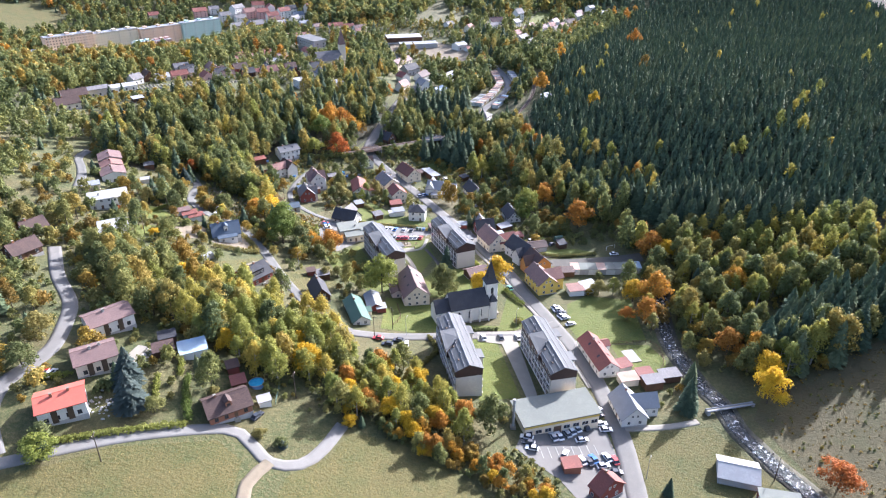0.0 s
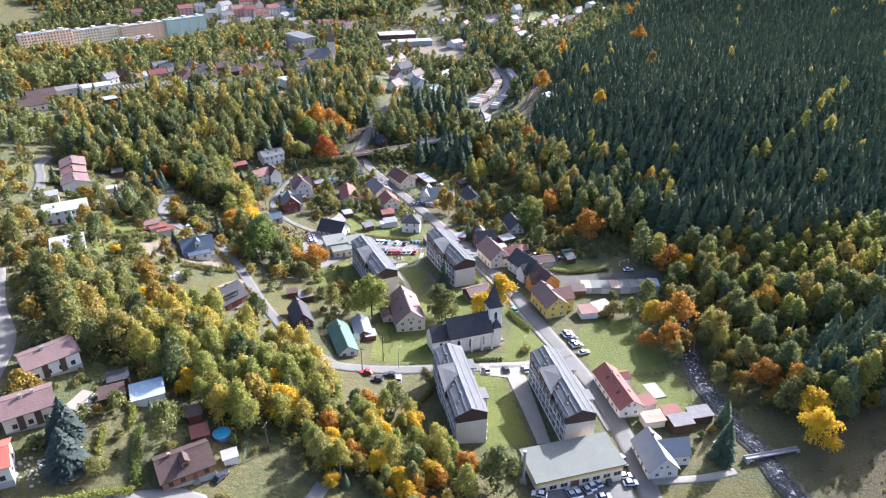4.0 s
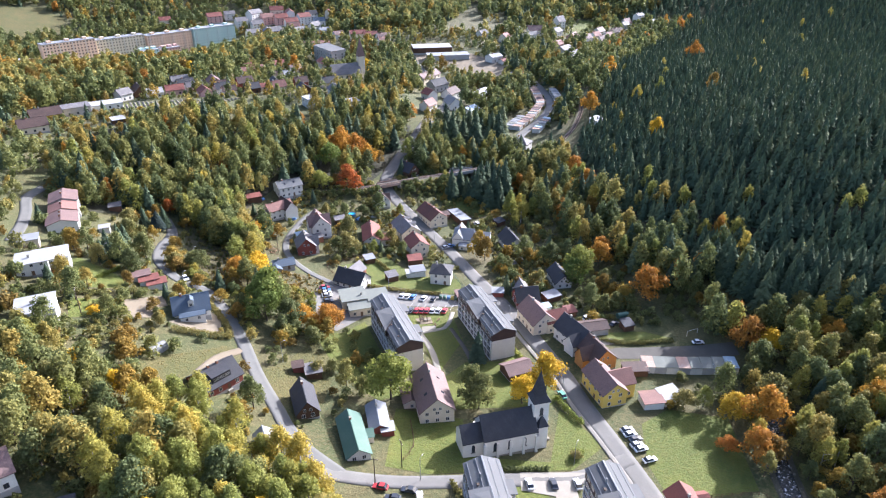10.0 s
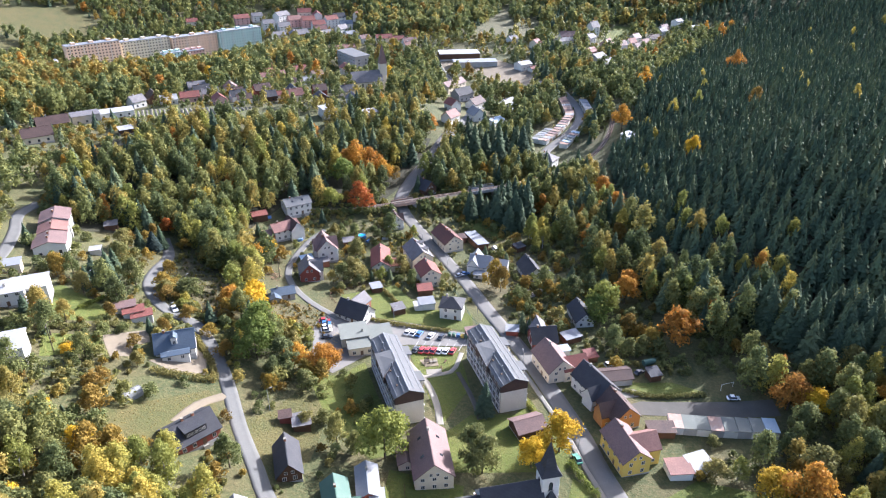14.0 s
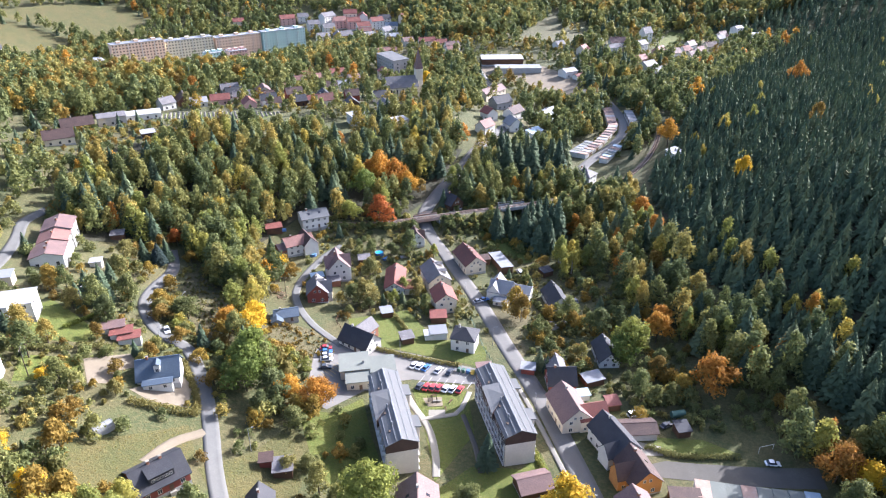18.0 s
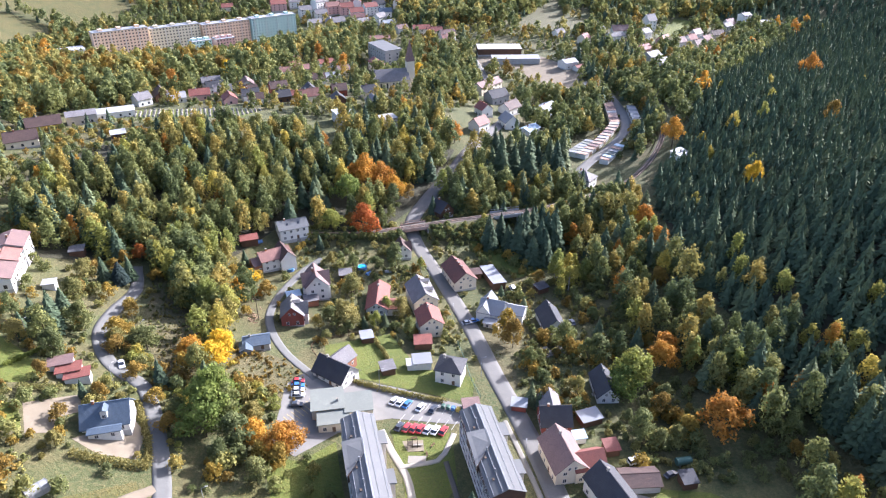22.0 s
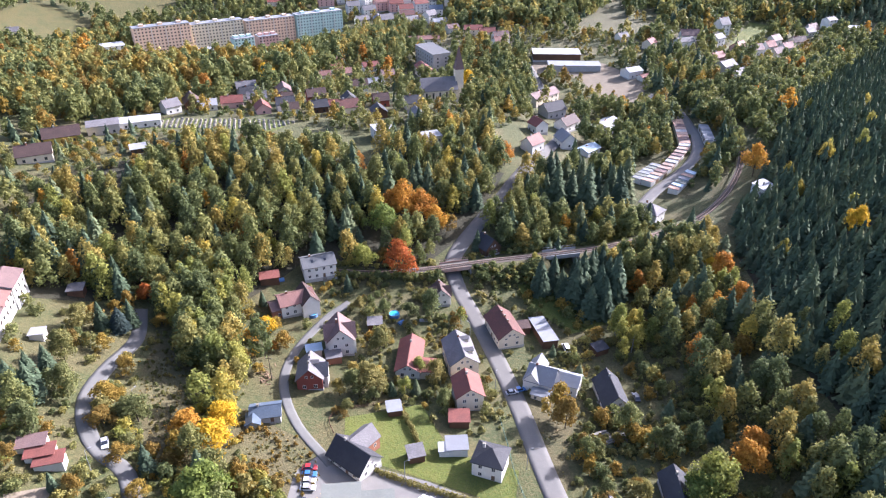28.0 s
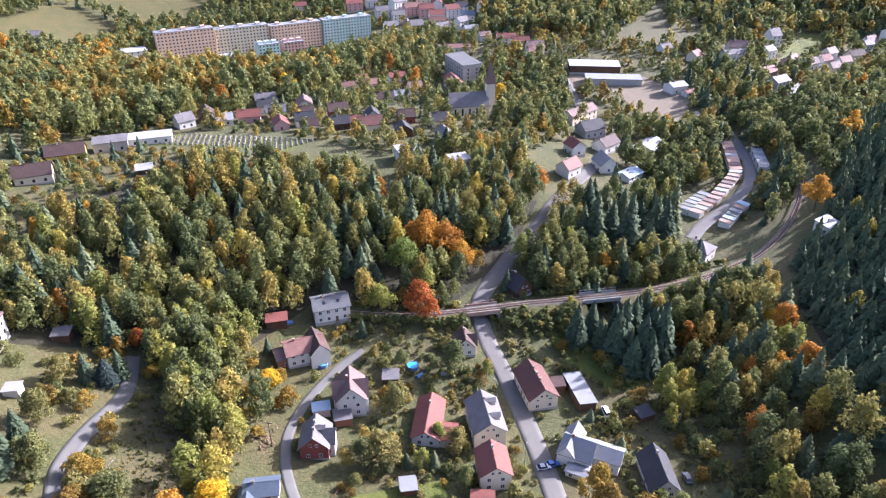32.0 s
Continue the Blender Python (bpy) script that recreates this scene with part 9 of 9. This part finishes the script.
# trees of the far town and hills, too many to count
FAR = [
    ([(-276, 454), (-278, 491), (-269, 546), (-248, 590), (-255, 690), (-270, 812), (-200, 700), (-189, 612), (-215, 580), (-235, 530), (-262, 500), (-256, 444), (-250, 429)], 8.6, "leaf_far", (0.0, 0.6), (1.0, 1.6)),
    ([(-640, 700), (-578, 860), (-470, 880), (-440, 722), (-400, 640), (-330, 530), (-303, 470), (-260, 430), (-330, 380), (-500, 420)], 9.8, "leaf_far", (0.0, 0.6), (0.9, 1.5)),
    ([(-482, 800), (-440, 930), (-320, 985), (-300, 960), (-400, 860)], 10.3, "leaf_dim", (0.0, 0.6), (0.8, 1.3)),
    ([(-16, 630), (6, 640), (36, 640), (52, 640), (45, 612), (14, 560), (-10, 575)], 8.0, "leaf_far", (0.0, 0.6), (0.9, 1.4)),
    ([(56, 684), (86, 720), (84, 600), (66, 540), (62, 600), (50, 650)], 8.0, "leaf_far", (0.0, 0.6), (0.9, 1.4)),
    ([(85, 700), (150, 790), (180, 860), (230, 860), (150, 720), (105, 620), (86, 560), (80, 600)], 8.0, "leaf_far", (0.0, 0.6), (0.9, 1.4)),
    ([(-126, 753), (-62, 700), (-38, 644), (-46, 600), (-75, 590), (-115, 640)], 10.3, "leaf_far", (0.0, 0.6), (0.9, 1.4)),
    ([(-240, 830), (-165, 770), (-125, 702), (-118, 640), (-160, 677), (-190, 700)], 9.2, "leaf_far", (0.0, 0.6), (0.9, 1.4)),
    ([(-230, 545), (-160, 540), (-110, 560), (-90, 640), (-150, 680), (-190, 620)], 14.9, "leaf_far", (0.0, 0.6), (0.6, 1.1)),
    ([(-260, 440), (-215, 395), (-205, 440), (-168, 470), (-120, 492), (-165, 500), (-240, 495)], 9.2, "leaf_far", (0.0, 0.6), (0.8, 1.2)),
    ([(-130, 850), (-20, 815), (0, 850), (60, 960), (200, 930), (300, 1000), (250, 1150), (-150, 1150), (-170, 960)], 10.3, "leaf_dim", (0.0, 0.6), (0.9, 1.4)),
    ([(-640, 880), (-480, 900), (-320, 1000), (-170, 980), (-200, 1150), (-700, 1150)], 11.5, "leaf_dim", (0.0, 0.6), (0.9, 1.4)),
    ([(60, 860), (200, 870), (110, 800), (40, 780), (-10, 800)], 11.5, "leaf_dim", (0.0, 0.6), (0.8, 1.2)),
    ([(-260, 330), (-200, 370), (-215, 395), (-300, 420), (-420, 380)], 9.2, "leaf_far", (0.0, 0.6), (0.8, 1.2)),
    ([(-230, 200), (-180, 240), (-200, 320), (-260, 330), (-420, 300), (-400, 180)], 10.3, "leaf_far", (0.0, 0.6), (0.8, 1.2)),
]
for i, (poly, spacing, key, tone, size) in enumerate(FAR):
    gx, gy = scatter(poly, spacing, 100 + i, 1.3)
    pick = g.random(len(gx))
    stand("far_wood", key, gx[pick > 0.15], gy[pick > 0.15], "leaf_mixed", "distant autumn trees between houses and slopes", "trees", 200 + i, size, tone)
    stand("far_conifers", "spruce_far", gx[pick < 0.1], gy[pick < 0.1], "needle", "distant dark conifers among autumn trees", "trees", 230 + i, (0.7, 1.1))
    ok = (pick >= 0.1) & (pick <= 0.15)
    stand("far_autumn_trees", key, gx[ok], gy[ok], "leaf_orange" if i % 2 else "leaf_rust", "distant orange autumn trees", "trees", 260 + i, size)
gx, gy = scatter([(150, 880), (300, 860), (420, 900), (600, 760), (700, 1000), (300, 1150), (200, 1000)], 8.5, 90)
stand("far_ridge_forest", "spruce_far", gx, gy, "needle", "distant dark spruce forest on the far ridge", "forest", 91, (0.8, 1.3))


def patchy(gx, gy, size, seed):
    """A soft random field over the plan, 0 to 1, for clearings."""
    g = np.random.default_rng(seed)
    f = np.zeros(len(gx))
    for _ in range(7):
        a, k = g.uniform(0, 6.28), 6.28 / size * g.uniform(0.6, 1.6)
        f += np.sin((gx * math.cos(a) + gy * math.sin(a)) * k + g.uniform(0, 6.28))
    return 0.5 + f / 6.5


# thick belts of trees on the far slopes
for i, (poly, spacing, key, size, dark, warm) in enumerate((
    ([(-300, 470), (-262, 520), (-268, 600), (-330, 640), (-400, 668), (-470, 650), (-420, 560), (-350, 490)], 7.6, "leaf_far", (0.8, 1.4), 0.06, 0.3),
    ([(-375, 600), (-300, 560), (-258, 588), (-226, 640), (-214, 680), (-236, 712), (-290, 690), (-350, 650)], 7.2, "leaf_far", (1.0, 1.6), 0.08, 0.4),
    ([(-262, 800), (-240, 878), (-196, 870), (-168, 822), (-176, 742), (-214, 720), (-236, 745)], 6.8, "leaf_far", (1.0, 1.6), 0.3, 0.06),
    ([(46, 852), (12, 960), (20, 1160), (320, 1160), (280, 960), (176, 900), (138, 896), (112, 896), (96, 862), (74, 852)], 8.2, "leaf_dim", (1.0, 1.6), 0.45, 0.04),
    ([(-160, 860), (-46, 850), (-22, 930), (-16, 1160), (-180, 1160), (-190, 980)], 8.6, "leaf_dim", (1.0, 1.5), 0.3, 0.06),
    ([(-470, 660), (-420, 690), (-410, 735), (-440, 800), (-466, 786), (-464, 720)], 7.6, "leaf_far", (0.9, 1.5), 0.1, 0.12))):
    gx, gy = scatter(poly, spacing, 500 + i, 0.9)
    pick = np.random.default_rng(510 + i).random(len(gx))
    stand("hill_wood", key, gx[pick >= dark + warm], gy[pick >= dark + warm], "leaf_mixed", "thick green belt of trees on the far slope", "wood", 520 + i, size)
    stand("hill_conifers", "spruce_far", gx[pick < dark], gy[pick < dark], "needle", "dark conifers on the far slope", "wood", 530 + i, (size[0], size[1] * 0.9))
    ok = (pick >= dark) & (pick < dark + warm)
    stand("hill_autumn_wood", key, gx[ok], gy[ok], "leaf_rust", "yellow-brown autumn trees on the far slope", "wood", 540 + i, size)
gx, gy = scatter([(-262, 440), (-60, 530), (-40, 620), (60, 520), (90, 660), (130, 780), (60, 830), (-120, 800), (-220, 700), (-262, 560)], 6.2, 550, 0.85)
keep = patchy(gx, gy, 30, 551) > 0.36
stand("town_shrubs", "shrub", gx[keep], gy[keep], "leaf_mixed", "shrubs and hedges between the far gardens", "scrub", 552, (0.5, 1.5))

# trees of gardens and slopes
for i, (poly, spacing, open_share, size, key) in enumerate((
    ([(-240, 150), (-150, 130), (-96, 150), (-70, 170), (-80, 215), (-60, 250), (-60, 320), (-90, 345), (-150, 375), (-200, 370), (-250, 300)], 5.6, 0.38, (0.35, 1.05), "bushy"),
    ([(-60, 250), (-20, 235), (-30, 300), (-62, 290)], 6.0, 0.5, (0.3, 0.8), "bushy"),
    ([(10, 330), (40, 300), (60, 300), (85, 330), (55, 360), (42, 395), (24, 440), (-20, 440), (-10, 400), (10, 380)], 5.6, 0.4, (0.35, 1.0), "bushy"),
    ([(-100, 405), (-50, 432), (-38, 415), (-25, 380), (-15, 360), (-60, 340), (-80, 345), (-92, 370)], 5.4, 0.5, (0.25, 0.75), "bushy"),
    ([(-300, 480), (-60, 530), (-40, 620), (60, 520), (80, 640), (100, 720), (60, 760), (-250, 760), (-330, 640)], 9.0, 0.4, (0.45, 1.05), "leaf_far"),
    ([(-640, 560), (-330, 640), (-250, 760), (60, 760), (110, 720), (190, 860), (100, 1000), (-640, 1000)], 10.5, 0.4, (0.55, 1.1), "leaf_dim"))):
    gx, gy = scatter(poly, spacing, 400 + i, 0.8 if i < 4 else 1.15)
    keep = patchy(gx, gy, 60 if i > 3 else 26, 420 + i) > open_share
    gx, gy = gx[keep], gy[keep]
    pick = g.random(len(gx)) if i < 4 else g.random(len(gx)) * 0.93 - (0.0 if i == 4 else 0.02)
    far = "far_" if i > 3 else ""
    dark = 0.88 if far else 0.94
    stand(far + "garden_trees", key, gx[pick < 0.52], gy[pick < 0.52], "leaf_mixed", "green and yellow trees between houses and gardens", "trees", 430 + i, size)
    stand(far + "olive_trees", key, gx[(pick >= 0.52) & (pick < 0.74)], gy[(pick >= 0.52) & (pick < 0.74)], "leaf_olive", "olive-green trees between houses and gardens", "trees", 440 + i, size)
    stand(far + "autumn_trees", key, gx[(pick >= 0.74) & (pick < dark)], gy[(pick >= 0.74) & (pick < dark)], "leaf_rust", "rust-yellow autumn trees between houses", "trees", 450 + i, size)
    stand(far + "garden_conifers", "spruce_far" if far else "spruce_tall", gx[pick >= dark], gy[pick >= dark], "needle", "dark conifers between houses and gardens", "trees", 460 + i, (size[0], size[1] * 0.85))

gx, gy = scatter([(6, 449), (22, 459), (41, 476), (52, 467), (32, 450), (16, 443)], 5.2, 490, 0.8)
stand("rail_wood", "leaf", gx, gy, "leaf_mixed", "green and yellow trees along the railway bank", "wood", 491, (0.95, 1.35), (0.1, 0.9))

gx, gy = scatter([(58, 304), (86, 301), (98, 306), (98, 328), (70, 332)], 4.6, 494, 0.8)
keep = patchy(gx, gy, 8, 495) > 0.3
stand("garden_shrubs", "bushy", gx[keep], gy[keep], "leaf_olive", "dark green shrubs behind the gravel yard", "scrub", 496, (0.35, 0.8), (0.0, 0.6))
dark_row = np.array([(-184.1, 359.3), (-178.3, 361.8), (-173.9, 363.9), (-171.7, 369.1), (-163.3, 366.2), (-157.4, 364.6), (-155.7, 369.5), (-167.9, 373.1), (-150, 364), (-186.8, 364.3), (-180.7, 366.2), (-140.6, 307.7), (-135.1, 308.2), (-138, 312)])
stand("terrace_spruces", "spruce_tall", *dark_row.T, "needle", "row of tall dark spruces behind the terrace gardens", "trees", 493, (1.0, 1.35), (0.0, 0.4))

# yellowing scrub between the two lanes
gx, gy = scatter([(-123, 323), (-103, 330), (-70, 330), (-61, 314), (-56, 296), (-68, 276), (-85, 279), (-96, 291), (-118, 306)], 3.8, 480, 0.75)
pick = g.random(len(gx))
for lo, hi, mat, lab in ((0, 0.42, "leaf_birch", "yellow-green scrub between the lanes"), (0.42, 0.66, "leaf_rust", "rust-yellow scrub between the lanes"), (0.66, 1.0, "leaf_olive", "olive-green scrub between the lanes")):
    ok = (pick >= lo) & (pick < hi)
    stand("slope_scrub", "bushy", gx[ok], gy[ok], mat, lab, "scrub", int(481 + lo * 100), (0.25, 0.8))

# trees hanging over the stream
_line = smooth_line(STREAM, 6.5)
for i, p in enumerate(_line[1:-1]):
    d = (_line[i + 2] - _line[i]).normalized()
    if p.y > 196:
        for s in (-1, 1) if p.y > 224 else ((1,) if d.x * 0 - d.y > 0 else (-1,)):
            q = p + Vector((-d.y, d.x)) * s * _tree_rng.uniform(4.5, 6.5)
            if not any(inside(np.array([q.x]), np.array([q.y]), pl)[0] for pl in CLEAR_POLY) and not 272 < q.y < 300:
                tree(_tree_rng.choice(("mixed", "olive", "birch", "rust", "mixed")), q.x, q.y, _tree_rng.uniform(0.55, 0.95))

# low growth over the rough ground
for i, (poly, spacing) in enumerate((
    ([(-145, 372), (-90, 340), (-60, 318), (-70, 280), (-120, 300), (-200, 250), (-150, 200), (-90, 175), (-40, 160), (-30, 200), (-60, 250), (-110, 260), (-135, 330)], 3.4),
    ([(-100, 410), (-40, 440), (30, 470), (80, 330), (70, 300), (20, 320), (-10, 350), (-60, 345)], 3.6),
    ([(84, 330), (100, 300), (92, 230), (100, 195), (140, 205), (190, 240), (130, 300)], 3.2),
    ([(-40, 165), (-20, 192), (20, 170), (36, 140), (20, 132), (-30, 155)], 2.6),
    ([(104, 176), (116, 188), (150, 190), (196, 206), (200, 150), (150, 108), (112, 120)], 3.4),
    ([(-100, 405), (-60, 432), (-20, 452), (10, 466), (36, 480), (40, 470), (0, 444), (-30, 430), (-60, 415)], 2.6))):
    if i == 4:
        CLEAR_POLY[:] = [p for p in CLEAR_POLY if p[0] != (103, 176)]
    gx, gy = scatter(poly, spacing, 300 + i, 0.85)
    keep = patchy(gx, gy, 14, 340 + i) > (0.5 if i in (3, 4) else 0.36)
    stand("undergrowth", "shrub", gx[keep], gy[keep], "leaf_olive" if i % 2 else "leaf_mixed", "low scrub and weeds turning yellow", "scrub", 320 + i, (0.12, 0.42) if i == 4 else (0.3, 1.0), (0.2, 1.0), 0.15)


def bank_shrubs(pts, count, seed):
    """Shrubs rooted on the slopes of a railway bank."""
    g = np.random.default_rng(seed)
    line = smooth_line(pts, 1.0)
    qs, ts = [], []
    for _ in range(count):
        i = int(g.integers(1, len(line) - 1))
        p, d = line[i], (line[i + 1] - line[i - 1]).normalized()
        drop = max(0.3, rail_level(p) - height(p.x, p.y))
        f = g.uniform(0.1, 1.0)
        q = p + Vector((-d.y, d.x)) * ((1 if g.random() < 0.35 else -1) * (3.4 + f * drop * 1.6))
        base = FOREST["shrub"][g.integers(len(FOREST["shrub"]))]
        qs.append(base * g.uniform(0.5, 1.25) + np.array([q.x, q.y, rail_level(p) - 0.4 - drop * f]))
        ts.append(np.full(base.shape[0] * base.shape[1], g.uniform(0, 0.85), np.float32))
    me = quads_mesh("bank_shrubs", np.concatenate(qs), M["leaf_mixed"], np.concatenate(ts))
    tagged(new("bank_shrubs", me), "green and yellow shrubs on the railway bank", "scrub", kind="stuff")


bank_shrubs([(-98, 413), (-80, 419), (-65, 425), (-54, 430)], 110, 71)
bank_shrubs([(-42, 437), (-35, 441), (-19, 449), (-14, 451)], 130, 72)
bank_shrubs([(0, 459), (12, 466), (29, 479), (44, 495)], 110, 73)

# rough grass on the meadows
CLEAR_POLY[:] = []

gx, gy = scatter([(-262, 425), (-240, 394), (-214, 398), (-187, 426), (-184, 456), (-160, 470), (-137, 486), (-112, 492), (-150, 498), (-200, 486), (-232, 484), (-262, 470)], 5.2, 790, 0.8)
pick = g.random(len(gx))
for lo, hi, key, mat, lab in ((0.0, 0.45, "bushy", "leaf_mixed", "green garden trees round the upper houses"), (0.45, 0.62, "bushy", "leaf_rust", "rust-yellow garden trees round the upper houses"), (0.62, 0.72, "spruce", "needle", "small dark conifers round the upper houses")):
    ok = (pick >= lo) & (pick < hi)
    stand("upper_garden_trees", key, gx[ok], gy[ok], mat, lab, "trees", int(791 + lo * 100), (0.4, 0.9))

for i, (poly, spacing, mat) in enumerate((
    ([(-42, 134), (-32, 143), (-28, 152), (-14, 152), (8, 140), (22, 128), (36, 108), (30, 92), (-40, 92)], 1.15, "straw"),
    ([(-110, 121), (-99, 126), (-87, 133), (-64, 141), (-56, 137), (-56, 108), (-100, 100), (-118, 106)], 1.7, "straw"),
    ([(62, 168), (86, 171), (94, 158), (100, 138), (106, 118), (64, 118)], 1.6, "leaf_olive"))):
    gx, gy = scatter(poly, spacing, 800 + i, 0.5)
    keep = patchy(gx, gy, 9, 820 + i) > 0.35
    stand("rough_grass", "tuft", gx[keep], gy[keep], mat, "tufts of rough autumn grass", "grass", 840 + i, (0.16, 0.36), (0.0, 1.0), 0.05)

for i, (poly, spacing, key, mat, size) in enumerate((
    ([(-128, 348), (-127, 356), (-113, 344), (-102, 335), (-96, 320), (-97, 308), (-102, 307), (-107, 313), (-115, 323), (-123, 335)], 2.4, "shrub", "leaf_olive", (0.2, 0.55)),
    ([(-128, 348), (-113, 344), (-102, 335), (-96, 320), (-97, 308), (-107, 313), (-115, 323), (-123, 335)], 1.5, "tuft", "straw", (0.4, 0.9)),
    ([(-89, 334), (-77, 330.5), (-68, 328.5), (-61, 322.5), (-57, 317), (-58, 309), (-62, 307), (-70, 312), (-78, 316), (-86, 322)], 2.2, "shrub", "leaf_rust", (0.2, 0.6)),
    ([(-89, 334), (-77, 330.5), (-61, 322.5), (-57, 317), (-58, 309), (-70, 312), (-86, 322)], 1.4, "tuft", "straw", (0.4, 0.9)),
    ([(-103, 243), (-92, 254), (-82, 264), (-74, 253), (-83, 235), (-92, 230)], 1.6, "tuft", "straw", (0.25, 0.5)),
    ([(-72, 250), (-62, 262), (-58, 276), (-46, 270), (-46, 244), (-52, 232)], 1.6, "tuft", "leaf_olive", (0.25, 0.5)),
    ([(-12.4, 368.1), (-1.4, 374), (8, 365), (6, 347), (9.2, 336.4), (5.3, 328.3), (-0.4, 339.1), (-5.4, 352)], 2.0, "tuft", "straw", (0.3, 0.7)),
    ([(103, 176), (112, 190), (136, 198), (172, 212), (200, 150), (132, 60), (120, 112)], 2.6, "tuft", "leaf_rust", (0.3, 0.9)))):
    gx, gy = scatter(poly, spacing, 860 + i, 0.6)
    keep = patchy(gx, gy, 8, 870 + i) > 0.42
    stand("slope_scrub" if key == "shrub" else "rough_grass", key, gx[keep], gy[keep], mat, "low autumn scrub on the slope" if key == "shrub" else "tufts of dry autumn grass", "scrub" if key == "shrub" else "grass", 880 + i, size, (0.0, 1.0), 0.05)

# pale rockeries of the gardens
for i, (cx, cy, n, spread) in enumerate(((-91.5, 169, 26, 2.6), (-90, 173, 22, 2.2), (-93, 148.5, 26, 2.4), (-88, 153, 24, 2.2), (-97, 148, 22, 1.8))):
    g2 = np.random.default_rng(900 + i)
    bm = bmesh.new()
    for k in range(n):
        x, y, r = cx + g2.normal() * spread * 0.5, cy + g2.normal() * spread, g2.uniform(0.18, 0.5)
        m = pose(x, y, height(x, y) + r * 0.35, g2.uniform(0, 40), 0, g2.uniform(0, 360)) @ Matrix.Diagonal((r * 1.3, r, r * 0.75, 1.0))
        bmesh.ops.create_icosphere(bm, subdivisions=1, radius=1.0, matrix=m)
    me = bpy.data.meshes.new("rockery")
    bm.to_mesh(me)
    bm.free()
    me.materials.append(M["grey_render"])
    tagged(new("rockery", me), "pale stones heaped as a garden rockery", "rockery", kind="stuff")

# ---------------------------------------------------------------- painted bays and small yard things
def bay_lines(name, start, step, count, length, turn, label, mat="line"):
    """Parallel painted lines over a car park."""
    co, quads = [], []
    c, s = math.cos(radians(turn)), math.sin(radians(turn))
    for k in range(count):
        x, y = start[0] + step[0] * k, start[1] + step[1] * k
        b = len(co)
        for u, v in ((-length / 2, -0.09), (length / 2, -0.09), (length / 2, 0.09), (-length / 2, 0.09)):
            px, py = x + c * u - s * v, y + s * u + c * v
            co.append((px, py, height(px, py) + 0.21))
        quads.append((b, b + 1, b + 2, b + 3))
    tagged(new(name, numpy_mesh(name, np.array(co), np.array(quads), M[mat])), label, "road marking", kind="structure")


M["line_ochre"] = plain("ochre_paint", (0.52, 0.36, 0.14), (0.36, 0.27, 0.14), 0.8)
bay_lines("marking_bays", (-29, 319.3), (2.7, -0.25), 10, 4.6, 75, "white painted parking bay lines")
bay_lines("marking_row", (-25, 310.6), (2.7, 0.1), 8, 4.6, 75, "white painted parking bay lines before the lawn")
bay_lines("marking_hatch", (-57, 300), (0.6, 1.5), 8, 4.4, -30, "faded ochre hatching by the boiler house", "line_ochre")
bay_lines("marking_lower", (30, 157), (2.5, 0.5), 8, 4.4, 100, "faded parking bay lines below the hall")


def waste_bin(x, y, heading, paint):
    e = thing("waste_container", x, y, height(x, y) + 0.1, heading, "coloured plastic waste container beside the car park", "container", "waste containers")
    bm = bmesh.new()
    prism(bm, [(-0.5, 0.15), (0.5, 0.15), (0.62, 1.15), (-0.62, 1.15)], -0.6, 0.6)
    part("bin_body", bm, M[paint], e)
    bm = bmesh.new()
    prism(bm, [(-0.66, 1.15), (0.66, 1.15), (0.4, 1.42), (-0.4, 1.42)], -0.64, 0.64)
    part("lid", bm, M[paint], e)
    for u in (-0.5, 0.5):
        bm = bmesh.new()
        rod(bm, (u, -0.45, 0.1), (u, 0.45, 0.1), 0.1, 0.1, 8)
        part("wheel", bm, M["tyre"], e)


for _k, _c in enumerate(("green_metal", "green_metal", "blue_paint", "yellow", "green_metal")):
    waste_bin(-13.5 + _k * 1.6, 318.6 - _k * 0.15, 80, _c)


def bench(x, y, heading):
    e = thing("bench", x, y, height(x, y) + 0.07, heading, "weathered timber bench on the court lawn", "bench", "court benches")
    for v in (-0.18, 0.0, 0.18):
        boxed("slat", -0.9, 0.9, v - 0.07, v + 0.07, 0.42, 0.47, M["timber"], e, bevel=0)
    for u in (-0.7, 0.7):
        boxed("leg", u - 0.06, u + 0.06, -0.2, 0.2, -0.1, 0.42, M["concrete"], e, bevel=0)


for _x, _y, _h in ((-19.5, 303.0, 20), (-13.5, 301.5, 70), (-14.5, 297.5, 110)):
    bench(_x, _y, _h)


# overhead lines between the poles along the main road
def wire(points, sag, label):
    bm = bmesh.new()
    for a, b in zip(points, points[1:]):
        last = None
        for k in range(9):
            f = k / 8
            p = Vector(a).lerp(Vector(b), f) - Vector((0, 0, sag * 4 * f * (1 - f)))
            if last is not None:
                rod(bm, last, p, 0.025, 0.025, 4)
            last = p
    me = bpy.data.meshes.new("overhead_wire")
    bm.to_mesh(me)
    bm.free()
    me.materials.append(M["frame_dark"])
    tagged(new("overhead_wire", me), label, "wire")
